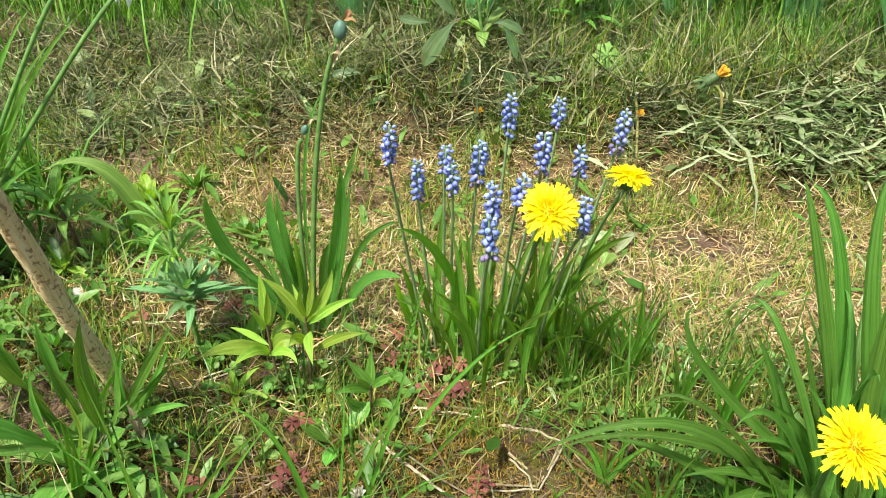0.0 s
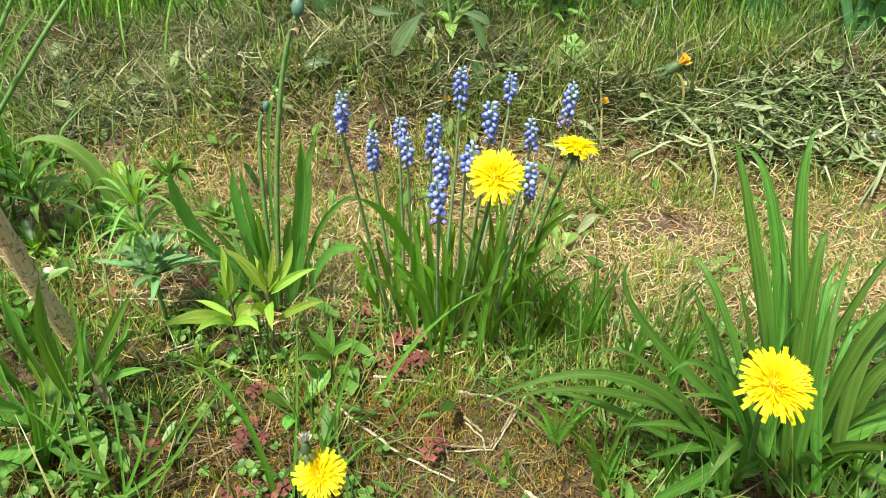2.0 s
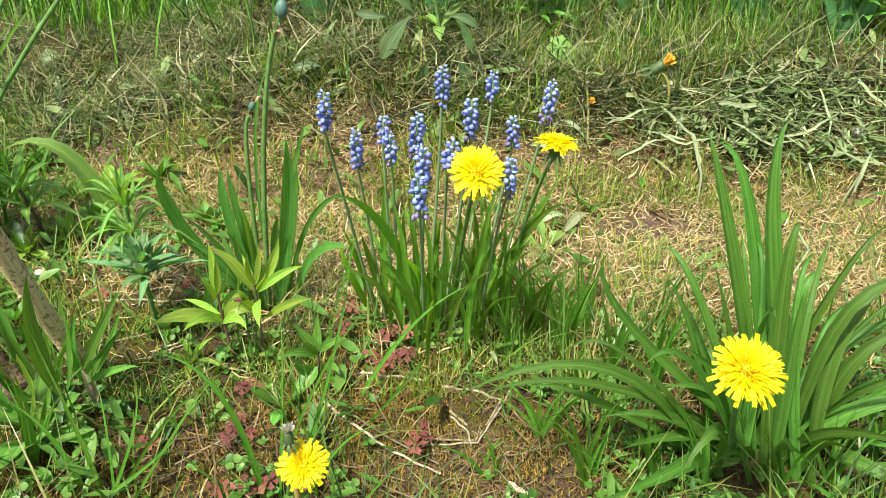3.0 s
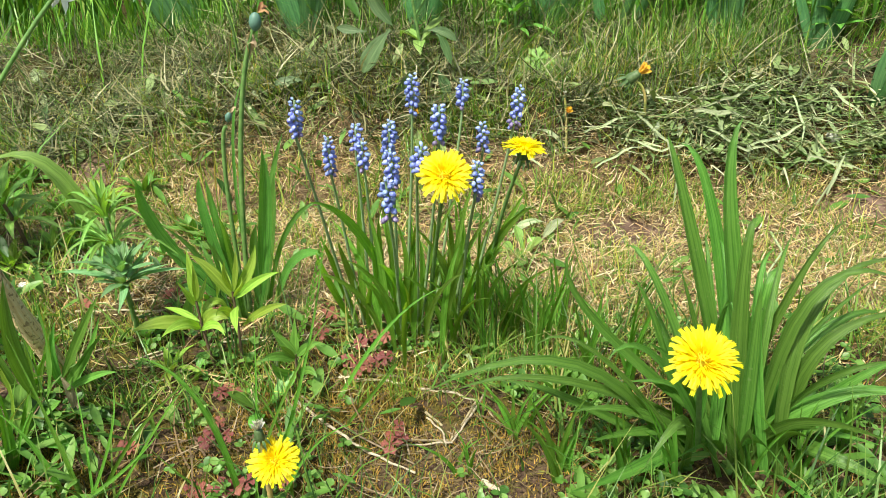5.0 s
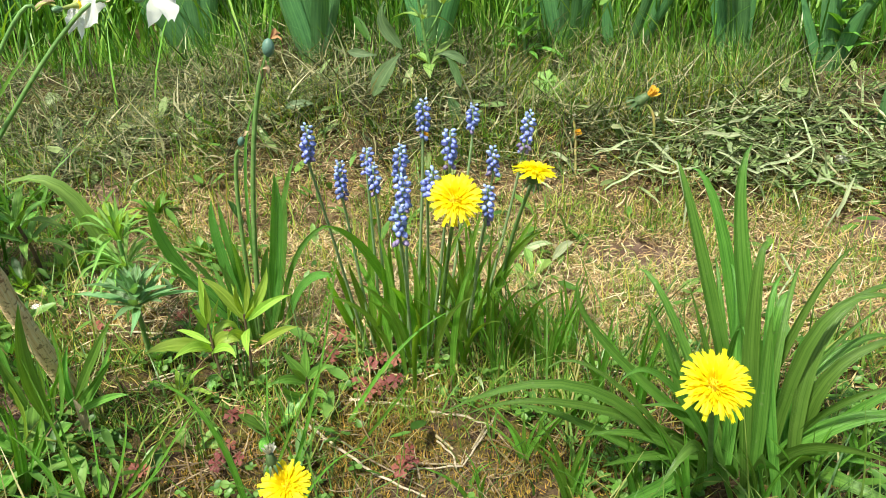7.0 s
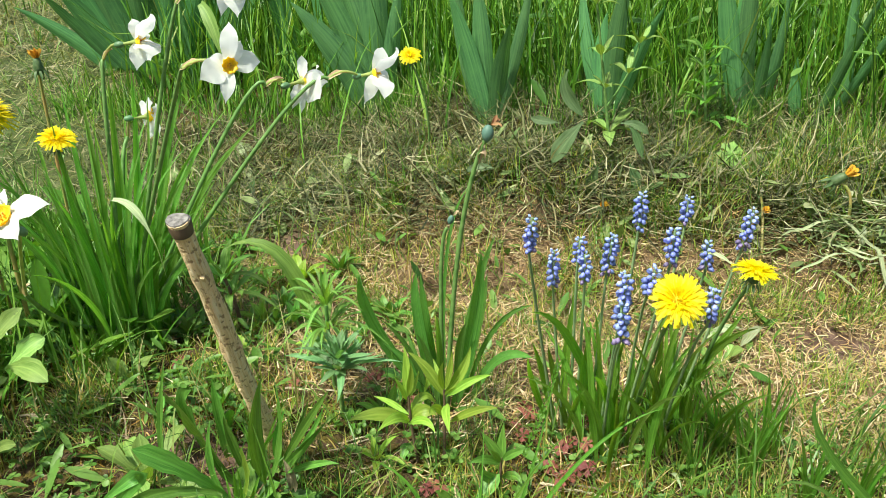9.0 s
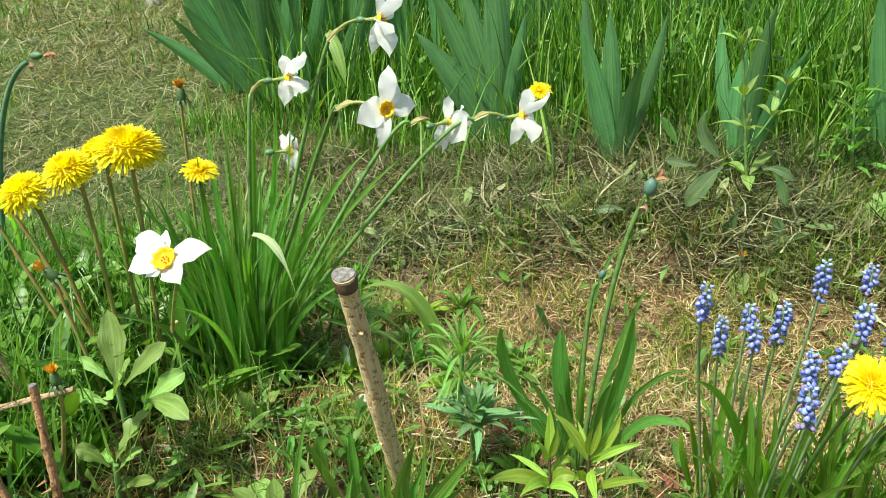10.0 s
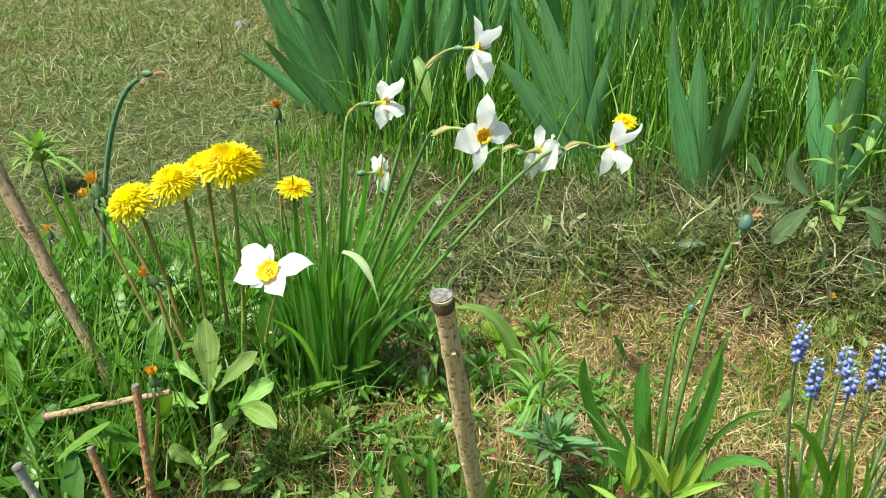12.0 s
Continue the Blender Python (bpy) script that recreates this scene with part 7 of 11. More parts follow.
iris = thing("iris", (0.308, 1.324, 0.085), "iris with a fan of blue-green sword leaves", "plant", "irises")
leaf(iris, (0.291, 1.324, 0.088), (0.259, 1.324, 0.238), (0.237, 1.324, 0.388), 0.0325, "sword", n=14, face=(-0.30, -1, 0.2), fold=-0.30)
leaf(iris, (0.304, 1.324, 0.085), (0.293, 1.332, 0.236), (0.292, 1.344, 0.394), 0.0339, "sword", n=14, face=(0.30, -1, 0.2), fold=-0.30)
leaf(iris, (0.311, 1.324, 0.081), (0.322, 1.316, 0.174), (0.320, 1.304, 0.259), 0.0236, "sword", n=14, face=(0.40, -1, 0.2), fold=-0.30)
leaf(iris, (0.298, 1.324, 0.088), (0.286, 1.340, 0.197), (0.282, 1.364, 0.323), 0.0295, "sword", n=14, face=(0.00, -1, 0.2), fold=-0.30)
leaf(iris, (0.317, 1.324, 0.085), (0.346, 1.336, 0.188), (0.354, 1.354, 0.314), 0.0251, "sword", n=14, face=(0.50, -1, 0.2), fold=-0.30)
iris = thing("iris", (0.423, 1.305, 0.081), "iris with long narrow leaves leaning over the grass", "plant", "irises")
leaf(iris, (0.415, 1.305, 0.084), (0.446, 1.301, 0.195), (0.485, 1.295, 0.314), 0.0221, "sword", n=14, face=(0.40, -1, 0.2), fold=-0.30)
leaf(iris, (0.427, 1.305, 0.081), (0.474, 1.297, 0.177), (0.516, 1.285, 0.285), 0.0192, "sword", n=14, face=(0.50, -1, 0.2), fold=-0.30)
leaf(iris, (0.378, 1.305, 0.104), (0.374, 1.305, 0.147), (0.369, 1.305, 0.204), 0.0207, "sword", n=14, face=(0.00, -1, 0.2), fold=-0.30)
leaf(iris, (0.456, 1.305, 0.147), (0.452, 1.317, 0.237), (0.452, 1.335, 0.340), 0.0221, "sword", n=14, face=(0.20, -1, 0.2), fold=-0.30)
iris = thing("iris", (-0.903, 1.598, 0.065), "iris clump with broad arching blue-green leaves", "plant", "irises")
leaf(iris, (-1.014, 1.620, 0.122), (-1.077, 1.590, 0.298), (-1.135, 1.560, 0.449), 0.0528, "sword", n=14, face=(-0.30, -1, 0.25), fold=-0.3)
leaf(iris, (-0.992, 1.620, 0.117), (-1.022, 1.590, 0.324), (-1.040, 1.560, 0.517), 0.0515, "sword", n=14, face=(0.10, -1, 0.25), fold=-0.3)
leaf(iris, (-1.030, 1.620, 0.122), (-1.108, 1.590, 0.233), (-1.144, 1.560, 0.301), 0.0333, "sword", n=14, face=(-0.40, -1, 0.25), fold=-0.3)
leaf(iris, (-0.954, 1.620, 0.112), (-0.936, 1.590, 0.325), (-0.924, 1.560, 0.514), 0.0515, "sword", n=14, face=(0.30, -1, 0.25), fold=-0.3)
leaf(iris, (-0.910, 1.620, 0.107), (-0.867, 1.590, 0.301), (-0.813, 1.560, 0.511), 0.0459, "sword", n=14, face=(-0.10, -1, 0.25), fold=-0.3)
leaf(iris, (-0.939, 1.620, 0.112), (-0.996, 1.590, 0.299), (-1.006, 1.560, 0.447), 0.0457, "sword", n=14, face=(0.40, -1, 0.25), fold=-0.3)
leaf(iris, (-0.999, 1.620, 0.123), (-1.062, 1.590, 0.234), (-1.108, 1.560, 0.327), 0.0408, "sword", n=14, face=(0.20, -1, 0.25), fold=-0.3)
leaf(iris, (-0.881, 1.620, 0.102), (-0.800, 1.590, 0.278), (-0.752, 1.560, 0.466), 0.0416, "sword", n=14, face=(0.30, -1, 0.25), fold=-0.3)
leaf(iris, (-0.851, 1.620, 0.100), (-0.707, 1.590, 0.268), (-0.653, 1.560, 0.443), 0.0416, "sword", n=14, face=(0.20, -1, 0.25), fold=-0.3)
iris = thing("iris", (0.592, 1.276, 0.074), "iris with a fan of blue-green sword leaves", "plant", "irises")
leaf(iris, (0.585, 1.276, 0.071), (0.555, 1.284, 0.200), (0.525, 1.296, 0.317), 0.0341, "sword", n=12, face=(0.17, -1, 0.2), fold=-0.4)
leaf(iris, (0.592, 1.276, 0.071), (0.568, 1.276, 0.220), (0.549, 1.276, 0.352), 0.0370, "sword", n=12, face=(-0.51, -1, 0.2), fold=-0.4)
leaf(iris, (0.601, 1.276, 0.071), (0.598, 1.276, 0.197), (0.604, 1.276, 0.309), 0.0355, "sword", n=12, face=(-0.51, -1, 0.2), fold=-0.4)
leaf(iris, (0.603, 1.276, 0.071), (0.587, 1.264, 0.181), (0.573, 1.246, 0.280), 0.0253, "sword", n=12, face=(-0.68, -1, 0.2), fold=-0.4)
iris = thing("iris", (0.745, 1.235, 0.070), "iris with a fan of blue-green sword leaves", "plant", "irises")
leaf(iris, (0.737, 1.235, 0.064), (0.708, 1.243, 0.142), (0.676, 1.255, 0.211), 0.0349, "sword", n=12, face=(0.85, -1, 0.2), fold=-0.4)
leaf(iris, (0.747, 1.235, 0.064), (0.734, 1.243, 0.178), (0.727, 1.255, 0.279), 0.0344, "sword", n=12, face=(0.00, -1, 0.2), fold=-0.4)
leaf(iris, (0.755, 1.235, 0.064), (0.779, 1.235, 0.142), (0.816, 1.235, 0.211), 0.0348, "sword", n=12, face=(0.51, -1, 0.2), fold=-0.4)
leaf(iris, (0.757, 1.235, 0.064), (0.762, 1.223, 0.127), (0.771, 1.205, 0.182), 0.0260, "sword", n=12, face=(-0.34, -1, 0.2), fold=-0.4)
iris = thing("iris", (0.739, 1.036, 0.034), "iris leaves hanging over bare reddish soil", "plant", "irises")
leaf(iris, (0.746, 1.036, 0.027), (0.760, 1.020, 0.074), (0.779, 0.996, 0.114), 0.0260, "sword", n=12, face=(0.34, -1, 0.2), fold=-0.4)
leaf(iris, (0.743, 1.036, 0.027), (0.747, 1.036, 0.095), (0.758, 1.036, 0.153), 0.0261, "sword", n=12, face=(-0.51, -1, 0.2), fold=-0.4)
iris = thing("iris", (-1.013, 1.836, 0.076), "iris with a fan of blue-green sword leaves", "plant", "irises")
leaf(iris, (-1.038, 1.836, 0.073), (-1.072, 1.836, 0.260), (-1.121, 1.836, 0.435), 0.0817, "sword", n=12, face=(-0.51, -1, 0.2), fold=-0.4)
leaf(iris, (-1.020, 1.836, 0.073), (-1.027, 1.836, 0.303), (-1.042, 1.836, 0.513), 0.0805, "sword", n=12, face=(0.68, -1, 0.2), fold=-0.4)
leaf(iris, (-1.003, 1.836, 0.073), (-0.980, 1.844, 0.317), (-0.957, 1.856, 0.536), 0.0746, "sword", n=12, face=(-0.85, -1, 0.2), fold=-0.4)
leaf(iris, (-0.990, 1.836, 0.073), (-0.941, 1.852, 0.246), (-0.882, 1.876, 0.403), 0.0674, "sword", n=12, face=(-0.51, -1, 0.2), fold=-0.4)
leaf(iris, (-1.047, 1.836, 0.073), (-1.097, 1.824, 0.232), (-1.168, 1.806, 0.382), 0.0547, "sword", n=12, face=(0.85, -1, 0.2), fold=-0.4)
iris = thing("iris", (-1.139, 1.816, 0.075), "iris with a fan of blue-green sword leaves", "plant", "irises")
leaf(iris, (-1.165, 1.816, 0.072), (-1.223, 1.816, 0.231), (-1.308, 1.816, 0.382), 0.0723, "sword", n=12, face=(-0.85, -1, 0.2), fold=-0.4)
leaf(iris, (-1.149, 1.816, 0.072), (-1.184, 1.816, 0.275), (-1.238, 1.816, 0.464), 0.0768, "sword", n=12, face=(-0.34, -1, 0.2), fold=-0.4)
leaf(iris, (-1.132, 1.816, 0.072), (-1.147, 1.828, 0.296), (-1.176, 1.846, 0.503), 0.0682, "sword", n=12, face=(0.85, -1, 0.2), fold=-0.4)
leaf(iris, (-1.170, 1.816, 0.072), (-1.253, 1.796, 0.158), (-1.367, 1.766, 0.242), 0.0365, "sword", n=12, face=(0.17, -1, 0.2), fold=-0.4)
iris = thing("iris", (-0.888, 1.914, 0.081), "iris with a fan of blue-green sword leaves", "plant", "irises")
leaf(iris, (-0.908, 1.914, 0.077), (-0.972, 1.898, 0.224), (-1.058, 1.874, 0.363), 0.0555, "sword", n=12, face=(-0.51, -1, 0.2), fold=-0.4)
leaf(iris, (-0.895, 1.914, 0.077), (-0.913, 1.914, 0.296), (-0.939, 1.914, 0.496), 0.0710, "sword", n=12, face=(-0.68, -1, 0.2), fold=-0.4)
leaf(iris, (-0.879, 1.914, 0.077), (-0.861, 1.926, 0.309), (-0.843, 1.944, 0.520), 0.0706, "sword", n=12, face=(0.34, -1, 0.2), fold=-0.4)
leaf(iris, (-0.869, 1.914, 0.077), (-0.831, 1.930, 0.281), (-0.787, 1.954, 0.465), 0.0599, "sword", n=12, face=(-0.68, -1, 0.2), fold=-0.4)
iris = thing("iris", (-0.698, 1.895, 0.079), "iris with a fan of blue-green sword leaves", "plant", "irises")
leaf(iris, (-0.710, 1.895, 0.076), (-0.734, 1.895, 0.314), (-0.765, 1.895, 0.531), 0.0655, "sword", n=12, face=(-0.68, -1, 0.2), fold=-0.4)
leaf(iris, (-0.698, 1.895, 0.076), (-0.699, 1.907, 0.340), (-0.702, 1.925, 0.579), 0.0652, "sword", n=12, face=(0.85, -1, 0.2), fold=-0.4)
leaf(iris, (-0.682, 1.895, 0.076), (-0.661, 1.911, 0.312), (-0.634, 1.935, 0.527), 0.0600, "sword", n=12, face=(0.51, -1, 0.2), fold=-0.4)
iris = thing("iris", (-0.358, 2.068, 0.118), "iris with a fan of blue-green sword leaves", "plant", "irises")
leaf(iris, (-0.370, 2.068, 0.110), (-0.402, 2.068, 0.333), (-0.438, 2.068, 0.534), 0.0668, "sword", n=12, face=(0.17, -1, 0.2), fold=-0.4)
leaf(iris, (-0.358, 2.068, 0.114), (-0.369, 2.080, 0.366), (-0.377, 2.098, 0.596), 0.0663, "sword", n=12, face=(-0.17, -1, 0.2), fold=-0.4)
leaf(iris, (-0.343, 2.068, 0.119), (-0.329, 2.084, 0.332), (-0.305, 2.108, 0.530), 0.0612, "sword", n=12, face=(-0.51, -1, 0.2), fold=-0.4)
iris = thing("iris", (-0.017, 1.810, 0.141), "iris with a fan of blue-green sword leaves", "plant", "irises")
leaf(iris, (-0.027, 1.810, 0.136), (-0.063, 1.810, 0.315), (-0.103, 1.810, 0.480), 0.0559, "sword", n=12, face=(0.34, -1, 0.2), fold=-0.4)
leaf(iris, (-0.017, 1.810, 0.136), (-0.032, 1.822, 0.344), (-0.043, 1.840, 0.532), 0.0555, "sword", n=12, face=(0.68, -1, 0.2), fold=-0.4)
leaf(iris, (-0.006, 1.810, 0.136), (0.002, 1.826, 0.309), (0.021, 1.850, 0.465), 0.0513, "sword", n=12, face=(0.34, -1, 0.2), fold=-0.4)
iris = thing("iris", (*(-0.86, 1.82), lie_at(*(-0.86, 1.82))), "dense iris clump with upright blue-green leaves", "plant", "irises")
filler(iris, (-0.86, 1.82), 30, 0.22, (0.28, 0.44), (0.03, 0.20), 0.028, "sword", seed=31)
iris = thing("iris", (*(-0.45, 1.72), lie_at(*(-0.45, 1.72))), "dense iris clump with upright blue-green leaves", "plant", "irises")
filler(iris, (-0.45, 1.72), 22, 0.2, (0.30, 0.46), (0.02, 0.12), 0.028, "sword", seed=32)
iris = thing("iris", (*(-0.05, 1.95), lie_at(*(-0.05, 1.95))), "dense iris clump with upright blue-green leaves", "plant", "irises")
filler(iris, (-0.05, 1.95), 18, 0.25, (0.26, 0.42), (0.02, 0.10), 0.028, "sword", seed=33)
iris = thing("iris", (*(0.5, 1.9), lie_at(*(0.5, 1.9))), "dense iris clump with upright blue-green leaves", "plant", "irises")
filler(iris, (0.5, 1.9), 18, 0.3, (0.26, 0.40), (0.02, 0.10), 0.028, "sword", seed=34)
iris = thing("iris", (*(1.1, 1.75), lie_at(*(1.1, 1.75))), "dense iris clump with upright blue-green leaves", "plant", "irises")
filler(iris, (1.1, 1.75), 16, 0.25, (0.26, 0.40), (0.02, 0.12), 0.028, "sword", seed=35)
iris = thing("iris", (*(-1.5, 2.75), lie_at(*(-1.5, 2.75))), "dense iris clump with upright blue-green leaves", "plant", "irises")
filler(iris, (-1.5, 2.75), 24, 0.35, (0.30, 0.46), (0.03, 0.18), 0.028, "sword", seed=36)
leaf(iris, (-0.653, 1.300, 0.306), (-0.629, 1.280, 0.274), (-0.616, 1.270, 0.217), 0.024, "strap", PALE, face=(0, -1, 0.3), label="pale folded leaf")


# ---- leafy plants on the bank ----
plant_green["leafy_plant"] = WEED
leafy = thing("leafy_plant", (0.067, 1.160, 0.071), "leafy plant with long pale green leaves", "plant", "bank plants")
stem(leafy, (0.067, 1.160, 0.071), (0.050, 1.160, 0.194), (0.033, 1.160, 0.316), 0.003, 0.0018, STEM)
whorl(leafy, (0.062, 1.158, 0.120), 5, 0.085, (-15, 40), 0.018, PALE, seed=52, droop=0.5)
whorl(leafy, (0.052, 1.158, 0.190), 5, 0.062, (-10, 60), 0.013, PALE, seed=54, droop=0.4)
whorl(leafy, (0.043, 1.158, 0.240), 4, 0.055, (0, 60), 0.012, PALE, seed=56, droop=0.4)
whorl(leafy, (0.033, 1.160, 0.314), 6, 0.042, (5, 75), 0.010, PALE, seed=60, droop=0.3)
stem(leafy, (0.056, 1.160, 0.160), (0.085, 1.150, 0.215), (0.098, 1.145, 0.262), 0.002, 0.0014, STEM)
whorl(leafy, (0.084, 1.150, 0.214), 4, 0.055, (0, 55), 0.012, PALE, seed=61, droop=0.4)
whorl(leafy, (0.098, 1.145, 0.260), 6, 0.045, (5, 75), 0.011, PALE, seed=62, droop=0.3)
leafy = thing("leafy_plant", (0.228, 1.250, 0.073), "leafy plant on the grassy bank", "plant", "bank plants")
stem(leafy, (0.228, 1.250, 0.073), (0.219, 1.250, 0.150), (0.210, 1.250, 0.226), 0.003, 0.0018, STEM)
whorl(leafy, (0.223, 1.250, 0.111), 6, 0.063, (5, 31), 0.014, WEED, seed=72)
whorl(leafy, (0.220, 1.250, 0.140), 6, 0.058, (5, 40), 0.014, WEED, seed=74)
whorl(leafy, (0.217, 1.250, 0.169), 6, 0.054, (5, 48), 0.014, WEED, seed=76)
whorl(leafy, (0.213, 1.250, 0.198), 6, 0.049, (5, 57), 0.014, WEED, seed=78)
whorl(leafy, (0.210, 1.250, 0.226), 6, 0.045, (5, 65), 0.014, WEED, seed=80)
leafy = thing("leafy_plant", (0.775, 1.250, 0.071), "broad-leaved plant on the bank", "plant", "bank plants")
stem(leafy, (0.775, 1.250, 0.071), (0.760, 1.250, 0.127), (0.746, 1.250, 0.184), 0.003, 0.0018, STEM)
whorl(leafy, (0.768, 1.250, 0.099), 6, 0.073, (5, 31), 0.018, WEED, seed=92)
whorl(leafy, (0.762, 1.250, 0.120), 6, 0.068, (5, 40), 0.018, WEED, seed=94)
whorl(leafy, (0.757, 1.250, 0.141), 6, 0.063, (5, 48), 0.018, WEED, seed=96)
whorl(leafy, (0.751, 1.250, 0.162), 6, 0.058, (5, 57), 0.018, WEED, seed=98)
whorl(leafy, (0.746, 1.250, 0.184), 6, 0.052, (5, 65), 0.018, WEED, seed=100)
leafy = thing("leafy_plant", (0.048, 1.700, 0.134), "leafy plant with pale leaves in tall grass", "plant", "bank plants")
stem(leafy, (0.048, 1.700, 0.134), (0.042, 1.700, 0.245), (0.037, 1.700, 0.355), 0.003, 0.0018, STEM)
whorl(leafy, (0.045, 1.700, 0.189), 6, 0.084, (5, 31), 0.016, PALE, seed=112)
whorl(leafy, (0.043, 1.700, 0.231), 6, 0.078, (5, 40), 0.016, PALE, seed=114)
whorl(leafy, (0.041, 1.700, 0.272), 6, 0.072, (5, 48), 0.016, PALE, seed=116)
whorl(leafy, (0.039, 1.700, 0.314), 6, 0.066, (5, 57), 0.016, PALE, seed=118)
whorl(leafy, (0.037, 1.700, 0.355), 6, 0.060, (5, 65), 0.016, PALE, seed=120)
plant_green["dock_plant"] = DOCK
dock = thing("dock_plant", (0.061, 1.140, 0.070), "dock with broad spotted leaves lying on hay", "plant")
leaf(dock, (0.018, 1.080, 0.158), (-0.004, 1.080, 0.129), (-0.027, 1.080, 0.092), 0.0291, "spoon", wave=0.12)
leaf(dock, (-0.017, 1.090, 0.154), (-0.040, 1.090, 0.156), (-0.061, 1.090, 0.161), 0.0140, "spoon", wave=0.12)
leaf(dock, (0.042, 1.050, 0.099), (0.032, 1.050, 0.077), (0.028, 1.050, 0.046), 0.0237, "spoon", wave=0.12)
leaf(dock, (0.086, 1.050, 0.104), (0.093, 1.050, 0.087), (0.102, 1.050, 0.066), 0.0183, "spoon", wave=0.12)
leaf(dock, (0.074, 1.100, 0.150), (0.095, 1.100, 0.148), (0.116, 1.100, 0.133), 0.0149, "spoon", wave=0.12)
leaf(dock, (0.085, 1.080, 0.150), (0.098, 1.080, 0.135), (0.107, 1.080, 0.103), 0.0147, "spoon", wave=0.12)
leaf(dock, (-0.005, 1.150, 0.220), (-0.008, 1.150, 0.187), (0.020, 1.150, 0.146), 0.0197, "spoon", wave=0.12)
leaf(dock, (-0.158, 1.050, 0.085), (-0.143, 1.050, 0.094), (-0.112, 1.050, 0.095), 0.0130, "spoon", wave=0.12)
leaf(dock, (-0.516, 1.100, 0.052), (-0.523, 1.100, 0.036), (-0.535, 1.100, 0.012), 0.0152, "spoon", wave=0.12)
plant_green["buttercup_plant"] = PALE
buttercup = thing("buttercup_plant", (0.245, 1.147, 0.058), "small plant with deeply cut pale green leaves", "plant")
lobed_leaf(buttercup, (0.245, 1.147, 0.058), (0.225, 1.132, 0.078), 0.04, (0.1, -0.7, 0.6), PALE, 7, 200)
lobed_leaf(buttercup, (0.245, 1.147, 0.058), (0.257, 1.132, 0.083), 0.045, (0.1, -0.7, 0.6), PALE, 7, 201)
lobed_leaf(buttercup, (0.245, 1.147, 0.058), (0.245, 1.132, 0.093), 0.045, (0.1, -0.7, 0.6), PALE, 7, 202)
lobed_leaf(buttercup, (0.245, 1.147, 0.058), (0.275, 1.132, 0.068), 0.035, (0.1, -0.7, 0.6), PALE, 7, 203)


# ---- grass tufts and dead stalks ----
plant_green["grass_tuft"] = BLADE
tuft = thing("grass_tuft", (-0.089, 0.386, -0.032), "long grass blades with a green seed head", "grass", "grass tufts")
leaf(tuft, (-0.088, 0.380, -0.038), (-0.040, 0.391, 0.077), (-0.003, 0.406, 0.127), 0.0034, "blade")
leaf(tuft, (-0.073, 0.375, -0.038), (-0.034, 0.407, 0.075), (-0.014, 0.446, 0.166), 0.0035, "blade")
leaf(tuft, (-0.093, 0.379, -0.038), (-0.111, 0.382, 0.067), (-0.150, 0.386, 0.105), 0.0050, "blade")
leaf(tuft, (-0.080, 0.374, -0.038), (-0.069, 0.393, 0.067), (-0.068, 0.416, 0.123), 0.0026, "blade")
leaf(tuft, (-0.105, 0.377, -0.038), (-0.132, 0.377, -0.008), (-0.154, 0.376, 0.030), 0.0026, "blade")
leaf(tuft, (-0.060, 0.376, -0.038), (-0.028, 0.380, 0.019), (0.008, 0.386, 0.035), 0.0026, "blade")
leaf(tuft, (-0.052, 0.377, -0.038), (-0.061, 0.390, 0.047), (-0.109, 0.406, 0.085), 0.0026, "blade")
seed_head(tuft, ((-0.038, 0.416, 0.090), (-0.028, 0.421, 0.118), (-0.020, 0.426, 0.144), (-0.013, 0.431, 0.170)), 34, 0.006, BLADE)
tuft = thing("grass_tuft", (-0.232, 0.393, -0.032), "tuft of thin green grass blades", "grass", "grass tufts")
leaf(tuft, (-0.219, 0.383, -0.037), (-0.232, 0.396, 0.038), (-0.252, 0.413, 0.113), 0.0048, "blade")
leaf(tuft, (-0.235, 0.386, -0.036), (-0.247, 0.389, 0.022), (-0.269, 0.393, 0.054), 0.0048, "blade")
leaf(tuft, (-0.215, 0.384, -0.038), (-0.188, 0.397, 0.024), (-0.185, 0.413, 0.061), 0.0035, "blade")
leaf(tuft, (-0.208, 0.386, -0.038), (-0.160, 0.398, 0.033), (-0.104, 0.413, 0.074), 0.0035, "blade")
leaf(tuft, (-0.223, 0.382, -0.037), (-0.178, 0.387, -0.003), (-0.146, 0.393, 0.031), 0.0036, "blade")
leaf(tuft, (-0.238, 0.385, -0.036), (-0.262, 0.384, -0.008), (-0.285, 0.383, 0.000), 0.0040, "blade")
leaf(tuft, (-0.212, 0.385, -0.038), (-0.211, 0.402, 0.026), (-0.220, 0.423, 0.049), 0.0031, "blade")
leaf(tuft, (-0.196, 0.381, -0.038), (-0.142, 0.400, 0.042), (-0.126, 0.423, 0.050), 0.0026, "blade")
tuft = thing("grass_tuft", (-0.002, 0.461, -0.034), "long arching grass blade", "grass", "grass tufts")
leaf(tuft, (-0.025, 0.496, -0.038), (0.027, 0.494, 0.047), (0.077, 0.491, 0.089), 0.0045, "blade")
leaf(tuft, (-0.017, 0.460, -0.038), (0.032, 0.461, 0.029), (0.011, 0.461, 0.005), 0.0029, "blade")
tuft = thing("grass_tuft", (0.143, 0.586, -0.039), "tuft of thin green grass blades", "grass", "grass tufts")
leaf(tuft, (0.149, 0.586, -0.039), (0.134, 0.597, 0.016), (0.107, 0.611, 0.055), 0.0052, "blade")
leaf(tuft, (0.148, 0.574, -0.039), (0.142, 0.568, 0.015), (0.134, 0.560, 0.057), 0.0044, "blade")
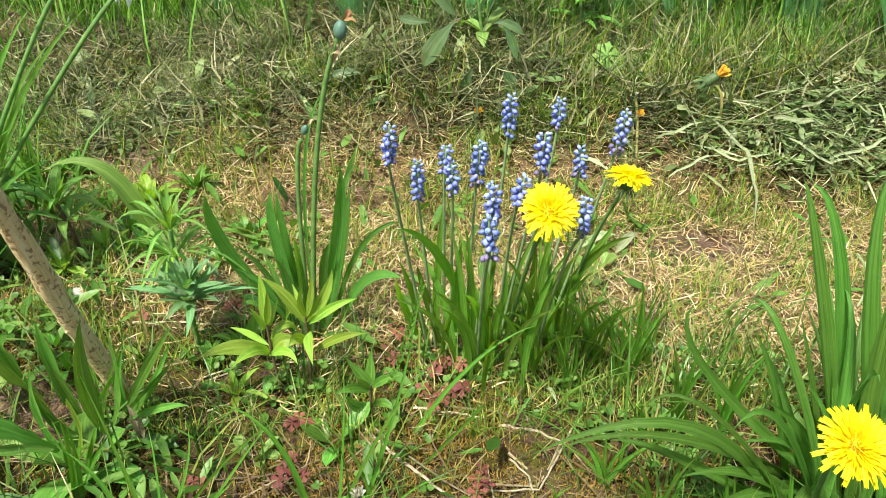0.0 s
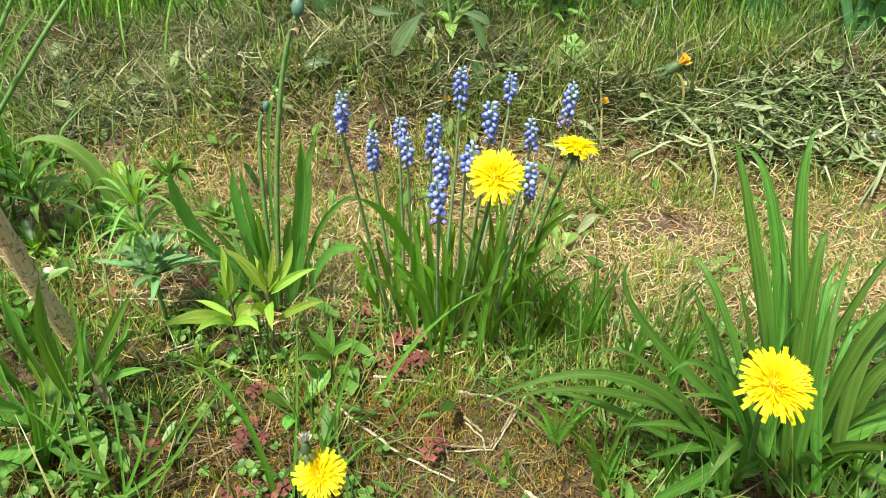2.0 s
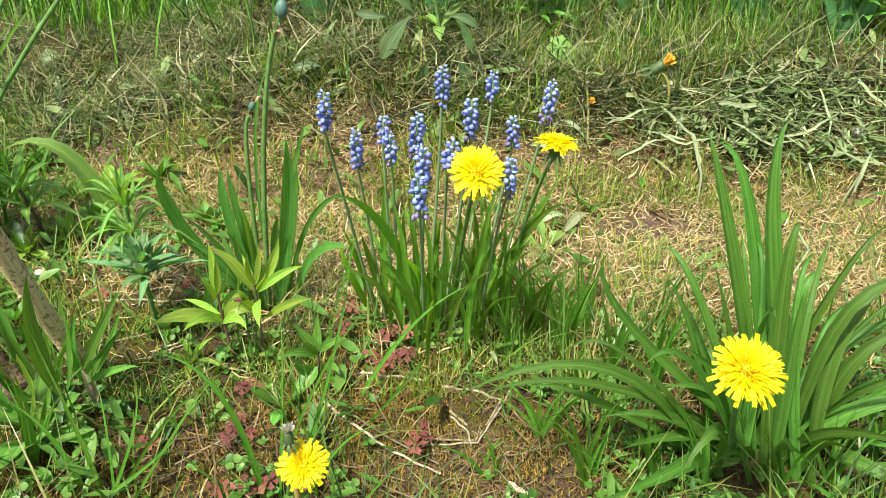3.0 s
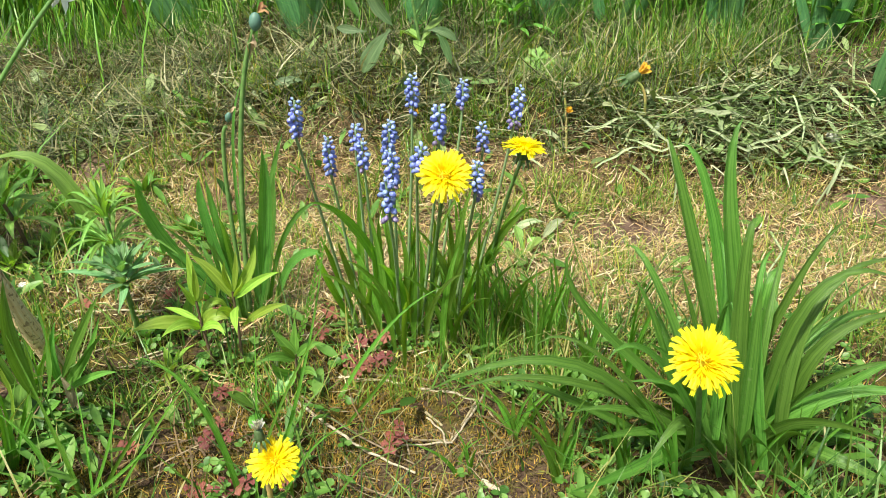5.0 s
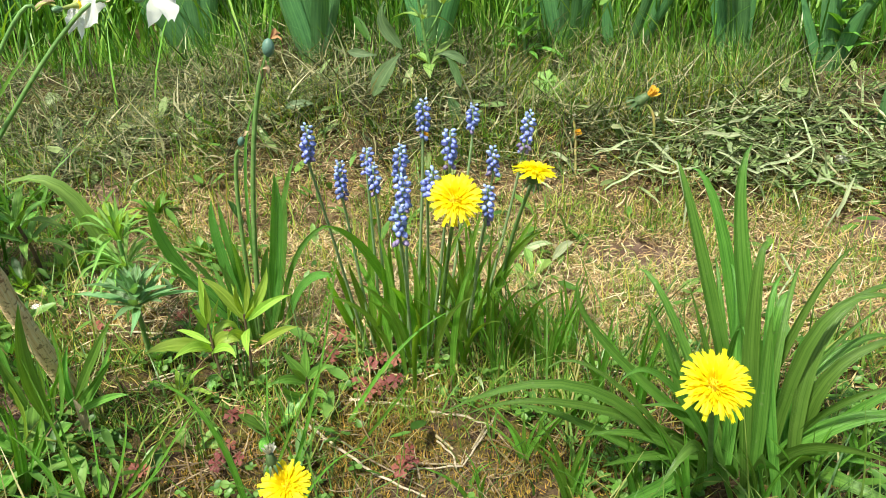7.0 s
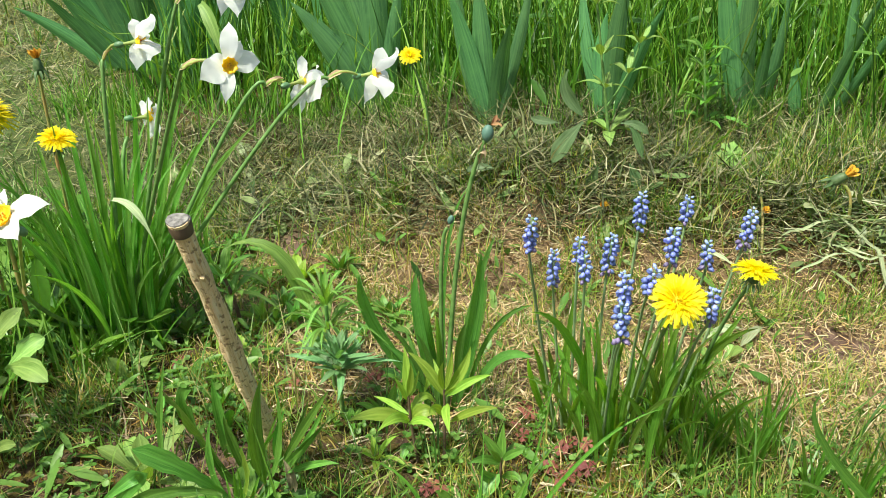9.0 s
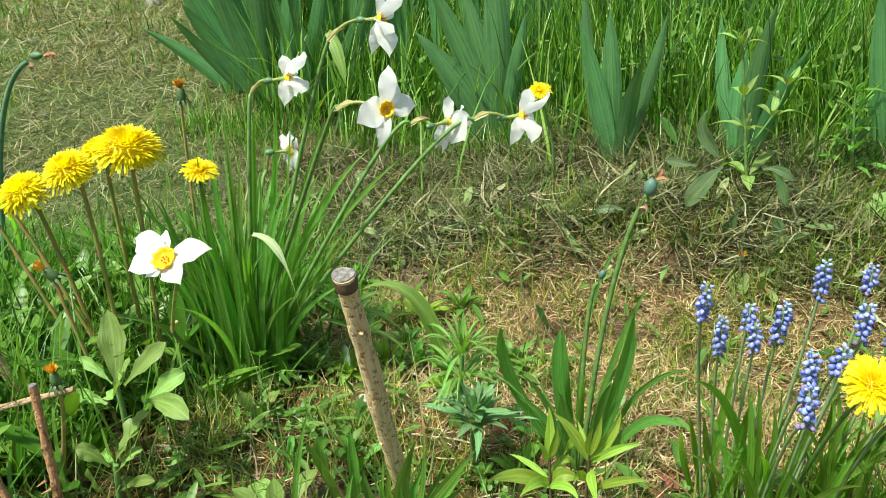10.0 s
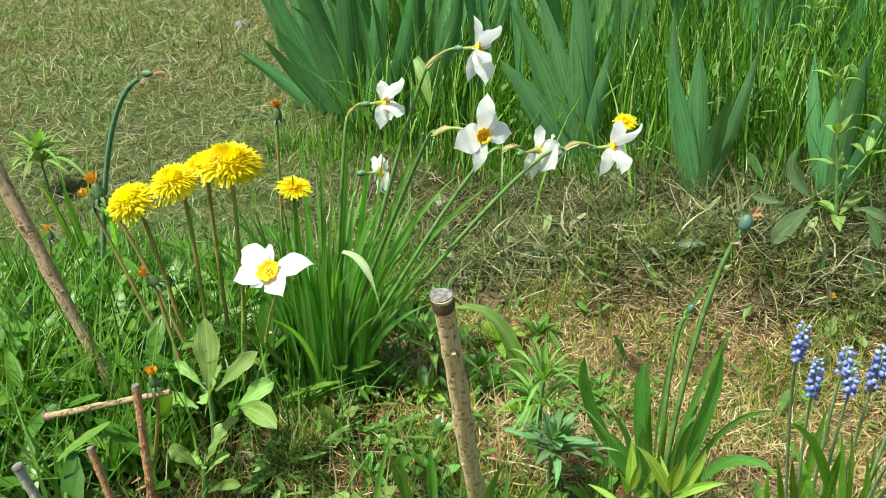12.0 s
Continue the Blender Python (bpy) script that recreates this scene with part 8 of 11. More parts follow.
leaf(tuft, (0.134, 0.576, -0.039), (0.142, 0.586, 0.016), (0.156, 0.598, 0.054), 0.0041, "blade")
leaf(tuft, (0.139, 0.576, -0.039), (0.136, 0.594, 0.012), (0.131, 0.615, 0.046), 0.0060, "blade")
leaf(tuft, (0.148, 0.574, -0.039), (0.153, 0.568, 0.018), (0.164, 0.561, 0.061), 0.0056, "blade")
leaf(tuft, (0.140, 0.577, -0.039), (0.122, 0.569, 0.031), (0.092, 0.559, 0.082), 0.0036, "blade")
leaf(tuft, (0.136, 0.575, -0.039), (0.137, 0.583, -0.003), (0.139, 0.593, 0.022), 0.0043, "blade")
leaf(tuft, (0.148, 0.588, -0.040), (0.137, 0.579, 0.030), (0.120, 0.567, 0.081), 0.0040, "blade")
leaf(tuft, (0.144, 0.577, -0.039), (0.141, 0.585, -0.002), (0.137, 0.596, 0.022), 0.0053, "blade")
leaf(tuft, (0.148, 0.587, -0.040), (0.155, 0.578, 0.005), (0.168, 0.566, 0.039), 0.0032, "blade")
leaf(tuft, (0.148, 0.585, -0.039), (0.133, 0.580, 0.017), (0.108, 0.575, 0.062), 0.0049, "blade")
leaf(tuft, (0.147, 0.589, -0.040), (0.148, 0.598, -0.006), (0.149, 0.610, 0.013), 0.0036, "blade")
leaf(tuft, (0.144, 0.575, -0.039), (0.135, 0.583, 0.011), (0.118, 0.593, 0.046), 0.0054, "blade")
leaf(tuft, (0.142, 0.577, -0.039), (0.150, 0.578, 0.009), (0.164, 0.580, 0.042), 0.0050, "blade")
tuft = thing("grass_tuft", (0.167, 0.548, -0.033), "tuft of thin green grass blades", "grass", "grass tufts")
leaf(tuft, (0.170, 0.548, -0.039), (0.159, 0.556, 0.017), (0.141, 0.565, 0.054), 0.0032, "blade")
leaf(tuft, (0.175, 0.557, -0.039), (0.182, 0.543, 0.031), (0.198, 0.526, 0.086), 0.0043, "blade")
leaf(tuft, (0.171, 0.546, -0.039), (0.161, 0.547, 0.002), (0.145, 0.549, 0.032), 0.0051, "blade")
leaf(tuft, (0.162, 0.559, -0.039), (0.155, 0.555, 0.018), (0.145, 0.549, 0.061), 0.0045, "blade")
leaf(tuft, (0.166, 0.557, -0.039), (0.165, 0.559, 0.011), (0.164, 0.561, 0.049), 0.0046, "blade")
leaf(tuft, (0.175, 0.546, -0.039), (0.188, 0.559, 0.019), (0.213, 0.576, 0.057), 0.0034, "blade")
leaf(tuft, (0.167, 0.548, -0.039), (0.175, 0.545, 0.021), (0.192, 0.541, 0.062), 0.0052, "blade")
leaf(tuft, (0.168, 0.547, -0.039), (0.171, 0.538, 0.029), (0.179, 0.526, 0.078), 0.0034, "blade")
leaf(tuft, (0.164, 0.547, -0.039), (0.171, 0.549, -0.006), (0.186, 0.552, 0.018), 0.0036, "blade")
leaf(tuft, (0.162, 0.558, -0.039), (0.166, 0.550, 0.022), (0.175, 0.541, 0.069), 0.0034, "blade")
leaf(tuft, (0.166, 0.546, -0.039), (0.167, 0.543, 0.001), (0.170, 0.541, 0.031), 0.0042, "blade")
leaf(tuft, (0.170, 0.559, -0.039), (0.157, 0.566, 0.013), (0.135, 0.575, 0.050), 0.0042, "blade")
leaf(tuft, (0.165, 0.546, -0.039), (0.170, 0.548, 0.007), (0.180, 0.551, 0.039), 0.0049, "blade")
leaf(tuft, (0.174, 0.545, -0.039), (0.179, 0.554, -0.001), (0.189, 0.566, 0.024), 0.0048, "blade")
tuft = thing("grass_tuft", (0.194, 0.591, -0.038), "tuft of thin green grass blades", "grass", "grass tufts")
leaf(tuft, (0.187, 0.581, -0.040), (0.174, 0.593, -0.009), (0.149, 0.609, 0.010), 0.0035, "blade")
leaf(tuft, (0.193, 0.602, -0.041), (0.199, 0.597, 0.023), (0.213, 0.591, 0.071), 0.0036, "blade")
leaf(tuft, (0.191, 0.580, -0.040), (0.167, 0.577, 0.012), (0.127, 0.574, 0.051), 0.0051, "blade")
leaf(tuft, (0.193, 0.591, -0.040), (0.190, 0.602, 0.007), (0.185, 0.617, 0.040), 0.0039, "blade")
leaf(tuft, (0.199, 0.579, -0.040), (0.201, 0.576, 0.024), (0.207, 0.571, 0.069), 0.0034, "blade")
leaf(tuft, (0.187, 0.582, -0.040), (0.177, 0.579, 0.007), (0.161, 0.577, 0.040), 0.0045, "blade")
leaf(tuft, (0.200, 0.600, -0.041), (0.194, 0.601, 0.016), (0.187, 0.601, 0.059), 0.0052, "blade")
leaf(tuft, (0.197, 0.591, -0.040), (0.199, 0.598, 0.015), (0.206, 0.606, 0.054), 0.0030, "blade")
leaf(tuft, (0.193, 0.602, -0.041), (0.187, 0.587, 0.019), (0.179, 0.569, 0.066), 0.0035, "blade")
leaf(tuft, (0.190, 0.581, -0.040), (0.201, 0.599, -0.002), (0.222, 0.620, 0.020), 0.0038, "blade")
leaf(tuft, (0.194, 0.590, -0.040), (0.176, 0.589, 0.009), (0.146, 0.588, 0.047), 0.0043, "blade")
leaf(tuft, (0.199, 0.588, -0.040), (0.200, 0.585, 0.019), (0.205, 0.582, 0.064), 0.0034, "blade")
tuft = thing("grass_tuft", (0.209, 0.501, -0.032), "tuft of thin green grass blades", "grass", "grass tufts")
leaf(tuft, (0.213, 0.511, -0.038), (0.204, 0.501, 0.005), (0.192, 0.489, 0.038), 0.0059, "blade")
leaf(tuft, (0.216, 0.509, -0.038), (0.208, 0.507, 0.014), (0.198, 0.504, 0.053), 0.0045, "blade")
leaf(tuft, (0.215, 0.498, -0.038), (0.201, 0.489, 0.011), (0.181, 0.479, 0.049), 0.0058, "blade")
leaf(tuft, (0.204, 0.501, -0.038), (0.194, 0.490, 0.006), (0.182, 0.477, 0.040), 0.0050, "blade")
leaf(tuft, (0.206, 0.500, -0.038), (0.203, 0.489, 0.020), (0.203, 0.475, 0.064), 0.0045, "blade")
leaf(tuft, (0.211, 0.511, -0.038), (0.207, 0.516, -0.006), (0.202, 0.523, 0.017), 0.0042, "blade")
leaf(tuft, (0.207, 0.500, -0.038), (0.206, 0.501, -0.002), (0.207, 0.503, 0.024), 0.0046, "blade")
leaf(tuft, (0.211, 0.511, -0.038), (0.200, 0.504, 0.025), (0.186, 0.496, 0.072), 0.0049, "blade")
leaf(tuft, (0.210, 0.509, -0.038), (0.210, 0.493, 0.023), (0.215, 0.472, 0.074), 0.0057, "blade")
leaf(tuft, (0.213, 0.511, -0.038), (0.213, 0.507, 0.030), (0.218, 0.502, 0.079), 0.0050, "blade")
tuft = thing("grass_tuft", (0.244, 0.491, -0.032), "tuft of thin green grass blades", "grass", "grass tufts")
leaf(tuft, (0.250, 0.498, -0.038), (0.247, 0.486, 0.008), (0.246, 0.473, 0.046), 0.0048, "blade")
leaf(tuft, (0.246, 0.490, -0.038), (0.245, 0.480, 0.014), (0.249, 0.468, 0.053), 0.0051, "blade")
leaf(tuft, (0.250, 0.498, -0.038), (0.225, 0.495, 0.028), (0.188, 0.491, 0.078), 0.0043, "blade")
leaf(tuft, (0.249, 0.499, -0.038), (0.254, 0.505, 0.013), (0.267, 0.513, 0.050), 0.0059, "blade")
leaf(tuft, (0.243, 0.500, -0.038), (0.256, 0.506, -0.006), (0.282, 0.515, 0.018), 0.0038, "blade")
leaf(tuft, (0.242, 0.489, -0.038), (0.246, 0.482, 0.029), (0.259, 0.474, 0.079), 0.0064, "blade")
leaf(tuft, (0.246, 0.500, -0.038), (0.242, 0.488, 0.018), (0.241, 0.472, 0.063), 0.0046, "blade")
leaf(tuft, (0.244, 0.488, -0.038), (0.243, 0.497, -0.001), (0.244, 0.507, 0.023), 0.0041, "blade")
leaf(tuft, (0.245, 0.502, -0.038), (0.240, 0.485, 0.046), (0.240, 0.465, 0.109), 0.0052, "blade")
tuft = thing("grass_tuft", (0.123, 0.553, -0.035), "tuft of thin green grass blades", "grass", "grass tufts")
leaf(tuft, (0.119, 0.552, -0.038), (0.112, 0.542, -0.004), (0.101, 0.531, 0.025), 0.0049, "blade")
leaf(tuft, (0.129, 0.552, -0.038), (0.138, 0.542, 0.014), (0.154, 0.529, 0.055), 0.0045, "blade")
leaf(tuft, (0.117, 0.543, -0.038), (0.111, 0.548, 0.007), (0.098, 0.556, 0.037), 0.0027, "blade")
leaf(tuft, (0.120, 0.553, -0.038), (0.108, 0.547, 0.012), (0.089, 0.539, 0.050), 0.0029, "blade")
leaf(tuft, (0.119, 0.551, -0.038), (0.124, 0.550, -0.008), (0.135, 0.549, 0.016), 0.0035, "blade")
leaf(tuft, (0.123, 0.552, -0.038), (0.123, 0.552, 0.005), (0.123, 0.551, 0.037), 0.0043, "blade")
leaf(tuft, (0.119, 0.551, -0.038), (0.122, 0.562, -0.011), (0.127, 0.574, 0.007), 0.0038, "blade")
leaf(tuft, (0.126, 0.550, -0.038), (0.112, 0.546, -0.004), (0.087, 0.542, 0.024), 0.0037, "blade")
leaf(tuft, (0.129, 0.564, -0.039), (0.125, 0.572, 0.004), (0.118, 0.582, 0.033), 0.0030, "blade")
leaf(tuft, (0.122, 0.550, -0.038), (0.115, 0.558, -0.005), (0.101, 0.568, 0.021), 0.0034, "blade")
tuft = thing("grass_tuft", (0.184, 0.480, -0.033), "tuft of thin green grass blades", "grass", "grass tufts")
leaf(tuft, (0.182, 0.491, -0.038), (0.178, 0.484, -0.004), (0.172, 0.476, 0.023), 0.0026, "blade")
leaf(tuft, (0.184, 0.478, -0.038), (0.167, 0.467, -0.004), (0.140, 0.452, 0.023), 0.0041, "blade")
leaf(tuft, (0.186, 0.490, -0.038), (0.178, 0.496, -0.019), (0.164, 0.504, -0.008), 0.0045, "blade")
leaf(tuft, (0.182, 0.490, -0.038), (0.188, 0.479, 0.003), (0.200, 0.466, 0.036), 0.0039, "blade")
leaf(tuft, (0.191, 0.489, -0.038), (0.182, 0.478, 0.011), (0.169, 0.464, 0.050), 0.0029, "blade")
leaf(tuft, (0.189, 0.488, -0.038), (0.174, 0.493, -0.021), (0.148, 0.498, -0.008), 0.0032, "blade")
leaf(tuft, (0.186, 0.479, -0.038), (0.189, 0.472, -0.007), (0.196, 0.464, 0.016), 0.0029, "blade")
leaf(tuft, (0.181, 0.490, -0.038), (0.170, 0.478, -0.002), (0.154, 0.463, 0.030), 0.0043, "blade")
leaf(tuft, (0.183, 0.478, -0.038), (0.183, 0.486, -0.011), (0.184, 0.497, 0.006), 0.0040, "blade")
tuft = thing("grass_tuft", (0.138, 0.443, -0.037), "tuft of thin green grass blades", "grass", "grass tufts")
leaf(tuft, (0.131, 0.435, -0.038), (0.118, 0.444, -0.015), (0.093, 0.455, -0.004), 0.0031, "blade")
leaf(tuft, (0.132, 0.435, -0.038), (0.144, 0.428, 0.004), (0.166, 0.420, 0.034), 0.0048, "blade")
leaf(tuft, (0.142, 0.443, -0.038), (0.148, 0.450, -0.000), (0.158, 0.460, 0.026), 0.0038, "blade")
leaf(tuft, (0.133, 0.444, -0.038), (0.133, 0.449, -0.011), (0.133, 0.454, 0.007), 0.0048, "blade")
leaf(tuft, (0.135, 0.434, -0.038), (0.124, 0.438, -0.003), (0.105, 0.442, 0.019), 0.0042, "blade")
leaf(tuft, (0.134, 0.444, -0.038), (0.140, 0.438, -0.000), (0.153, 0.429, 0.030), 0.0033, "blade")
leaf(tuft, (0.143, 0.446, -0.038), (0.157, 0.435, 0.008), (0.183, 0.423, 0.043), 0.0046, "blade")
leaf(tuft, (0.131, 0.434, -0.038), (0.119, 0.442, 0.000), (0.097, 0.453, 0.024), 0.0042, "blade")
tuft = thing("grass_tuft", (0.170, 0.395, -0.037), "tuft of thin green grass blades", "grass", "grass tufts")
leaf(tuft, (0.165, 0.387, -0.038), (0.150, 0.387, 0.005), (0.125, 0.387, 0.034), 0.0038, "blade")
leaf(tuft, (0.164, 0.399, -0.038), (0.170, 0.395, 0.014), (0.185, 0.392, 0.052), 0.0041, "blade")
leaf(tuft, (0.166, 0.396, -0.038), (0.173, 0.402, 0.009), (0.187, 0.409, 0.042), 0.0038, "blade")
leaf(tuft, (0.163, 0.397, -0.038), (0.150, 0.391, 0.019), (0.131, 0.384, 0.062), 0.0048, "blade")
leaf(tuft, (0.163, 0.387, -0.038), (0.177, 0.402, -0.001), (0.205, 0.421, 0.018), 0.0033, "blade")
leaf(tuft, (0.173, 0.393, -0.038), (0.157, 0.396, -0.002), (0.129, 0.399, 0.026), 0.0046, "blade")
leaf(tuft, (0.161, 0.386, -0.038), (0.148, 0.377, 0.011), (0.128, 0.365, 0.049), 0.0047, "blade")
leaf(tuft, (0.172, 0.396, -0.038), (0.182, 0.407, 0.003), (0.202, 0.420, 0.028), 0.0040, "blade")
tuft = thing("grass_tuft", (0.214, 0.384, -0.035), "tuft of thin green grass blades", "grass", "grass tufts")
leaf(tuft, (0.216, 0.381, -0.038), (0.212, 0.382, 0.007), (0.207, 0.383, 0.041), 0.0049, "blade")
leaf(tuft, (0.214, 0.386, -0.038), (0.209, 0.387, 0.005), (0.204, 0.388, 0.035), 0.0057, "blade")
leaf(tuft, (0.217, 0.382, -0.038), (0.214, 0.390, -0.011), (0.210, 0.401, 0.007), 0.0038, "blade")
leaf(tuft, (0.218, 0.380, -0.038), (0.217, 0.385, -0.011), (0.219, 0.391, 0.008), 0.0057, "blade")
leaf(tuft, (0.214, 0.386, -0.038), (0.211, 0.391, -0.003), (0.209, 0.397, 0.019), 0.0053, "blade")
leaf(tuft, (0.213, 0.382, -0.038), (0.209, 0.380, -0.003), (0.205, 0.378, 0.024), 0.0053, "blade")
leaf(tuft, (0.217, 0.383, -0.038), (0.205, 0.373, 0.009), (0.190, 0.361, 0.048), 0.0055, "blade")
leaf(tuft, (0.215, 0.383, -0.038), (0.204, 0.376, 0.008), (0.189, 0.367, 0.044), 0.0048, "blade")
tuft = thing("grass_tuft", (0.259, 0.379, -0.038), "tuft of thin green grass blades", "grass", "grass tufts")
leaf(tuft, (0.254, 0.370, -0.038), (0.249, 0.374, 0.012), (0.245, 0.377, 0.046), 0.0053, "blade")
leaf(tuft, (0.255, 0.370, -0.038), (0.248, 0.375, 0.016), (0.243, 0.380, 0.052), 0.0036, "blade")
leaf(tuft, (0.259, 0.380, -0.038), (0.244, 0.373, 0.006), (0.224, 0.366, 0.041), 0.0037, "blade")
leaf(tuft, (0.251, 0.373, -0.038), (0.234, 0.369, 0.024), (0.214, 0.364, 0.069), 0.0037, "blade")
leaf(tuft, (0.259, 0.382, -0.038), (0.240, 0.369, 0.010), (0.213, 0.352, 0.050), 0.0033, "blade")
leaf(tuft, (0.257, 0.382, -0.038), (0.237, 0.371, 0.025), (0.212, 0.357, 0.075), 0.0035, "blade")
leaf(tuft, (0.258, 0.379, -0.038), (0.244, 0.368, 0.014), (0.228, 0.355, 0.057), 0.0054, "blade")
tuft = thing("grass_tuft", (0.315, 0.371, -0.033), "tuft of thin green grass blades", "grass", "grass tufts")
leaf(tuft, (0.311, 0.370, -0.038), (0.310, 0.358, 0.012), (0.318, 0.344, 0.053), 0.0045, "blade")
leaf(tuft, (0.315, 0.372, -0.038), (0.308, 0.378, 0.003), (0.302, 0.387, 0.029), 0.0037, "blade")
leaf(tuft, (0.315, 0.369, -0.038), (0.310, 0.372, -0.009), (0.304, 0.375, 0.011), 0.0036, "blade")
leaf(tuft, (0.319, 0.380, -0.038), (0.321, 0.376, -0.002), (0.331, 0.370, 0.027), 0.0051, "blade")
leaf(tuft, (0.317, 0.369, -0.038), (0.306, 0.367, 0.000), (0.295, 0.364, 0.028), 0.0043, "blade")
leaf(tuft, (0.313, 0.373, -0.038), (0.298, 0.367, 0.012), (0.278, 0.360, 0.048), 0.0032, "blade")
leaf(tuft, (0.313, 0.371, -0.038), (0.300, 0.370, 0.005), (0.283, 0.369, 0.037), 0.0039, "blade")
tuft = thing("grass_tuft", (0.351, 0.378, -0.036), "tuft of thin green grass blades", "grass", "grass tufts")
leaf(tuft, (0.352, 0.378, -0.038), (0.351, 0.379, 0.013), (0.358, 0.380, 0.049), 0.0048, "blade")
leaf(tuft, (0.354, 0.375, -0.038), (0.331, 0.374, 0.012), (0.299, 0.373, 0.050), 0.0035, "blade")
leaf(tuft, (0.355, 0.376, -0.038), (0.368, 0.374, 0.013), (0.402, 0.371, 0.049), 0.0042, "blade")
leaf(tuft, (0.354, 0.375, -0.038), (0.347, 0.367, 0.010), (0.346, 0.358, 0.049), 0.0034, "blade")
leaf(tuft, (0.354, 0.378, -0.038), (0.346, 0.378, 0.016), (0.342, 0.378, 0.055), 0.0037, "blade")
leaf(tuft, (0.350, 0.377, -0.038), (0.354, 0.384, -0.003), (0.368, 0.393, 0.021), 0.0044, "blade")
leaf(tuft, (0.348, 0.379, -0.038), (0.341, 0.373, -0.003), (0.335, 0.366, 0.026), 0.0029, "blade")
tuft = thing("grass_tuft", (0.415, 0.414, -0.037), "tuft of thin green grass blades", "grass", "grass tufts")
leaf(tuft, (0.414, 0.416, -0.038), (0.390, 0.407, 0.008), (0.361, 0.395, 0.044), 0.0045, "blade")
leaf(tuft, (0.409, 0.407, -0.038), (0.405, 0.417, -0.008), (0.400, 0.430, 0.007), 0.0050, "blade")
leaf(tuft, (0.406, 0.406, -0.038), (0.399, 0.403, 0.002), (0.397, 0.399, 0.031), 0.0045, "blade")
leaf(tuft, (0.405, 0.408, -0.038), (0.402, 0.424, 0.001), (0.402, 0.442, 0.023), 0.0039, "blade")
leaf(tuft, (0.414, 0.415, -0.038), (0.414, 0.413, 0.016), (0.427, 0.410, 0.056), 0.0034, "blade")
leaf(tuft, (0.414, 0.414, -0.038), (0.407, 0.413, 0.006), (0.406, 0.413, 0.040), 0.0041, "blade")
leaf(tuft, (0.420, 0.410, -0.038), (0.415, 0.421, -0.018), (0.407, 0.435, -0.006), 0.0043, "blade")
leaf(tuft, (0.416, 0.413, -0.038), (0.406, 0.407, -0.000), (0.399, 0.398, 0.030), 0.0039, "blade")
tuft = thing("grass_tuft", (0.086, 0.406, -0.037), "tuft of thin green grass blades", "grass", "grass tufts")
leaf(tuft, (0.091, 0.396, -0.038), (0.093, 0.390, -0.011), (0.097, 0.382, 0.008), 0.0040, "blade")
leaf(tuft, (0.081, 0.408, -0.038), (0.090, 0.418, -0.028), (0.108, 0.431, -0.027), 0.0027, "blade")
leaf(tuft, (0.081, 0.396, -0.038), (0.067, 0.391, -0.008), (0.042, 0.384, 0.014), 0.0041, "blade")
leaf(tuft, (0.083, 0.406, -0.038), (0.088, 0.412, -0.024), (0.097, 0.419, -0.015), 0.0034, "blade")
leaf(tuft, (0.092, 0.396, -0.038), (0.088, 0.392, -0.009), (0.081, 0.387, 0.012), 0.0024, "blade")
leaf(tuft, (0.092, 0.408, -0.038), (0.087, 0.409, -0.012), (0.077, 0.411, 0.006), 0.0023, "blade")
tuft = thing("grass_tuft", (-0.307, 0.500, -0.026), "tuft of thin green grass blades", "grass", "grass tufts")
leaf(tuft, (-0.302, 0.506, -0.027), (-0.310, 0.515, 0.004), (-0.330, 0.527, 0.024), 0.0041, "blade")
leaf(tuft, (-0.304, 0.502, -0.027), (-0.302, 0.502, 0.009), (-0.307, 0.502, 0.037), 0.0065, "blade")
leaf(tuft, (-0.304, 0.492, -0.027), (-0.299, 0.506, 0.017), (-0.298, 0.522, 0.044), 0.0057, "blade")
leaf(tuft, (-0.301, 0.491, -0.027), (-0.295, 0.498, 0.026), (-0.296, 0.506, 0.063), 0.0052, "blade")
leaf(tuft, (-0.305, 0.491, -0.027), (-0.304, 0.506, 0.011), (-0.308, 0.524, 0.035), 0.0051, "blade")
leaf(tuft, (-0.303, 0.492, -0.027), (-0.290, 0.503, 0.003), (-0.273, 0.516, 0.020), 0.0055, "blade")
leaf(tuft, (-0.302, 0.506, -0.027), (-0.295, 0.505, 0.018), (-0.296, 0.504, 0.051), 0.0039, "blade")
leaf(tuft, (-0.307, 0.502, -0.026), (-0.279, 0.491, 0.025), (-0.246, 0.478, 0.066), 0.0050, "blade")
leaf(tuft, (-0.297, 0.494, -0.028), (-0.273, 0.490, 0.038), (-0.247, 0.485, 0.086), 0.0052, "blade")
tuft = thing("grass_tuft", (-0.284, 0.413, -0.024), "tuft of thin green grass blades", "grass", "grass tufts")
leaf(tuft, (-0.286, 0.409, -0.030), (-0.275, 0.407, 0.031), (-0.271, 0.404, 0.075), 0.0055, "blade")
leaf(tuft, (-0.283, 0.412, -0.030), (-0.268, 0.404, 0.038), (-0.262, 0.394, 0.088), 0.0038, "blade")
leaf(tuft, (-0.286, 0.411, -0.030), (-0.276, 0.422, 0.022), (-0.270, 0.436, 0.054), 0.0059, "blade")
leaf(tuft, (-0.285, 0.423, -0.030), (-0.267, 0.423, 0.012), (-0.246, 0.422, 0.043), 0.0047, "blade")
leaf(tuft, (-0.293, 0.418, -0.029), (-0.290, 0.425, 0.014), (-0.297, 0.433, 0.045), 0.0043, "blade")
leaf(tuft, (-0.286, 0.422, -0.030), (-0.271, 0.429, 0.017), (-0.258, 0.437, 0.050), 0.0052, "blade")
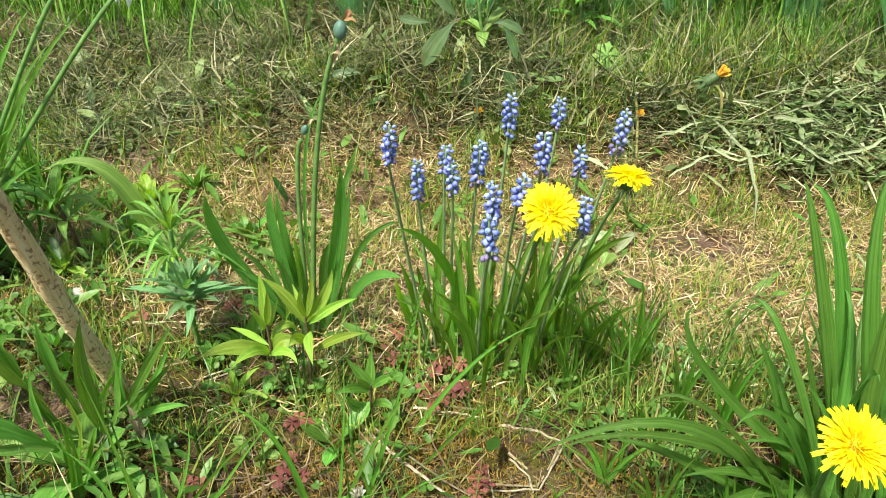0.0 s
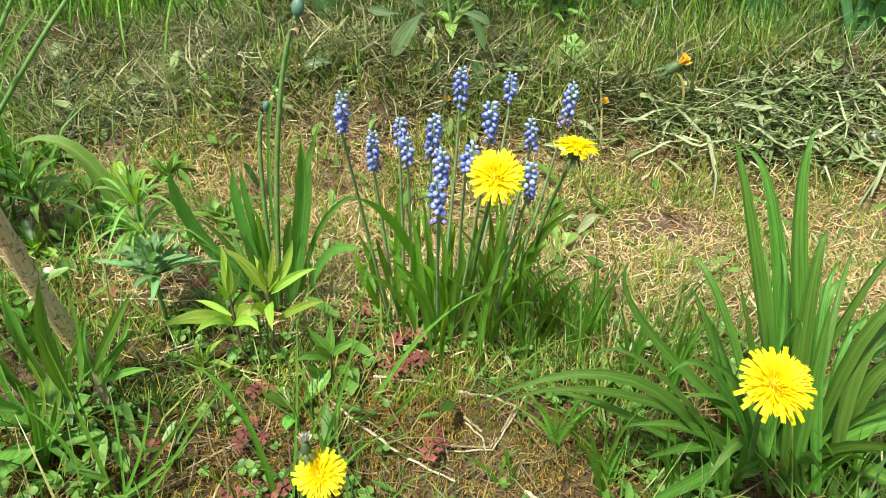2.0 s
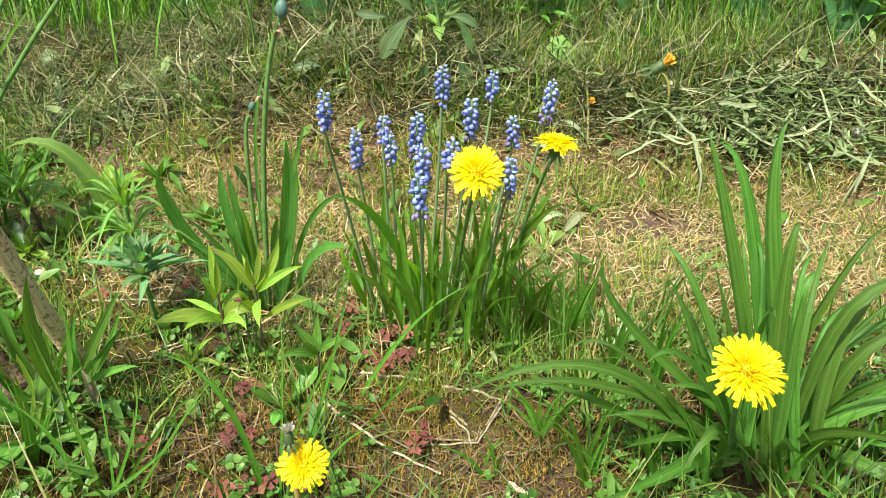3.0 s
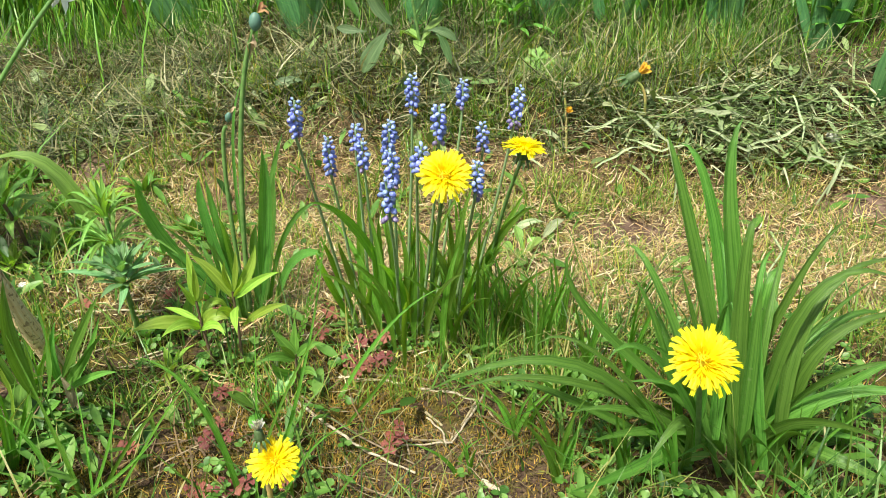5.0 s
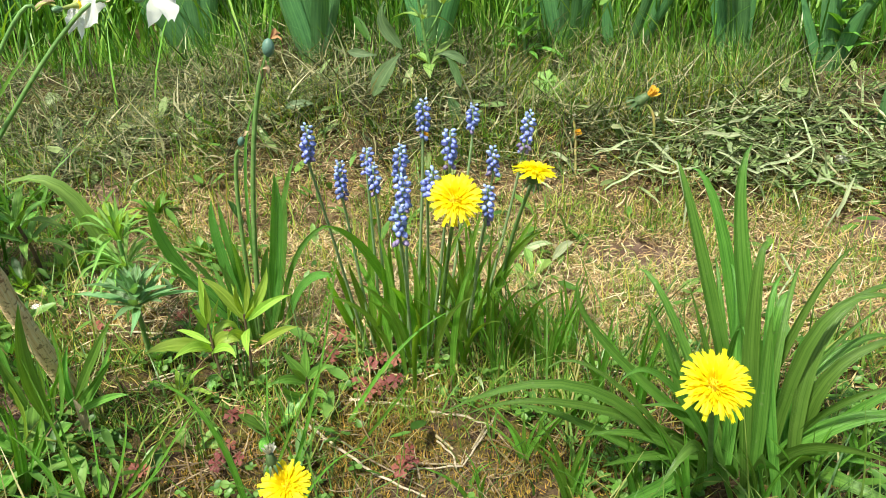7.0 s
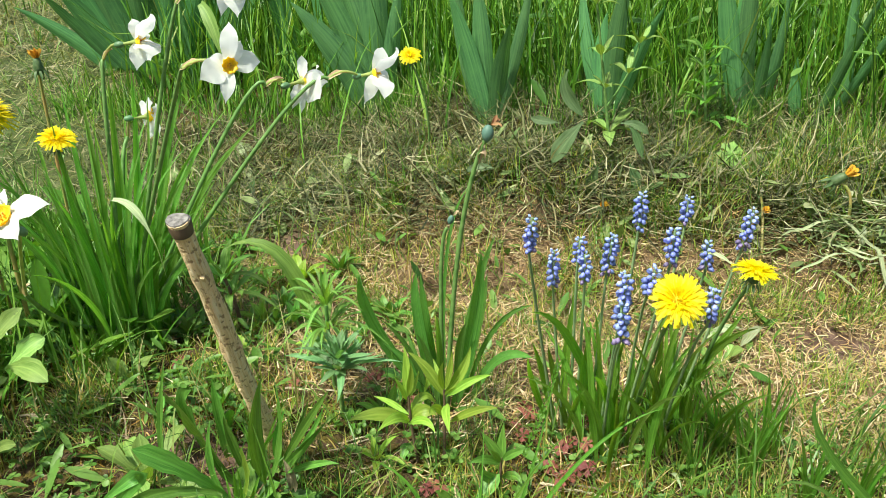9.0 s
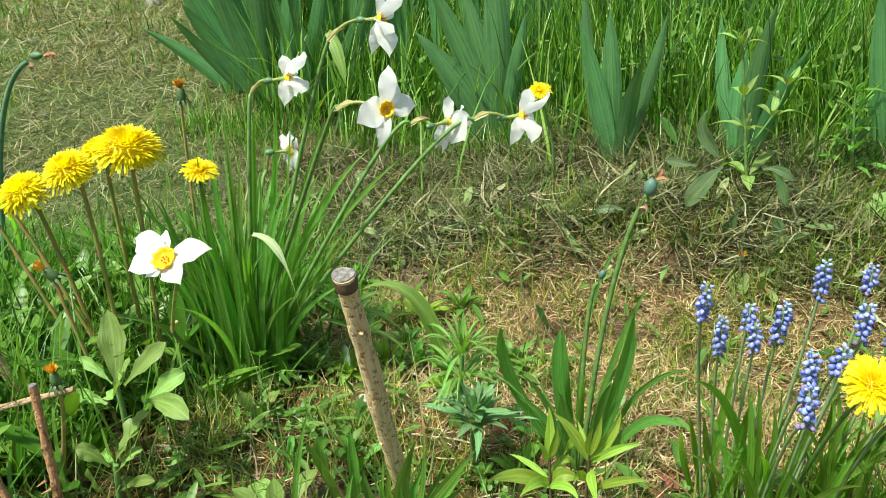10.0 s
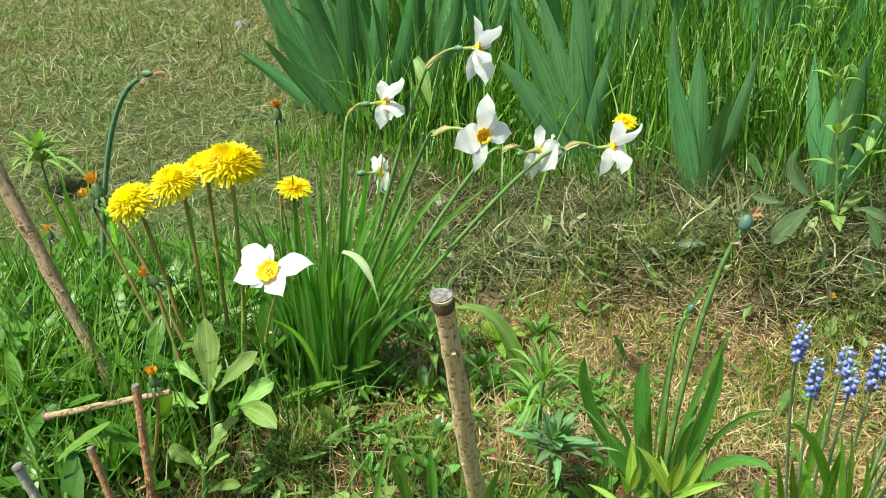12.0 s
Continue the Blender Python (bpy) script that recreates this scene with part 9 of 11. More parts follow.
leaf(tuft, (-0.287, 0.410, -0.030), (-0.273, 0.404, 0.027), (-0.264, 0.397, 0.068), 0.0037, "blade")
leaf(tuft, (-0.283, 0.413, -0.030), (-0.264, 0.408, 0.016), (-0.242, 0.401, 0.049), 0.0035, "blade")
tuft = thing("grass_tuft", (-0.953, 0.638, -0.015), "tuft of lush green grass between cut canes", "grass", "grass tufts")
leaf(tuft, (-0.948, 0.629, -0.015), (-0.903, 0.633, 0.081), (-0.851, 0.639, 0.154), 0.0074, "blade")
leaf(tuft, (-0.944, 0.635, -0.016), (-0.874, 0.641, 0.079), (-0.776, 0.648, 0.151), 0.0067, "blade")
leaf(tuft, (-0.943, 0.635, -0.016), (-0.946, 0.639, 0.058), (-0.972, 0.644, 0.109), 0.0078, "blade")
leaf(tuft, (-0.947, 0.646, -0.018), (-0.983, 0.637, 0.048), (-1.077, 0.625, 0.090), 0.0089, "blade")
leaf(tuft, (-0.954, 0.653, -0.019), (-0.913, 0.636, 0.080), (-0.879, 0.614, 0.156), 0.0094, "blade")
leaf(tuft, (-0.943, 0.636, -0.016), (-0.922, 0.649, 0.096), (-0.912, 0.664, 0.177), 0.0070, "blade")
leaf(tuft, (-0.925, 0.623, -0.014), (-0.843, 0.629, 0.116), (-0.737, 0.636, 0.211), 0.0085, "blade")
leaf(tuft, (-0.931, 0.632, -0.016), (-0.936, 0.648, 0.069), (-0.964, 0.668, 0.130), 0.0068, "blade")
leaf(tuft, (-0.965, 0.641, -0.017), (-0.932, 0.646, 0.098), (-0.907, 0.652, 0.183), 0.0088, "blade")
leaf(tuft, (-0.966, 0.641, -0.017), (-1.007, 0.647, 0.059), (-1.109, 0.656, 0.108), 0.0102, "blade")
leaf(tuft, (-0.949, 0.628, -0.015), (-0.935, 0.637, 0.061), (-0.925, 0.648, 0.115), 0.0064, "blade")
leaf(tuft, (-0.948, 0.645, -0.018), (-0.869, 0.632, 0.120), (-0.779, 0.617, 0.220), 0.0058, "blade")
leaf(tuft, (-0.943, 0.619, -0.014), (-0.917, 0.627, 0.079), (-0.894, 0.638, 0.146), 0.0081, "blade")
leaf(tuft, (-0.958, 0.634, -0.016), (-0.890, 0.640, 0.095), (-0.802, 0.647, 0.178), 0.0090, "blade")
tuft = thing("grass_tuft", (-0.918, 0.692, -0.022), "tuft of lush green grass between cut canes", "grass", "grass tufts")
leaf(tuft, (-0.945, 0.709, -0.029), (-0.948, 0.700, 0.079), (-0.987, 0.690, 0.157), 0.0085, "blade")
leaf(tuft, (-0.934, 0.704, -0.028), (-0.893, 0.692, 0.090), (-0.856, 0.677, 0.177), 0.0076, "blade")
leaf(tuft, (-0.916, 0.708, -0.029), (-0.903, 0.713, 0.070), (-0.902, 0.718, 0.141), 0.0066, "blade")
leaf(tuft, (-0.927, 0.710, -0.029), (-0.864, 0.691, 0.096), (-0.794, 0.668, 0.191), 0.0098, "blade")
leaf(tuft, (-0.918, 0.705, -0.028), (-0.907, 0.702, 0.085), (-0.918, 0.699, 0.168), 0.0071, "blade")
leaf(tuft, (-0.920, 0.704, -0.028), (-0.864, 0.686, 0.107), (-0.807, 0.665, 0.205), 0.0086, "blade")
leaf(tuft, (-0.897, 0.683, -0.024), (-0.859, 0.681, 0.073), (-0.816, 0.680, 0.145), 0.0070, "blade")
leaf(tuft, (-0.918, 0.705, -0.028), (-0.912, 0.702, 0.078), (-0.930, 0.697, 0.155), 0.0094, "blade")
leaf(tuft, (-0.937, 0.702, -0.028), (-0.910, 0.705, 0.037), (-0.876, 0.708, 0.086), 0.0067, "blade")
leaf(tuft, (-0.934, 0.706, -0.028), (-0.924, 0.699, 0.075), (-0.935, 0.692, 0.149), 0.0093, "blade")
leaf(tuft, (-0.919, 0.689, -0.025), (-0.882, 0.698, 0.039), (-0.828, 0.710, 0.090), 0.0059, "blade")
leaf(tuft, (-0.895, 0.684, -0.025), (-0.851, 0.676, 0.058), (-0.799, 0.667, 0.122), 0.0067, "blade")
tuft = thing("grass_tuft", (-0.818, 0.484, -0.007), "tuft of lush green grass between cut canes", "grass", "grass tufts")
leaf(tuft, (-0.817, 0.471, -0.008), (-0.808, 0.479, 0.071), (-0.812, 0.489, 0.124), 0.0090, "blade")
leaf(tuft, (-0.822, 0.482, -0.008), (-0.766, 0.488, 0.092), (-0.696, 0.497, 0.167), 0.0057, "blade")
leaf(tuft, (-0.831, 0.489, -0.008), (-0.746, 0.475, 0.085), (-0.639, 0.459, 0.160), 0.0066, "blade")
leaf(tuft, (-0.821, 0.484, -0.008), (-0.801, 0.492, 0.069), (-0.783, 0.501, 0.124), 0.0059, "blade")
leaf(tuft, (-0.808, 0.480, -0.008), (-0.797, 0.482, 0.096), (-0.811, 0.485, 0.170), 0.0087, "blade")
leaf(tuft, (-0.820, 0.486, -0.008), (-0.798, 0.493, 0.084), (-0.782, 0.501, 0.149), 0.0080, "blade")
leaf(tuft, (-0.833, 0.485, -0.008), (-0.809, 0.483, 0.095), (-0.801, 0.481, 0.170), 0.0068, "blade")
leaf(tuft, (-0.816, 0.489, -0.008), (-0.771, 0.491, 0.098), (-0.725, 0.494, 0.176), 0.0075, "blade")
leaf(tuft, (-0.825, 0.480, -0.008), (-0.771, 0.469, 0.069), (-0.706, 0.456, 0.130), 0.0092, "blade")
leaf(tuft, (-0.818, 0.470, -0.008), (-0.801, 0.488, 0.069), (-0.785, 0.511, 0.123), 0.0083, "blade")
leaf(tuft, (-0.810, 0.476, -0.008), (-0.775, 0.483, 0.048), (-0.725, 0.491, 0.094), 0.0078, "blade")
leaf(tuft, (-0.809, 0.481, -0.008), (-0.779, 0.492, 0.090), (-0.748, 0.506, 0.160), 0.0083, "blade")
leaf(tuft, (-0.832, 0.485, -0.008), (-0.787, 0.495, 0.058), (-0.723, 0.507, 0.111), 0.0067, "blade")
leaf(tuft, (-0.810, 0.479, -0.008), (-0.785, 0.490, 0.098), (-0.769, 0.503, 0.174), 0.0053, "blade")
tuft = thing("grass_tuft", (-0.778, 0.518, -0.007), "tuft of lush green grass between cut canes", "grass", "grass tufts")
leaf(tuft, (-0.785, 0.513, -0.008), (-0.753, 0.518, 0.049), (-0.708, 0.523, 0.091), 0.0064, "blade")
leaf(tuft, (-0.763, 0.519, -0.008), (-0.716, 0.523, 0.076), (-0.652, 0.529, 0.140), 0.0053, "blade")
leaf(tuft, (-0.787, 0.525, -0.008), (-0.779, 0.524, 0.073), (-0.788, 0.522, 0.132), 0.0057, "blade")
leaf(tuft, (-0.773, 0.508, -0.008), (-0.730, 0.507, 0.081), (-0.679, 0.506, 0.148), 0.0083, "blade")
leaf(tuft, (-0.774, 0.524, -0.008), (-0.762, 0.534, 0.048), (-0.748, 0.545, 0.089), 0.0055, "blade")
leaf(tuft, (-0.773, 0.510, -0.008), (-0.759, 0.524, 0.061), (-0.745, 0.540, 0.109), 0.0086, "blade")
leaf(tuft, (-0.767, 0.513, -0.008), (-0.752, 0.521, 0.054), (-0.738, 0.530, 0.100), 0.0058, "blade")
leaf(tuft, (-0.784, 0.510, -0.008), (-0.763, 0.518, 0.062), (-0.740, 0.528, 0.114), 0.0051, "blade")
leaf(tuft, (-0.781, 0.514, -0.008), (-0.775, 0.523, 0.063), (-0.779, 0.534, 0.114), 0.0054, "blade")
leaf(tuft, (-0.774, 0.522, -0.008), (-0.750, 0.521, 0.077), (-0.731, 0.519, 0.141), 0.0066, "blade")
leaf(tuft, (-0.766, 0.518, -0.008), (-0.767, 0.529, 0.077), (-0.787, 0.542, 0.134), 0.0073, "blade")
leaf(tuft, (-0.768, 0.512, -0.008), (-0.753, 0.513, 0.062), (-0.745, 0.513, 0.114), 0.0058, "blade")
tuft = thing("grass_tuft", (-0.729, 0.556, -0.006), "tuft of lush green grass between cut canes", "grass", "grass tufts")
leaf(tuft, (-0.737, 0.549, -0.008), (-0.730, 0.553, 0.062), (-0.732, 0.558, 0.112), 0.0056, "blade")
leaf(tuft, (-0.728, 0.542, -0.008), (-0.722, 0.540, 0.065), (-0.728, 0.538, 0.116), 0.0057, "blade")
leaf(tuft, (-0.733, 0.554, -0.008), (-0.710, 0.558, 0.038), (-0.676, 0.563, 0.074), 0.0052, "blade")
leaf(tuft, (-0.743, 0.558, -0.008), (-0.743, 0.559, 0.063), (-0.759, 0.560, 0.114), 0.0070, "blade")
leaf(tuft, (-0.720, 0.550, -0.008), (-0.723, 0.563, 0.043), (-0.735, 0.578, 0.078), 0.0066, "blade")
leaf(tuft, (-0.744, 0.558, -0.008), (-0.730, 0.546, 0.053), (-0.725, 0.530, 0.099), 0.0052, "blade")
leaf(tuft, (-0.738, 0.563, -0.008), (-0.716, 0.560, 0.048), (-0.689, 0.556, 0.092), 0.0063, "blade")
leaf(tuft, (-0.729, 0.559, -0.008), (-0.691, 0.550, 0.047), (-0.639, 0.539, 0.092), 0.0053, "blade")
leaf(tuft, (-0.718, 0.549, -0.008), (-0.722, 0.561, 0.046), (-0.736, 0.576, 0.084), 0.0070, "blade")
leaf(tuft, (-0.724, 0.563, -0.008), (-0.679, 0.561, 0.058), (-0.615, 0.558, 0.110), 0.0061, "blade")
tuft = thing("grass_tuft", (-0.977, 0.813, -0.037), "tuft of lush green grass between cut canes", "grass", "grass tufts")
leaf(tuft, (-0.971, 0.820, -0.038), (-0.941, 0.821, 0.030), (-0.902, 0.821, 0.082), 0.0058, "blade")
leaf(tuft, (-0.965, 0.796, -0.038), (-0.928, 0.792, 0.060), (-0.888, 0.787, 0.133), 0.0077, "blade")
leaf(tuft, (-0.969, 0.822, -0.038), (-0.960, 0.827, 0.031), (-0.958, 0.834, 0.082), 0.0102, "blade")
leaf(tuft, (-0.980, 0.810, -0.038), (-1.018, 0.815, 0.008), (-1.101, 0.821, 0.037), 0.0057, "blade")
leaf(tuft, (-0.979, 0.811, -0.038), (-0.976, 0.815, 0.012), (-0.978, 0.821, 0.049), 0.0057, "blade")
leaf(tuft, (-0.957, 0.802, -0.038), (-0.919, 0.812, 0.035), (-0.862, 0.824, 0.092), 0.0074, "blade")
leaf(tuft, (-0.972, 0.803, -0.038), (-0.927, 0.803, 0.038), (-0.864, 0.803, 0.097), 0.0061, "blade")
leaf(tuft, (-0.980, 0.810, -0.038), (-0.963, 0.821, 0.049), (-0.948, 0.834, 0.115), 0.0081, "blade")
leaf(tuft, (-0.989, 0.817, -0.038), (-0.946, 0.811, 0.038), (-0.889, 0.803, 0.099), 0.0089, "blade")
leaf(tuft, (-0.985, 0.807, -0.038), (-0.957, 0.807, 0.047), (-0.926, 0.807, 0.110), 0.0097, "blade")
leaf(tuft, (-0.959, 0.801, -0.038), (-0.931, 0.804, 0.052), (-0.901, 0.809, 0.121), 0.0076, "blade")
leaf(tuft, (-0.976, 0.799, -0.038), (-0.952, 0.814, 0.012), (-0.912, 0.833, 0.050), 0.0097, "blade")
tuft = thing("grass_tuft", (-0.763, 0.715, -0.026), "tuft of lush green grass between cut canes", "grass", "grass tufts")
leaf(tuft, (-0.769, 0.736, -0.033), (-0.749, 0.724, 0.044), (-0.731, 0.710, 0.103), 0.0057, "blade")
leaf(tuft, (-0.784, 0.726, -0.032), (-0.754, 0.722, 0.019), (-0.712, 0.717, 0.059), 0.0059, "blade")
leaf(tuft, (-0.772, 0.721, -0.031), (-0.756, 0.717, 0.013), (-0.737, 0.712, 0.048), 0.0060, "blade")
leaf(tuft, (-0.780, 0.729, -0.032), (-0.754, 0.728, 0.031), (-0.719, 0.726, 0.080), 0.0055, "blade")
leaf(tuft, (-0.751, 0.711, -0.029), (-0.717, 0.711, 0.031), (-0.667, 0.712, 0.078), 0.0056, "blade")
leaf(tuft, (-0.763, 0.701, -0.028), (-0.720, 0.702, 0.036), (-0.655, 0.703, 0.087), 0.0065, "blade")
leaf(tuft, (-0.764, 0.714, -0.030), (-0.749, 0.726, 0.005), (-0.724, 0.740, 0.031), 0.0078, "blade")
leaf(tuft, (-0.783, 0.727, -0.032), (-0.735, 0.708, 0.026), (-0.668, 0.685, 0.076), 0.0053, "blade")
leaf(tuft, (-0.778, 0.729, -0.032), (-0.791, 0.725, 0.016), (-0.827, 0.720, 0.050), 0.0068, "blade")
leaf(tuft, (-0.757, 0.707, -0.029), (-0.790, 0.711, 0.021), (-0.861, 0.717, 0.050), 0.0051, "blade")
tuft = thing("grass_tuft", (-0.623, 0.493, -0.006), "tuft of lush green grass between cut canes", "grass", "grass tufts")
leaf(tuft, (-0.626, 0.491, -0.008), (-0.613, 0.489, 0.037), (-0.599, 0.487, 0.071), 0.0038, "blade")
leaf(tuft, (-0.627, 0.489, -0.008), (-0.639, 0.498, 0.013), (-0.662, 0.509, 0.023), 0.0047, "blade")
leaf(tuft, (-0.617, 0.498, -0.008), (-0.598, 0.489, 0.034), (-0.574, 0.478, 0.070), 0.0061, "blade")
leaf(tuft, (-0.613, 0.487, -0.008), (-0.620, 0.501, 0.027), (-0.635, 0.517, 0.048), 0.0047, "blade")
leaf(tuft, (-0.628, 0.492, -0.008), (-0.588, 0.488, 0.045), (-0.529, 0.482, 0.087), 0.0050, "blade")
leaf(tuft, (-0.616, 0.500, -0.008), (-0.636, 0.510, 0.034), (-0.677, 0.522, 0.058), 0.0061, "blade")
leaf(tuft, (-0.612, 0.488, -0.008), (-0.615, 0.499, 0.023), (-0.623, 0.513, 0.042), 0.0044, "blade")
leaf(tuft, (-0.612, 0.490, -0.008), (-0.600, 0.485, 0.047), (-0.590, 0.478, 0.087), 0.0046, "blade")
leaf(tuft, (-0.619, 0.483, -0.008), (-0.591, 0.475, 0.053), (-0.556, 0.465, 0.100), 0.0059, "blade")
leaf(tuft, (-0.629, 0.488, -0.008), (-0.610, 0.491, 0.034), (-0.582, 0.495, 0.066), 0.0056, "blade")
tuft = thing("grass_tuft", (-0.678, 0.750, -0.032), "tuft of lush green grass between cut canes", "grass", "grass tufts")
leaf(tuft, (-0.669, 0.743, -0.034), (-0.678, 0.746, 0.009), (-0.700, 0.750, 0.039), 0.0042, "blade")
leaf(tuft, (-0.692, 0.765, -0.036), (-0.673, 0.756, 0.013), (-0.647, 0.745, 0.053), 0.0052, "blade")
leaf(tuft, (-0.674, 0.752, -0.035), (-0.667, 0.758, -0.002), (-0.655, 0.766, 0.022), 0.0054, "blade")
leaf(tuft, (-0.680, 0.749, -0.035), (-0.669, 0.744, 0.021), (-0.658, 0.738, 0.063), 0.0053, "blade")
leaf(tuft, (-0.682, 0.761, -0.036), (-0.635, 0.763, 0.011), (-0.555, 0.764, 0.050), 0.0055, "blade")
leaf(tuft, (-0.688, 0.744, -0.034), (-0.682, 0.749, 0.002), (-0.674, 0.755, 0.027), 0.0048, "blade")
leaf(tuft, (-0.674, 0.752, -0.035), (-0.681, 0.764, -0.001), (-0.694, 0.778, 0.022), 0.0040, "blade")
leaf(tuft, (-0.675, 0.764, -0.036), (-0.656, 0.757, -0.001), (-0.628, 0.747, 0.030), 0.0058, "blade")
leaf(tuft, (-0.681, 0.760, -0.036), (-0.663, 0.758, 0.016), (-0.639, 0.755, 0.057), 0.0055, "blade")
leaf(tuft, (-0.678, 0.736, -0.033), (-0.692, 0.733, 0.008), (-0.725, 0.731, 0.038), 0.0058, "blade")
leaf(tuft, (-0.676, 0.739, -0.034), (-0.677, 0.731, 0.019), (-0.687, 0.722, 0.056), 0.0040, "blade")
leaf(tuft, (-0.696, 0.764, -0.036), (-0.702, 0.763, -0.006), (-0.718, 0.763, 0.015), 0.0063, "blade")
tuft = thing("grass_tuft", (-0.666, 0.449, -0.005), "tuft of lush green grass between cut canes", "grass", "grass tufts")
leaf(tuft, (-0.653, 0.445, -0.008), (-0.627, 0.438, 0.070), (-0.602, 0.430, 0.129), 0.0080, "blade")
leaf(tuft, (-0.667, 0.444, -0.008), (-0.687, 0.456, 0.023), (-0.729, 0.471, 0.039), 0.0057, "blade")
leaf(tuft, (-0.671, 0.459, -0.008), (-0.645, 0.450, 0.067), (-0.621, 0.440, 0.126), 0.0049, "blade")
leaf(tuft, (-0.666, 0.450, -0.008), (-0.634, 0.440, 0.064), (-0.598, 0.428, 0.120), 0.0076, "blade")
leaf(tuft, (-0.663, 0.452, -0.008), (-0.644, 0.444, 0.052), (-0.628, 0.434, 0.098), 0.0080, "blade")
leaf(tuft, (-0.669, 0.444, -0.008), (-0.643, 0.455, 0.054), (-0.607, 0.468, 0.101), 0.0086, "blade")
leaf(tuft, (-0.668, 0.448, -0.008), (-0.644, 0.445, 0.065), (-0.619, 0.441, 0.118), 0.0067, "blade")
leaf(tuft, (-0.668, 0.447, -0.008), (-0.651, 0.446, 0.061), (-0.639, 0.445, 0.111), 0.0047, "blade")
leaf(tuft, (-0.663, 0.452, -0.008), (-0.663, 0.448, 0.041), (-0.677, 0.443, 0.074), 0.0059, "blade")
leaf(tuft, (-0.661, 0.454, -0.008), (-0.647, 0.438, 0.050), (-0.641, 0.419, 0.096), 0.0054, "blade")
tuft = thing("grass_tuft", (-0.776, 0.871, -0.037), "tuft of lush green grass between cut canes", "grass", "grass tufts")
leaf(tuft, (-0.780, 0.871, -0.037), (-0.756, 0.877, 0.027), (-0.720, 0.885, 0.074), 0.0075, "blade")
leaf(tuft, (-0.765, 0.853, -0.038), (-0.761, 0.852, 0.024), (-0.763, 0.850, 0.070), 0.0074, "blade")
leaf(tuft, (-0.763, 0.867, -0.038), (-0.732, 0.859, 0.043), (-0.692, 0.849, 0.107), 0.0065, "blade")
leaf(tuft, (-0.771, 0.876, -0.037), (-0.803, 0.866, 0.007), (-0.872, 0.852, 0.037), 0.0062, "blade")
leaf(tuft, (-0.779, 0.857, -0.038), (-0.757, 0.872, 0.006), (-0.715, 0.890, 0.037), 0.0061, "blade")
leaf(tuft, (-0.763, 0.868, -0.037), (-0.773, 0.863, 0.024), (-0.802, 0.857, 0.068), 0.0045, "blade")
leaf(tuft, (-0.783, 0.866, -0.038), (-0.786, 0.876, 0.022), (-0.798, 0.888, 0.067), 0.0066, "blade")
leaf(tuft, (-0.766, 0.867, -0.038), (-0.764, 0.867, 0.011), (-0.766, 0.868, 0.046), 0.0047, "blade")
leaf(tuft, (-0.777, 0.871, -0.037), (-0.791, 0.884, 0.012), (-0.821, 0.899, 0.046), 0.0067, "blade")
leaf(tuft, (-0.768, 0.851, -0.038), (-0.802, 0.864, -0.002), (-0.868, 0.880, 0.018), 0.0071, "blade")
tuft = thing("grass_tuft", (-0.895, 0.907, -0.030), "tuft of lush green grass between cut canes", "grass", "grass tufts")
leaf(tuft, (-0.896, 0.921, -0.031), (-0.876, 0.914, 0.024), (-0.853, 0.905, 0.068), 0.0053, "blade")
leaf(tuft, (-0.904, 0.916, -0.032), (-0.881, 0.915, 0.063), (-0.856, 0.914, 0.133), 0.0079, "blade")
leaf(tuft, (-0.905, 0.913, -0.032), (-0.905, 0.915, 0.034), (-0.917, 0.918, 0.084), 0.0063, "blade")
leaf(tuft, (-0.916, 0.919, -0.032), (-0.896, 0.912, 0.061), (-0.880, 0.904, 0.132), 0.0051, "blade")
leaf(tuft, (-0.898, 0.889, -0.036), (-0.885, 0.903, 0.040), (-0.868, 0.920, 0.096), 0.0063, "blade")
leaf(tuft, (-0.894, 0.908, -0.033), (-0.892, 0.900, 0.058), (-0.907, 0.891, 0.126), 0.0049, "blade")
leaf(tuft, (-0.891, 0.910, -0.033), (-0.890, 0.908, 0.030), (-0.900, 0.905, 0.078), 0.0063, "blade")
leaf(tuft, (-0.906, 0.914, -0.032), (-0.886, 0.902, 0.058), (-0.871, 0.888, 0.124), 0.0050, "blade")
leaf(tuft, (-0.912, 0.908, -0.033), (-0.920, 0.911, 0.034), (-0.946, 0.915, 0.082), 0.0067, "blade")
leaf(tuft, (-0.879, 0.892, -0.035), (-0.898, 0.893, 0.054), (-0.949, 0.894, 0.117), 0.0071, "blade")
tuft = thing("grass_tuft", (-1.128, 0.759, -0.032), "tuft of lush green grass between cut canes", "grass", "grass tufts")
leaf(tuft, (-1.135, 0.750, -0.035), (-1.139, 0.764, 0.038), (-1.164, 0.781, 0.090), 0.0097, "blade")
leaf(tuft, (-1.142, 0.775, -0.037), (-1.080, 0.760, 0.060), (-1.007, 0.743, 0.135), 0.0089, "blade")
leaf(tuft, (-1.135, 0.767, -0.037), (-1.107, 0.775, 0.023), (-1.069, 0.786, 0.069), 0.0110, "blade")
leaf(tuft, (-1.144, 0.756, -0.036), (-1.117, 0.755, 0.071), (-1.105, 0.754, 0.150), 0.0089, "blade")
leaf(tuft, (-1.131, 0.773, -0.037), (-1.140, 0.779, 0.043), (-1.180, 0.787, 0.099), 0.0105, "blade")
leaf(tuft, (-1.110, 0.746, -0.034), (-1.079, 0.745, 0.080), (-1.058, 0.744, 0.164), 0.0068, "blade")
leaf(tuft, (-1.126, 0.761, -0.036), (-1.096, 0.764, 0.064), (-1.070, 0.769, 0.138), 0.0067, "blade")
leaf(tuft, (-1.156, 0.773, -0.037), (-1.090, 0.765, 0.036), (-1.002, 0.754, 0.097), 0.0096, "blade")
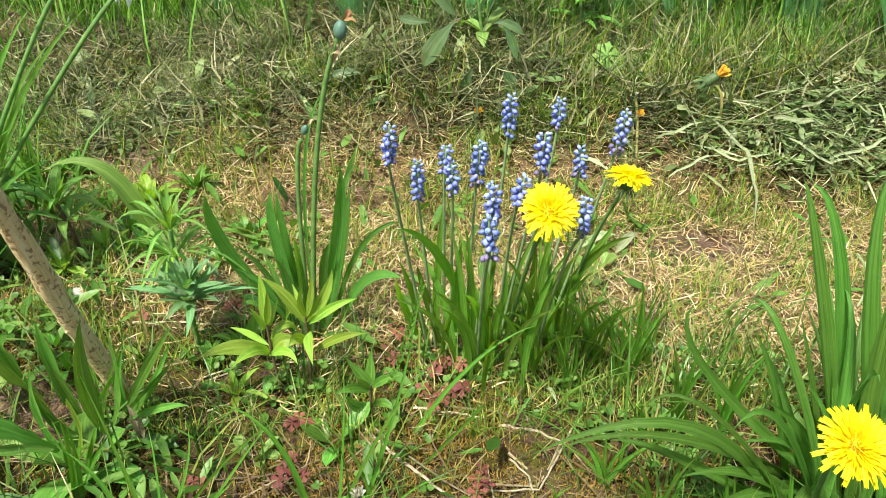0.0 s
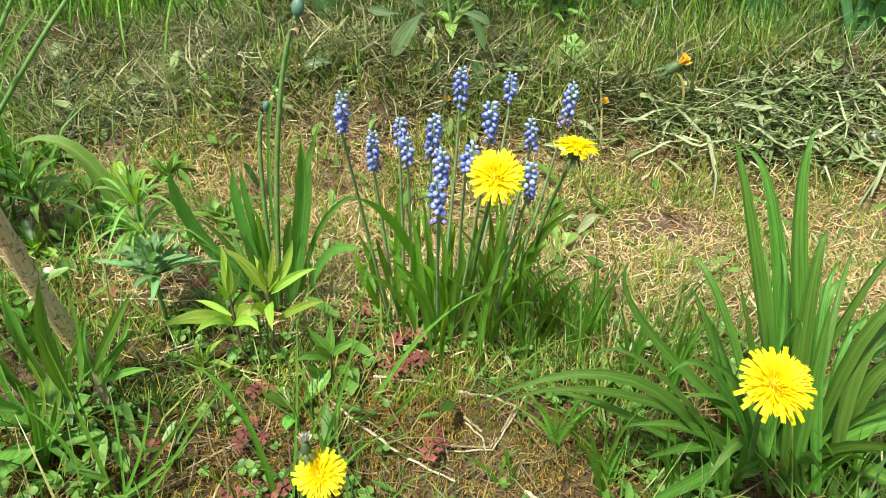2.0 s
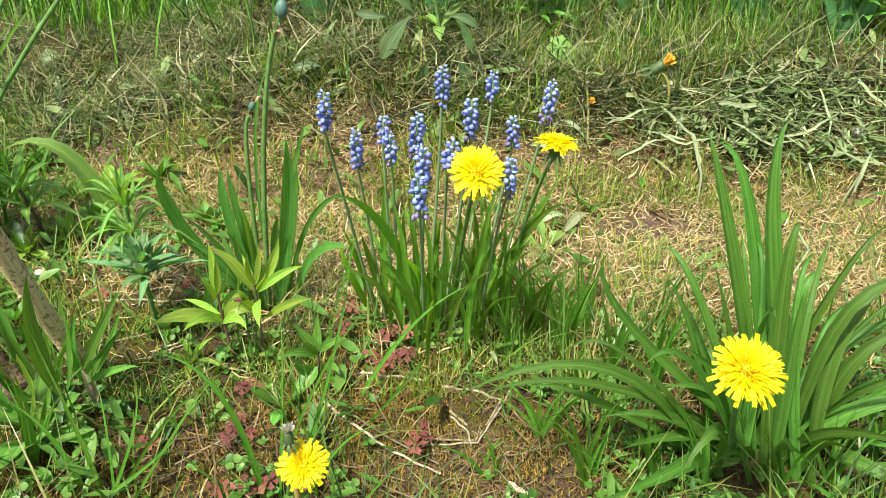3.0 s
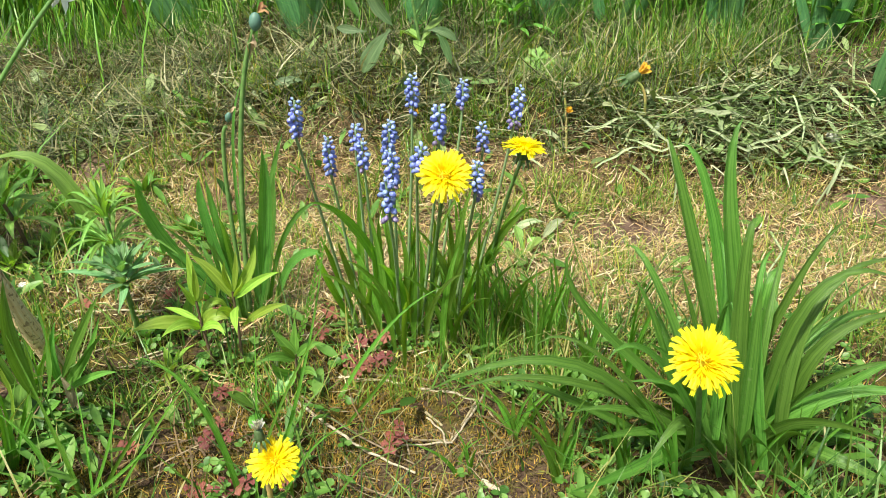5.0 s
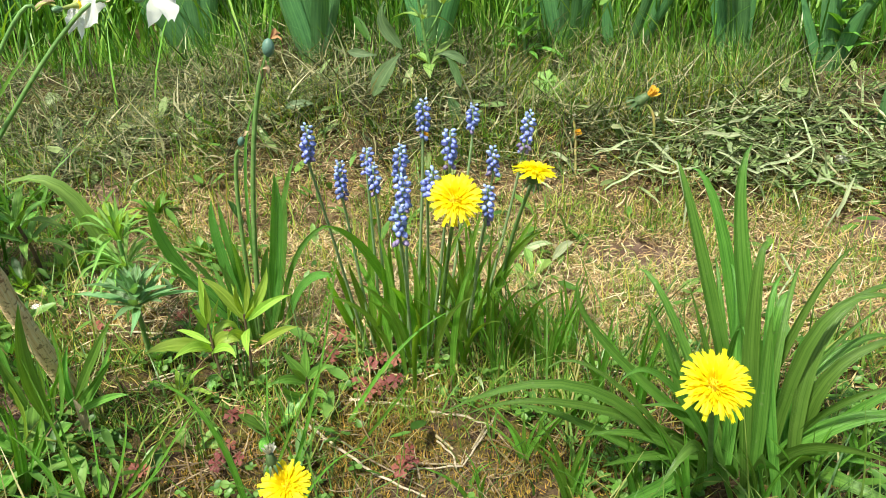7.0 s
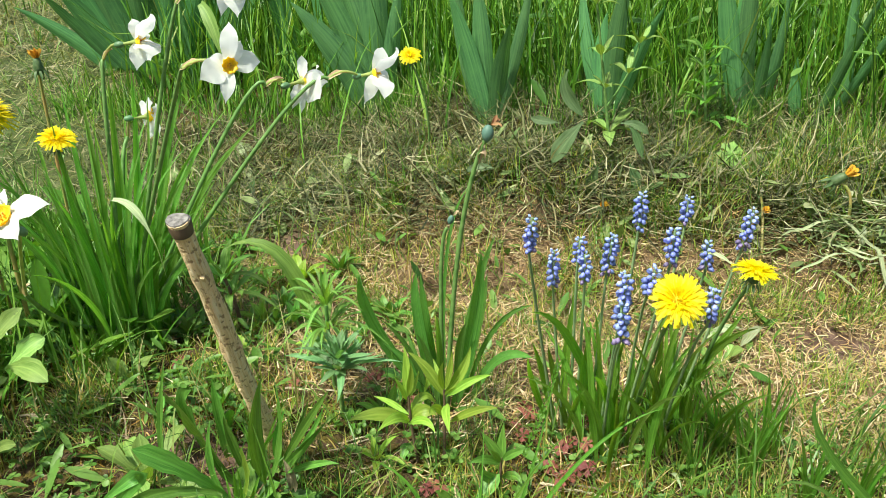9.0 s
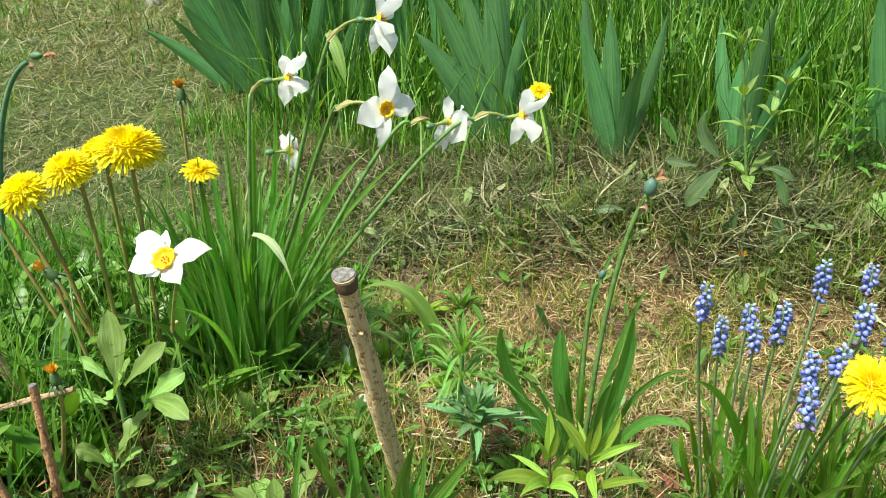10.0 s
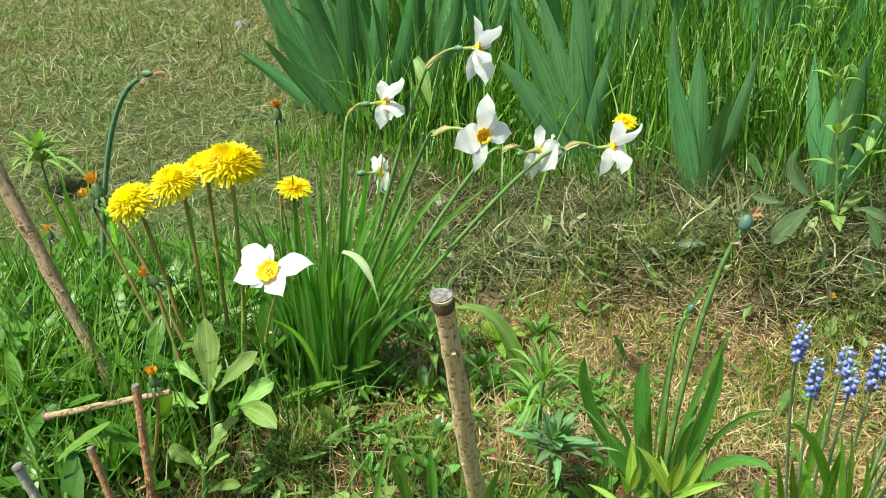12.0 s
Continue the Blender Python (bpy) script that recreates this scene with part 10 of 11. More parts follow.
leaf(tuft, (-1.119, 0.770, -0.037), (-1.079, 0.769, 0.071), (-1.040, 0.768, 0.150), 0.0063, "blade")
leaf(tuft, (-1.131, 0.755, -0.035), (-1.110, 0.746, 0.048), (-1.105, 0.734, 0.110), 0.0090, "blade")
leaf(tuft, (-1.118, 0.769, -0.037), (-1.158, 0.776, 0.014), (-1.248, 0.784, 0.047), 0.0112, "blade")
leaf(tuft, (-1.117, 0.754, -0.035), (-1.123, 0.761, 0.059), (-1.162, 0.768, 0.126), 0.0064, "blade")
tuft = thing("grass_tuft", (-0.556, 0.648, -0.015), "tuft of lush green grass between cut canes", "grass", "grass tufts")
leaf(tuft, (-0.551, 0.637, -0.016), (-0.534, 0.632, 0.009), (-0.507, 0.627, 0.032), 0.0039, "blade")
leaf(tuft, (-0.557, 0.646, -0.018), (-0.548, 0.659, -0.002), (-0.528, 0.676, 0.009), 0.0059, "blade")
leaf(tuft, (-0.550, 0.650, -0.019), (-0.528, 0.648, 0.008), (-0.490, 0.645, 0.031), 0.0055, "blade")
leaf(tuft, (-0.551, 0.638, -0.016), (-0.544, 0.651, 0.007), (-0.529, 0.667, 0.023), 0.0041, "blade")
leaf(tuft, (-0.561, 0.657, -0.020), (-0.543, 0.650, 0.006), (-0.514, 0.641, 0.029), 0.0060, "blade")
leaf(tuft, (-0.550, 0.639, -0.017), (-0.539, 0.639, 0.015), (-0.522, 0.639, 0.038), 0.0042, "blade")
leaf(tuft, (-0.568, 0.654, -0.019), (-0.569, 0.658, 0.000), (-0.572, 0.664, 0.012), 0.0039, "blade")
leaf(tuft, (-0.563, 0.643, -0.017), (-0.524, 0.639, 0.018), (-0.461, 0.635, 0.052), 0.0051, "blade")
leaf(tuft, (-0.553, 0.661, -0.020), (-0.520, 0.648, 0.020), (-0.469, 0.632, 0.057), 0.0034, "blade")
tuft = thing("grass_tuft", (-0.494, 0.742, -0.029), "tuft of lush green grass between cut canes", "grass", "grass tufts")
leaf(tuft, (-0.491, 0.754, -0.035), (-0.490, 0.748, 0.001), (-0.492, 0.741, 0.028), 0.0051, "blade")
leaf(tuft, (-0.501, 0.737, -0.033), (-0.507, 0.727, 0.002), (-0.523, 0.713, 0.028), 0.0048, "blade")
leaf(tuft, (-0.506, 0.746, -0.034), (-0.481, 0.740, -0.004), (-0.442, 0.733, 0.023), 0.0045, "blade")
leaf(tuft, (-0.499, 0.738, -0.033), (-0.507, 0.736, -0.010), (-0.523, 0.735, 0.005), 0.0062, "blade")
leaf(tuft, (-0.505, 0.748, -0.035), (-0.500, 0.749, -0.005), (-0.493, 0.751, 0.017), 0.0050, "blade")
leaf(tuft, (-0.507, 0.746, -0.034), (-0.502, 0.741, -0.008), (-0.495, 0.735, 0.013), 0.0065, "blade")
leaf(tuft, (-0.488, 0.743, -0.034), (-0.483, 0.755, -0.015), (-0.470, 0.769, -0.004), 0.0050, "blade")
leaf(tuft, (-0.493, 0.741, -0.034), (-0.515, 0.748, -0.009), (-0.558, 0.756, 0.004), 0.0061, "blade")
leaf(tuft, (-0.495, 0.728, -0.032), (-0.524, 0.736, -0.017), (-0.578, 0.745, -0.015), 0.0063, "blade")
patch_weed = thing("broad_weed", (-1.092, 0.769, -0.032), "low weed with rounded fresh green leaves", "plant", "broad-leaved weeds")
whorl(patch_weed, (-1.092, 0.769, -0.032), 9, 0.1, (10, 65), 0.032, PALE, "spoon", seed=300)
patch_weed = thing("broad_weed", (-0.880, 0.624, -0.012), "low weed with toothed green leaves", "plant", "broad-leaved weeds")
whorl(patch_weed, (-0.880, 0.624, -0.012), 9, 0.1, (10, 65), 0.032, WEED, "notched", seed=301)
patch_weed = thing("broad_weed", (-0.825, 0.499, -0.003), "low weed with rounded fresh green leaves", "plant", "broad-leaved weeds")
whorl(patch_weed, (-0.825, 0.499, -0.003), 8, 0.1, (10, 65), 0.032, WEED, "spoon", seed=302)
patch_weed = thing("broad_weed", (-0.836, 0.884, -0.031), "low weed with toothed green leaves", "plant", "broad-leaved weeds")
whorl(patch_weed, (-0.836, 0.884, -0.031), 12, 0.1, (10, 65), 0.032, PALE, "notched", seed=303)
patch_weed = thing("broad_weed", (-0.909, 0.865, -0.033), "low weed with rounded fresh green leaves", "plant", "broad-leaved weeds")
whorl(patch_weed, (-0.909, 0.865, -0.033), 10, 0.09, (10, 65), 0.029, WEED, "spoon", seed=304)
patch_weed = thing("broad_weed", (-0.833, 0.685, -0.021), "low weed with toothed green leaves", "plant", "broad-leaved weeds")
whorl(patch_weed, (-0.833, 0.685, -0.021), 8, 0.07, (10, 65), 0.022, WEED, "notched", seed=305)
patch_weed = thing("broad_weed", (-0.702, 0.479, -0.007), "low weed with rounded fresh green leaves", "plant", "broad-leaved weeds")
whorl(patch_weed, (-0.702, 0.479, -0.007), 7, 0.07, (10, 65), 0.022, PALE, "spoon", seed=306)
patch_weed = thing("broad_weed", (-0.349, 0.555, -0.014), "low weed with toothed green leaves", "plant", "broad-leaved weeds")
whorl(patch_weed, (-0.349, 0.555, -0.014), 6, 0.045, (10, 65), 0.013, WEED, "notched", seed=307)
patch_weed = thing("broad_weed", (-0.290, 0.439, -0.024), "low weed with rounded fresh green leaves", "plant", "broad-leaved weeds")
whorl(patch_weed, (-0.290, 0.439, -0.024), 8, 0.07, (10, 65), 0.022, WEED, "spoon", seed=308)
patch_weed = thing("broad_weed", (-0.405, 0.775, -0.033), "low weed with toothed green leaves", "plant", "broad-leaved weeds")
whorl(patch_weed, (-0.405, 0.775, -0.033), 8, 0.040, (10, 65), 0.011, PALE, "notched", seed=309)
patch_weed = thing("broad_weed", (-0.424, 0.879, -0.032), "low weed with rounded fresh green leaves", "plant", "broad-leaved weeds")
whorl(patch_weed, (-0.424, 0.879, -0.032), 8, 0.05, (10, 65), 0.016, WEED, "spoon", seed=310)
patch_weed = thing("broad_weed", (-0.164, 0.526, -0.035), "low weed with toothed green leaves", "plant", "broad-leaved weeds")
whorl(patch_weed, (-0.164, 0.526, -0.035), 6, 0.035, (10, 65), 0.011, WEED, "notched", seed=311)
patch_weed = thing("broad_weed", (-0.158, 0.461, -0.032), "low weed with rounded fresh green leaves", "plant", "broad-leaved weeds")
whorl(patch_weed, (-0.158, 0.461, -0.032), 6, 0.03, (10, 65), 0.010, PALE, "spoon", seed=312)
patch_weed = thing("broad_weed", (0.068, 0.640, -0.038), "low weed with toothed green leaves", "plant", "broad-leaved weeds")
whorl(patch_weed, (0.068, 0.640, -0.038), 7, 0.05, (10, 65), 0.016, WEED, "notched", seed=313)
patch_weed = thing("broad_weed", (-0.091, 0.482, -0.035), "low weed with rounded fresh green leaves", "plant", "broad-leaved weeds")
whorl(patch_weed, (-0.091, 0.482, -0.035), 6, 0.05, (10, 65), 0.016, WEED, "spoon", seed=314)
patch_weed = thing("broad_weed", (0.183, 0.757, -0.046), "low weed with toothed green leaves", "plant", "broad-leaved weeds")
whorl(patch_weed, (0.183, 0.757, -0.046), 7, 0.06, (10, 65), 0.019, PALE, "notched", seed=315)
patch_weed = thing("broad_weed", (-0.526, 0.761, -0.033), "low weed with rounded fresh green leaves", "plant", "broad-leaved weeds")
whorl(patch_weed, (-0.526, 0.761, -0.033), 6, 0.040, (10, 65), 0.011, WEED, "spoon", seed=316)
patch_weed = thing("broad_weed", (-0.500, 0.812, -0.036), "low weed with toothed green leaves", "plant", "broad-leaved weeds")
whorl(patch_weed, (-0.500, 0.812, -0.036), 7, 0.040, (10, 65), 0.011, WEED, "notched", seed=317)
patch_weed = thing("broad_weed", (-0.484, 0.612, -0.008), "low weed with rounded fresh green leaves", "plant", "broad-leaved weeds")
whorl(patch_weed, (-0.484, 0.612, -0.008), 6, 0.05, (10, 65), 0.016, PALE, "spoon", seed=318)
patch_weed = thing("broad_weed", (0.391, 0.415, -0.037), "low weed with toothed green leaves", "plant", "broad-leaved weeds")
whorl(patch_weed, (0.391, 0.415, -0.037), 8, 0.035, (10, 65), 0.011, WEED, "notched", seed=319)
patch_weed = thing("broad_weed", (0.443, 0.470, -0.038), "low weed with rounded fresh green leaves", "plant", "broad-leaved weeds")
whorl(patch_weed, (0.443, 0.470, -0.038), 8, 0.035, (10, 65), 0.011, WEED, "spoon", seed=320)
patch_weed = thing("broad_weed", (-0.389, 0.459, -0.010), "low weed with toothed green leaves", "plant", "broad-leaved weeds")
whorl(patch_weed, (-0.389, 0.459, -0.010), 7, 0.07, (10, 65), 0.022, PALE, "notched", seed=321)
s = Shape()
s.tube([(-0.072, 0.512, -0.032), (-0.038, 0.470, -0.027), (-0.000, 0.435, -0.026), (0.046, 0.406, -0.031)], [0.0013, 0.0011, 0.0010, 0.0008], 6, 0.1)
tagged(part("dead_stalk", s, DRY), "dry pale grass stalk lying on the soil", "stalk", "dead stalks")
s = Shape()
s.tube([(0.002, 0.525, -0.032), (0.049, 0.516, -0.030), (0.076, 0.504, -0.029), (0.106, 0.487, -0.031)], [0.0013, 0.0011, 0.0010, 0.0008], 6, 0.1)
tagged(part("dead_stalk", s, DRY), "dry pale grass stalk lying on the soil", "stalk", "dead stalks")
s = Shape()
s.tube([(0.107, 0.488, -0.030), (0.089, 0.450, -0.029), (0.077, 0.433, -0.032)], [0.0013, 0.0011, 0.0010], 6, 0.1)
tagged(part("dead_stalk", s, DRY), "dry pale grass stalk lying on the soil", "stalk", "dead stalks")
s = Shape()
s.tube([(0.056, 0.465, -0.028), (0.071, 0.449, -0.030)], [0.0013, 0.0011], 6, 0.1)
tagged(part("dead_stalk", s, DRY), "dry pale grass stalk lying on the soil", "stalk", "dead stalks")
s = Shape()
s.tube([(-0.095, 0.610, -0.031), (-0.154, 0.607, -0.030), (-0.211, 0.600, -0.029), (-0.273, 0.563, -0.021)], [0.0013, 0.0011, 0.0010, 0.0008], 6, 0.1)
tagged(part("dead_stalk", s, DRY), "dry pale grass stalk lying on the soil", "stalk", "dead stalks")
s = Shape()
s.tube([(-0.203, 0.614, -0.031), (-0.242, 0.587, -0.027), (-0.282, 0.558, -0.021)], [0.0013, 0.0011, 0.0010], 6, 0.1)
tagged(part("dead_stalk", s, DRY), "dry pale grass stalk lying on the soil", "stalk", "dead stalks")
s = Shape()
s.tube([(0.427, 0.984, 0.008), (0.425, 0.923, -0.027), (0.398, 0.853, -0.044), (0.373, 0.791, -0.043)], [0.0013, 0.0011, 0.0010, 0.0008], 6, 0.1)
tagged(part("dead_stalk", s, DRY), "dry pale grass stalk lying on the soil", "stalk", "dead stalks")
s = Shape()
s.tube([(0.024, 0.434, -0.030), (0.058, 0.434, -0.032), (0.078, 0.433, -0.032)], [0.0013, 0.0011, 0.0010], 6, 0.1)
tagged(part("dead_stalk", s, DRY), "dry pale grass stalk lying on the soil", "stalk", "dead stalks")
s = Shape()
s.tube([(-0.504, 0.627, -0.005), (-0.472, 0.566, 0.003), (-0.455, 0.532, 0.002)], [0.0010, 0.0009, 0.0008], 6, 0.1)
tagged(part("dead_stalk", s, DRY), "dry pale grass stalk lying on the soil", "stalk", "dead stalks")
s = Shape()
s.tube([(-0.441, 0.570, 0.003), (-0.401, 0.597, -0.005), (-0.348, 0.614, -0.013)], [0.0010, 0.0009, 0.0008], 6, 0.1)
tagged(part("dead_stalk", s, DRY), "dry pale grass stalk lying on the soil", "stalk", "dead stalks")
s = Shape()
s.tube([(-0.575, 0.568, 0.001), (-0.491, 0.536, -0.001), (-0.454, 0.516, 0.001)], [0.0010, 0.0009, 0.0008], 6, 0.1)
tagged(part("dead_stalk", s, DRY), "dry pale grass stalk lying on the soil", "stalk", "dead stalks")
s = Shape()
s.tube([(0.498, 0.784, -0.035), (0.489, 0.728, -0.031), (0.446, 0.673, -0.030)], [0.0017, 0.0015, 0.0013], 6, 0.1)
tagged(part("dead_stalk", s, WILT_AND_SHEEN), "pale cut stalk on the heap", "stalk", "dead stalks")
s = Shape()
s.tube([(0.554, 0.994, 0.026), (0.610, 0.953, -0.003), (0.672, 0.941, -0.009)], [0.0017, 0.0015, 0.0013], 6, 0.1)
tagged(part("dead_stalk", s, WILT_AND_SHEEN), "pale cut stalk on the heap", "stalk", "dead stalks")
s = Shape()
s.tube([(0.649, 0.924, -0.018), (0.587, 0.852, -0.033)], [0.0017, 0.0015], 6, 0.1)
tagged(part("dead_stalk", s, WILT_AND_SHEEN), "pale cut stalk on the heap", "stalk", "dead stalks")
s = Shape()
s.tube([(0.341, 1.020, 0.041), (0.417, 1.057, 0.052), (0.525, 1.040, 0.050)], [0.0017, 0.0015, 0.0013], 6, 0.1)
tagged(part("dead_stalk", s, WILT_AND_SHEEN), "pale cut stalk on the heap", "stalk", "dead stalks")
plant_green["red_shoot"] = RUSTY
shoot_red = thing("red_shoot", (0.259, 0.709, -0.044), "tiny pink shoot breaking through the straw", "plant")
leaf(shoot_red, (0.259, 0.709, -0.044), (0.255, 0.706, -0.034), (0.251, 0.705, -0.026), 0.005, "lance", PAPER if -0.008==0 else RUSTY, n=6)
leaf(shoot_red, (0.259, 0.709, -0.044), (0.259, 0.706, -0.031), (0.259, 0.705, -0.020), 0.005, "lance", PAPER if 0.0==0 else RUSTY, n=6)
leaf(shoot_red, (0.259, 0.709, -0.044), (0.263, 0.706, -0.035), (0.268, 0.705, -0.028), 0.005, "lance", PAPER if 0.009==0 else RUSTY, n=6)
s = Shape()
sheet(s, arc((-0.384, 1.121, 0.039), (-0.370, 1.086, 0.046), (-0.356, 1.051, 0.038), 7), 0.0104, "lance", (0.2, -0.5, 0.8), 0.4, 0.5, 0.2)
tagged(part("cut_leaf", s, WILT_AND_SHEEN), "wilted pale leaf lying on mown grass", "leaf", "wilted leaves")
s = Shape()
sheet(s, arc((-0.334, 1.050, 0.041), (-0.322, 1.044, 0.053), (-0.309, 1.039, 0.050), 7), 0.0135, "lance", (0.2, -0.5, 0.8), 0.4, 0.5, 0.2)
tagged(part("cut_leaf", s, WILT_AND_SHEEN), "wilted pale leaf lying on mown grass", "leaf", "wilted leaves")
s = Shape()
sheet(s, arc((-0.197, 1.068, 0.070), (-0.185, 1.053, 0.076), (-0.172, 1.038, 0.066), 7), 0.0101, "lance", (0.2, -0.5, 0.8), 0.4, 0.5, 0.2)
tagged(part("cut_leaf", s, WILT_AND_SHEEN), "wilted pale leaf lying on mown grass", "leaf", "wilted leaves")
s = Shape()
sheet(s, arc((-0.204, 1.051, 0.065), (-0.188, 1.022, 0.058), (-0.172, 0.994, 0.035), 7), 0.0074, "lance", (0.2, -0.5, 0.8), 0.4, 0.5, 0.2)
tagged(part("cut_leaf", s, WILT_AND_SHEEN), "wilted pale leaf lying on mown grass", "leaf", "wilted leaves")
s = Shape()
sheet(s, arc((0.266, 0.969, 0.008), (0.247, 0.982, 0.027), (0.227, 0.994, 0.030), 7), 0.0082, "lance", (0.2, -0.5, 0.8), 0.4, 0.5, 0.2)
tagged(part("cut_leaf", s, WILT_AND_SHEEN), "wilted pale leaf lying on mown grass", "leaf", "wilted leaves")
s = Shape()
sheet(s, arc((-0.155, 1.343, 0.115), (-0.117, 1.305, 0.119), (-0.079, 1.267, 0.107), 7), 0.0099, "lance", (0.2, -0.5, 0.8), 0.4, 0.5, 0.2)
tagged(part("cut_leaf", s, WILT_AND_SHEEN), "wilted pale leaf lying on mown grass", "leaf", "wilted leaves")
s = Shape()
sheet(s, arc((-0.150, 1.068, 0.073), (-0.128, 1.105, 0.088), (-0.106, 1.142, 0.087), 7), 0.0157, "lance", (0.2, -0.5, 0.8), 0.4, 0.5, 0.2)
tagged(part("cut_leaf", s, WILT_AND_SHEEN), "wilted pale leaf lying on mown grass", "leaf", "wilted leaves")
s = Shape()
sheet(s, arc((-0.591, 1.221, 0.029), (-0.566, 1.185, 0.034), (-0.541, 1.149, 0.023), 7), 0.0187, "lance", (0.2, -0.5, 0.8), 0.4, 0.5, 0.2)
tagged(part("cut_leaf", s, WILT_AND_SHEEN), "wilted pale leaf lying on mown grass", "leaf", "wilted leaves")
s = Shape()
sheet(s, arc((-0.593, 1.293, 0.041), (-0.602, 1.270, 0.046), (-0.611, 1.247, 0.035), 7), 0.0256, "lance", (0.2, -0.5, 0.8), 0.4, 0.5, 0.2)
tagged(part("cut_leaf", s, WILT_AND_SHEEN), "wilted pale leaf lying on mown grass", "leaf", "wilted leaves")
s = Shape()
sheet(s, arc((0.182, 0.959, 0.007), (0.206, 0.947, 0.008), (0.229, 0.934, -0.006), 7), 0.0080, "lance", (0.2, -0.5, 0.8), 0.4, 0.5, 0.2)
tagged(part("cut_leaf", s, WILT_AND_SHEEN), "wilted pale leaf lying on mown grass", "leaf", "wilted leaves")
s = Shape()
sheet(s, arc((0.628, 0.959, -0.000), (0.615, 0.945, 0.003), (0.601, 0.930, -0.009), 7), 0.0113, "lance", (0.2, -0.5, 0.8), 0.4, 0.5, 0.2)
tagged(part("cut_leaf", s, WILT_AND_SHEEN), "wilted pale leaf lying on mown grass", "leaf", "wilted leaves")
s = Shape()
sheet(s, arc((0.208, 0.787, -0.036), (0.226, 0.807, -0.026), (0.244, 0.827, -0.031), 7), 0.0116, "lance", (0.2, -0.5, 0.8), 0.4, 0.5, 0.2)
tagged(part("cut_leaf", s, WILT_AND_SHEEN), "wilted pale leaf lying on mown grass", "leaf", "wilted leaves")
s = Shape()
sheet(s, arc((0.169, 0.795, -0.031), (0.193, 0.808, -0.023), (0.217, 0.821, -0.031), 7), 0.0102, "lance", (0.2, -0.5, 0.8), 0.4, 0.5, 0.2)
tagged(part("cut_leaf", s, WILT_AND_SHEEN), "wilted pale leaf lying on mown grass", "leaf", "wilted leaves")
s = Shape()
sheet(s, arc((0.094, 0.540, -0.025), (0.098, 0.527, -0.015), (0.103, 0.514, -0.021), 7), 0.0054, "lance", (0.2, -0.5, 0.8), 0.4, 0.5, 0.2)
tagged(part("cut_leaf", s, WILT_AND_SHEEN), "wilted pale leaf lying on mown grass", "leaf", "wilted leaves")
patch_weed = thing("broad_weed", (-0.376, 0.887, -0.030), "fresh green weed with pointed leaves", "plant", "broad-leaved weeds")
whorl(patch_weed, (-0.376, 0.887, -0.018), 13, 0.06, (5, 75), 0.014, LIME, seed=500)
patch_weed = thing("broad_weed", (-0.325, 0.914, -0.027), "fresh green weed with pointed leaves", "plant", "broad-leaved weeds")
whorl(patch_weed, (-0.325, 0.914, -0.015), 13, 0.05, (5, 75), 0.012, WEED, seed=501)
patch_weed = thing("broad_weed", (-0.353, 0.781, -0.035), "fresh green weed with pointed leaves", "plant", "broad-leaved weeds")
whorl(patch_weed, (-0.353, 0.781, -0.023), 12, 0.045, (5, 75), 0.011, WEED, seed=502)
patch_weed = thing("broad_weed", (-0.307, 0.722, -0.030), "fresh green weed with pointed leaves", "plant", "broad-leaved weeds")
whorl(patch_weed, (-0.307, 0.722, -0.018), 11, 0.035, (5, 75), 0.008, LIME, seed=503)
patch_weed = thing("broad_weed", (-0.476, 0.736, -0.031), "fresh green weed with pointed leaves", "plant", "broad-leaved weeds")
whorl(patch_weed, (-0.476, 0.736, -0.019), 11, 0.05, (5, 75), 0.012, PALE, seed=504)
patch_weed = thing("broad_weed", (-0.501, 0.875, -0.035), "fresh green weed with pointed leaves", "plant", "broad-leaved weeds")
whorl(patch_weed, (-0.501, 0.875, -0.023), 10, 0.05, (5, 75), 0.012, WEED, seed=505)
patch_weed = thing("broad_weed", (-0.233, 0.806, -0.036), "fresh green weed with pointed leaves", "plant", "broad-leaved weeds")
whorl(patch_weed, (-0.233, 0.806, -0.024), 11, 0.045, (5, 75), 0.011, WEED, seed=506)
patch_weed = thing("broad_weed", (-0.499, 0.954, -0.023), "fresh green weed with pointed leaves", "plant", "broad-leaved weeds")
whorl(patch_weed, (-0.499, 0.954, -0.011), 12, 0.05, (5, 75), 0.012, WEED, seed=507)
patch_weed = thing("broad_weed", (-0.394, 0.780, -0.037), "fresh green weed with pointed leaves", "plant", "broad-leaved weeds")
whorl(patch_weed, (-0.394, 0.780, -0.025), 12, 0.045, (5, 75), 0.011, LIME, seed=508)
patch_weed = thing("broad_weed", (-0.378, 0.815, -0.033), "fresh green weed with pointed leaves", "plant", "broad-leaved weeds")
whorl(patch_weed, (-0.378, 0.815, -0.021), 12, 0.045, (5, 75), 0.011, WEED, seed=509)
patch_weed = thing("broad_weed", (-0.255, 0.757, -0.037), "fresh green weed with pointed leaves", "plant", "broad-leaved weeds")
whorl(patch_weed, (-0.255, 0.757, -0.025), 10, 0.035, (5, 75), 0.008, WEED, seed=510)
patch_weed = thing("broad_weed", (-0.424, 0.728, -0.028), "fresh green weed with pointed leaves", "plant", "broad-leaved weeds")
whorl(patch_weed, (-0.424, 0.728, -0.016), 11, 0.045, (5, 75), 0.011, LIME, seed=511)
patch_weed = thing("broad_weed", (-0.544, 0.728, -0.030), "fresh green weed with pointed leaves", "plant", "broad-leaved weeds")
whorl(patch_weed, (-0.544, 0.728, -0.018), 12, 0.05, (5, 75), 0.012, WEED, seed=512)
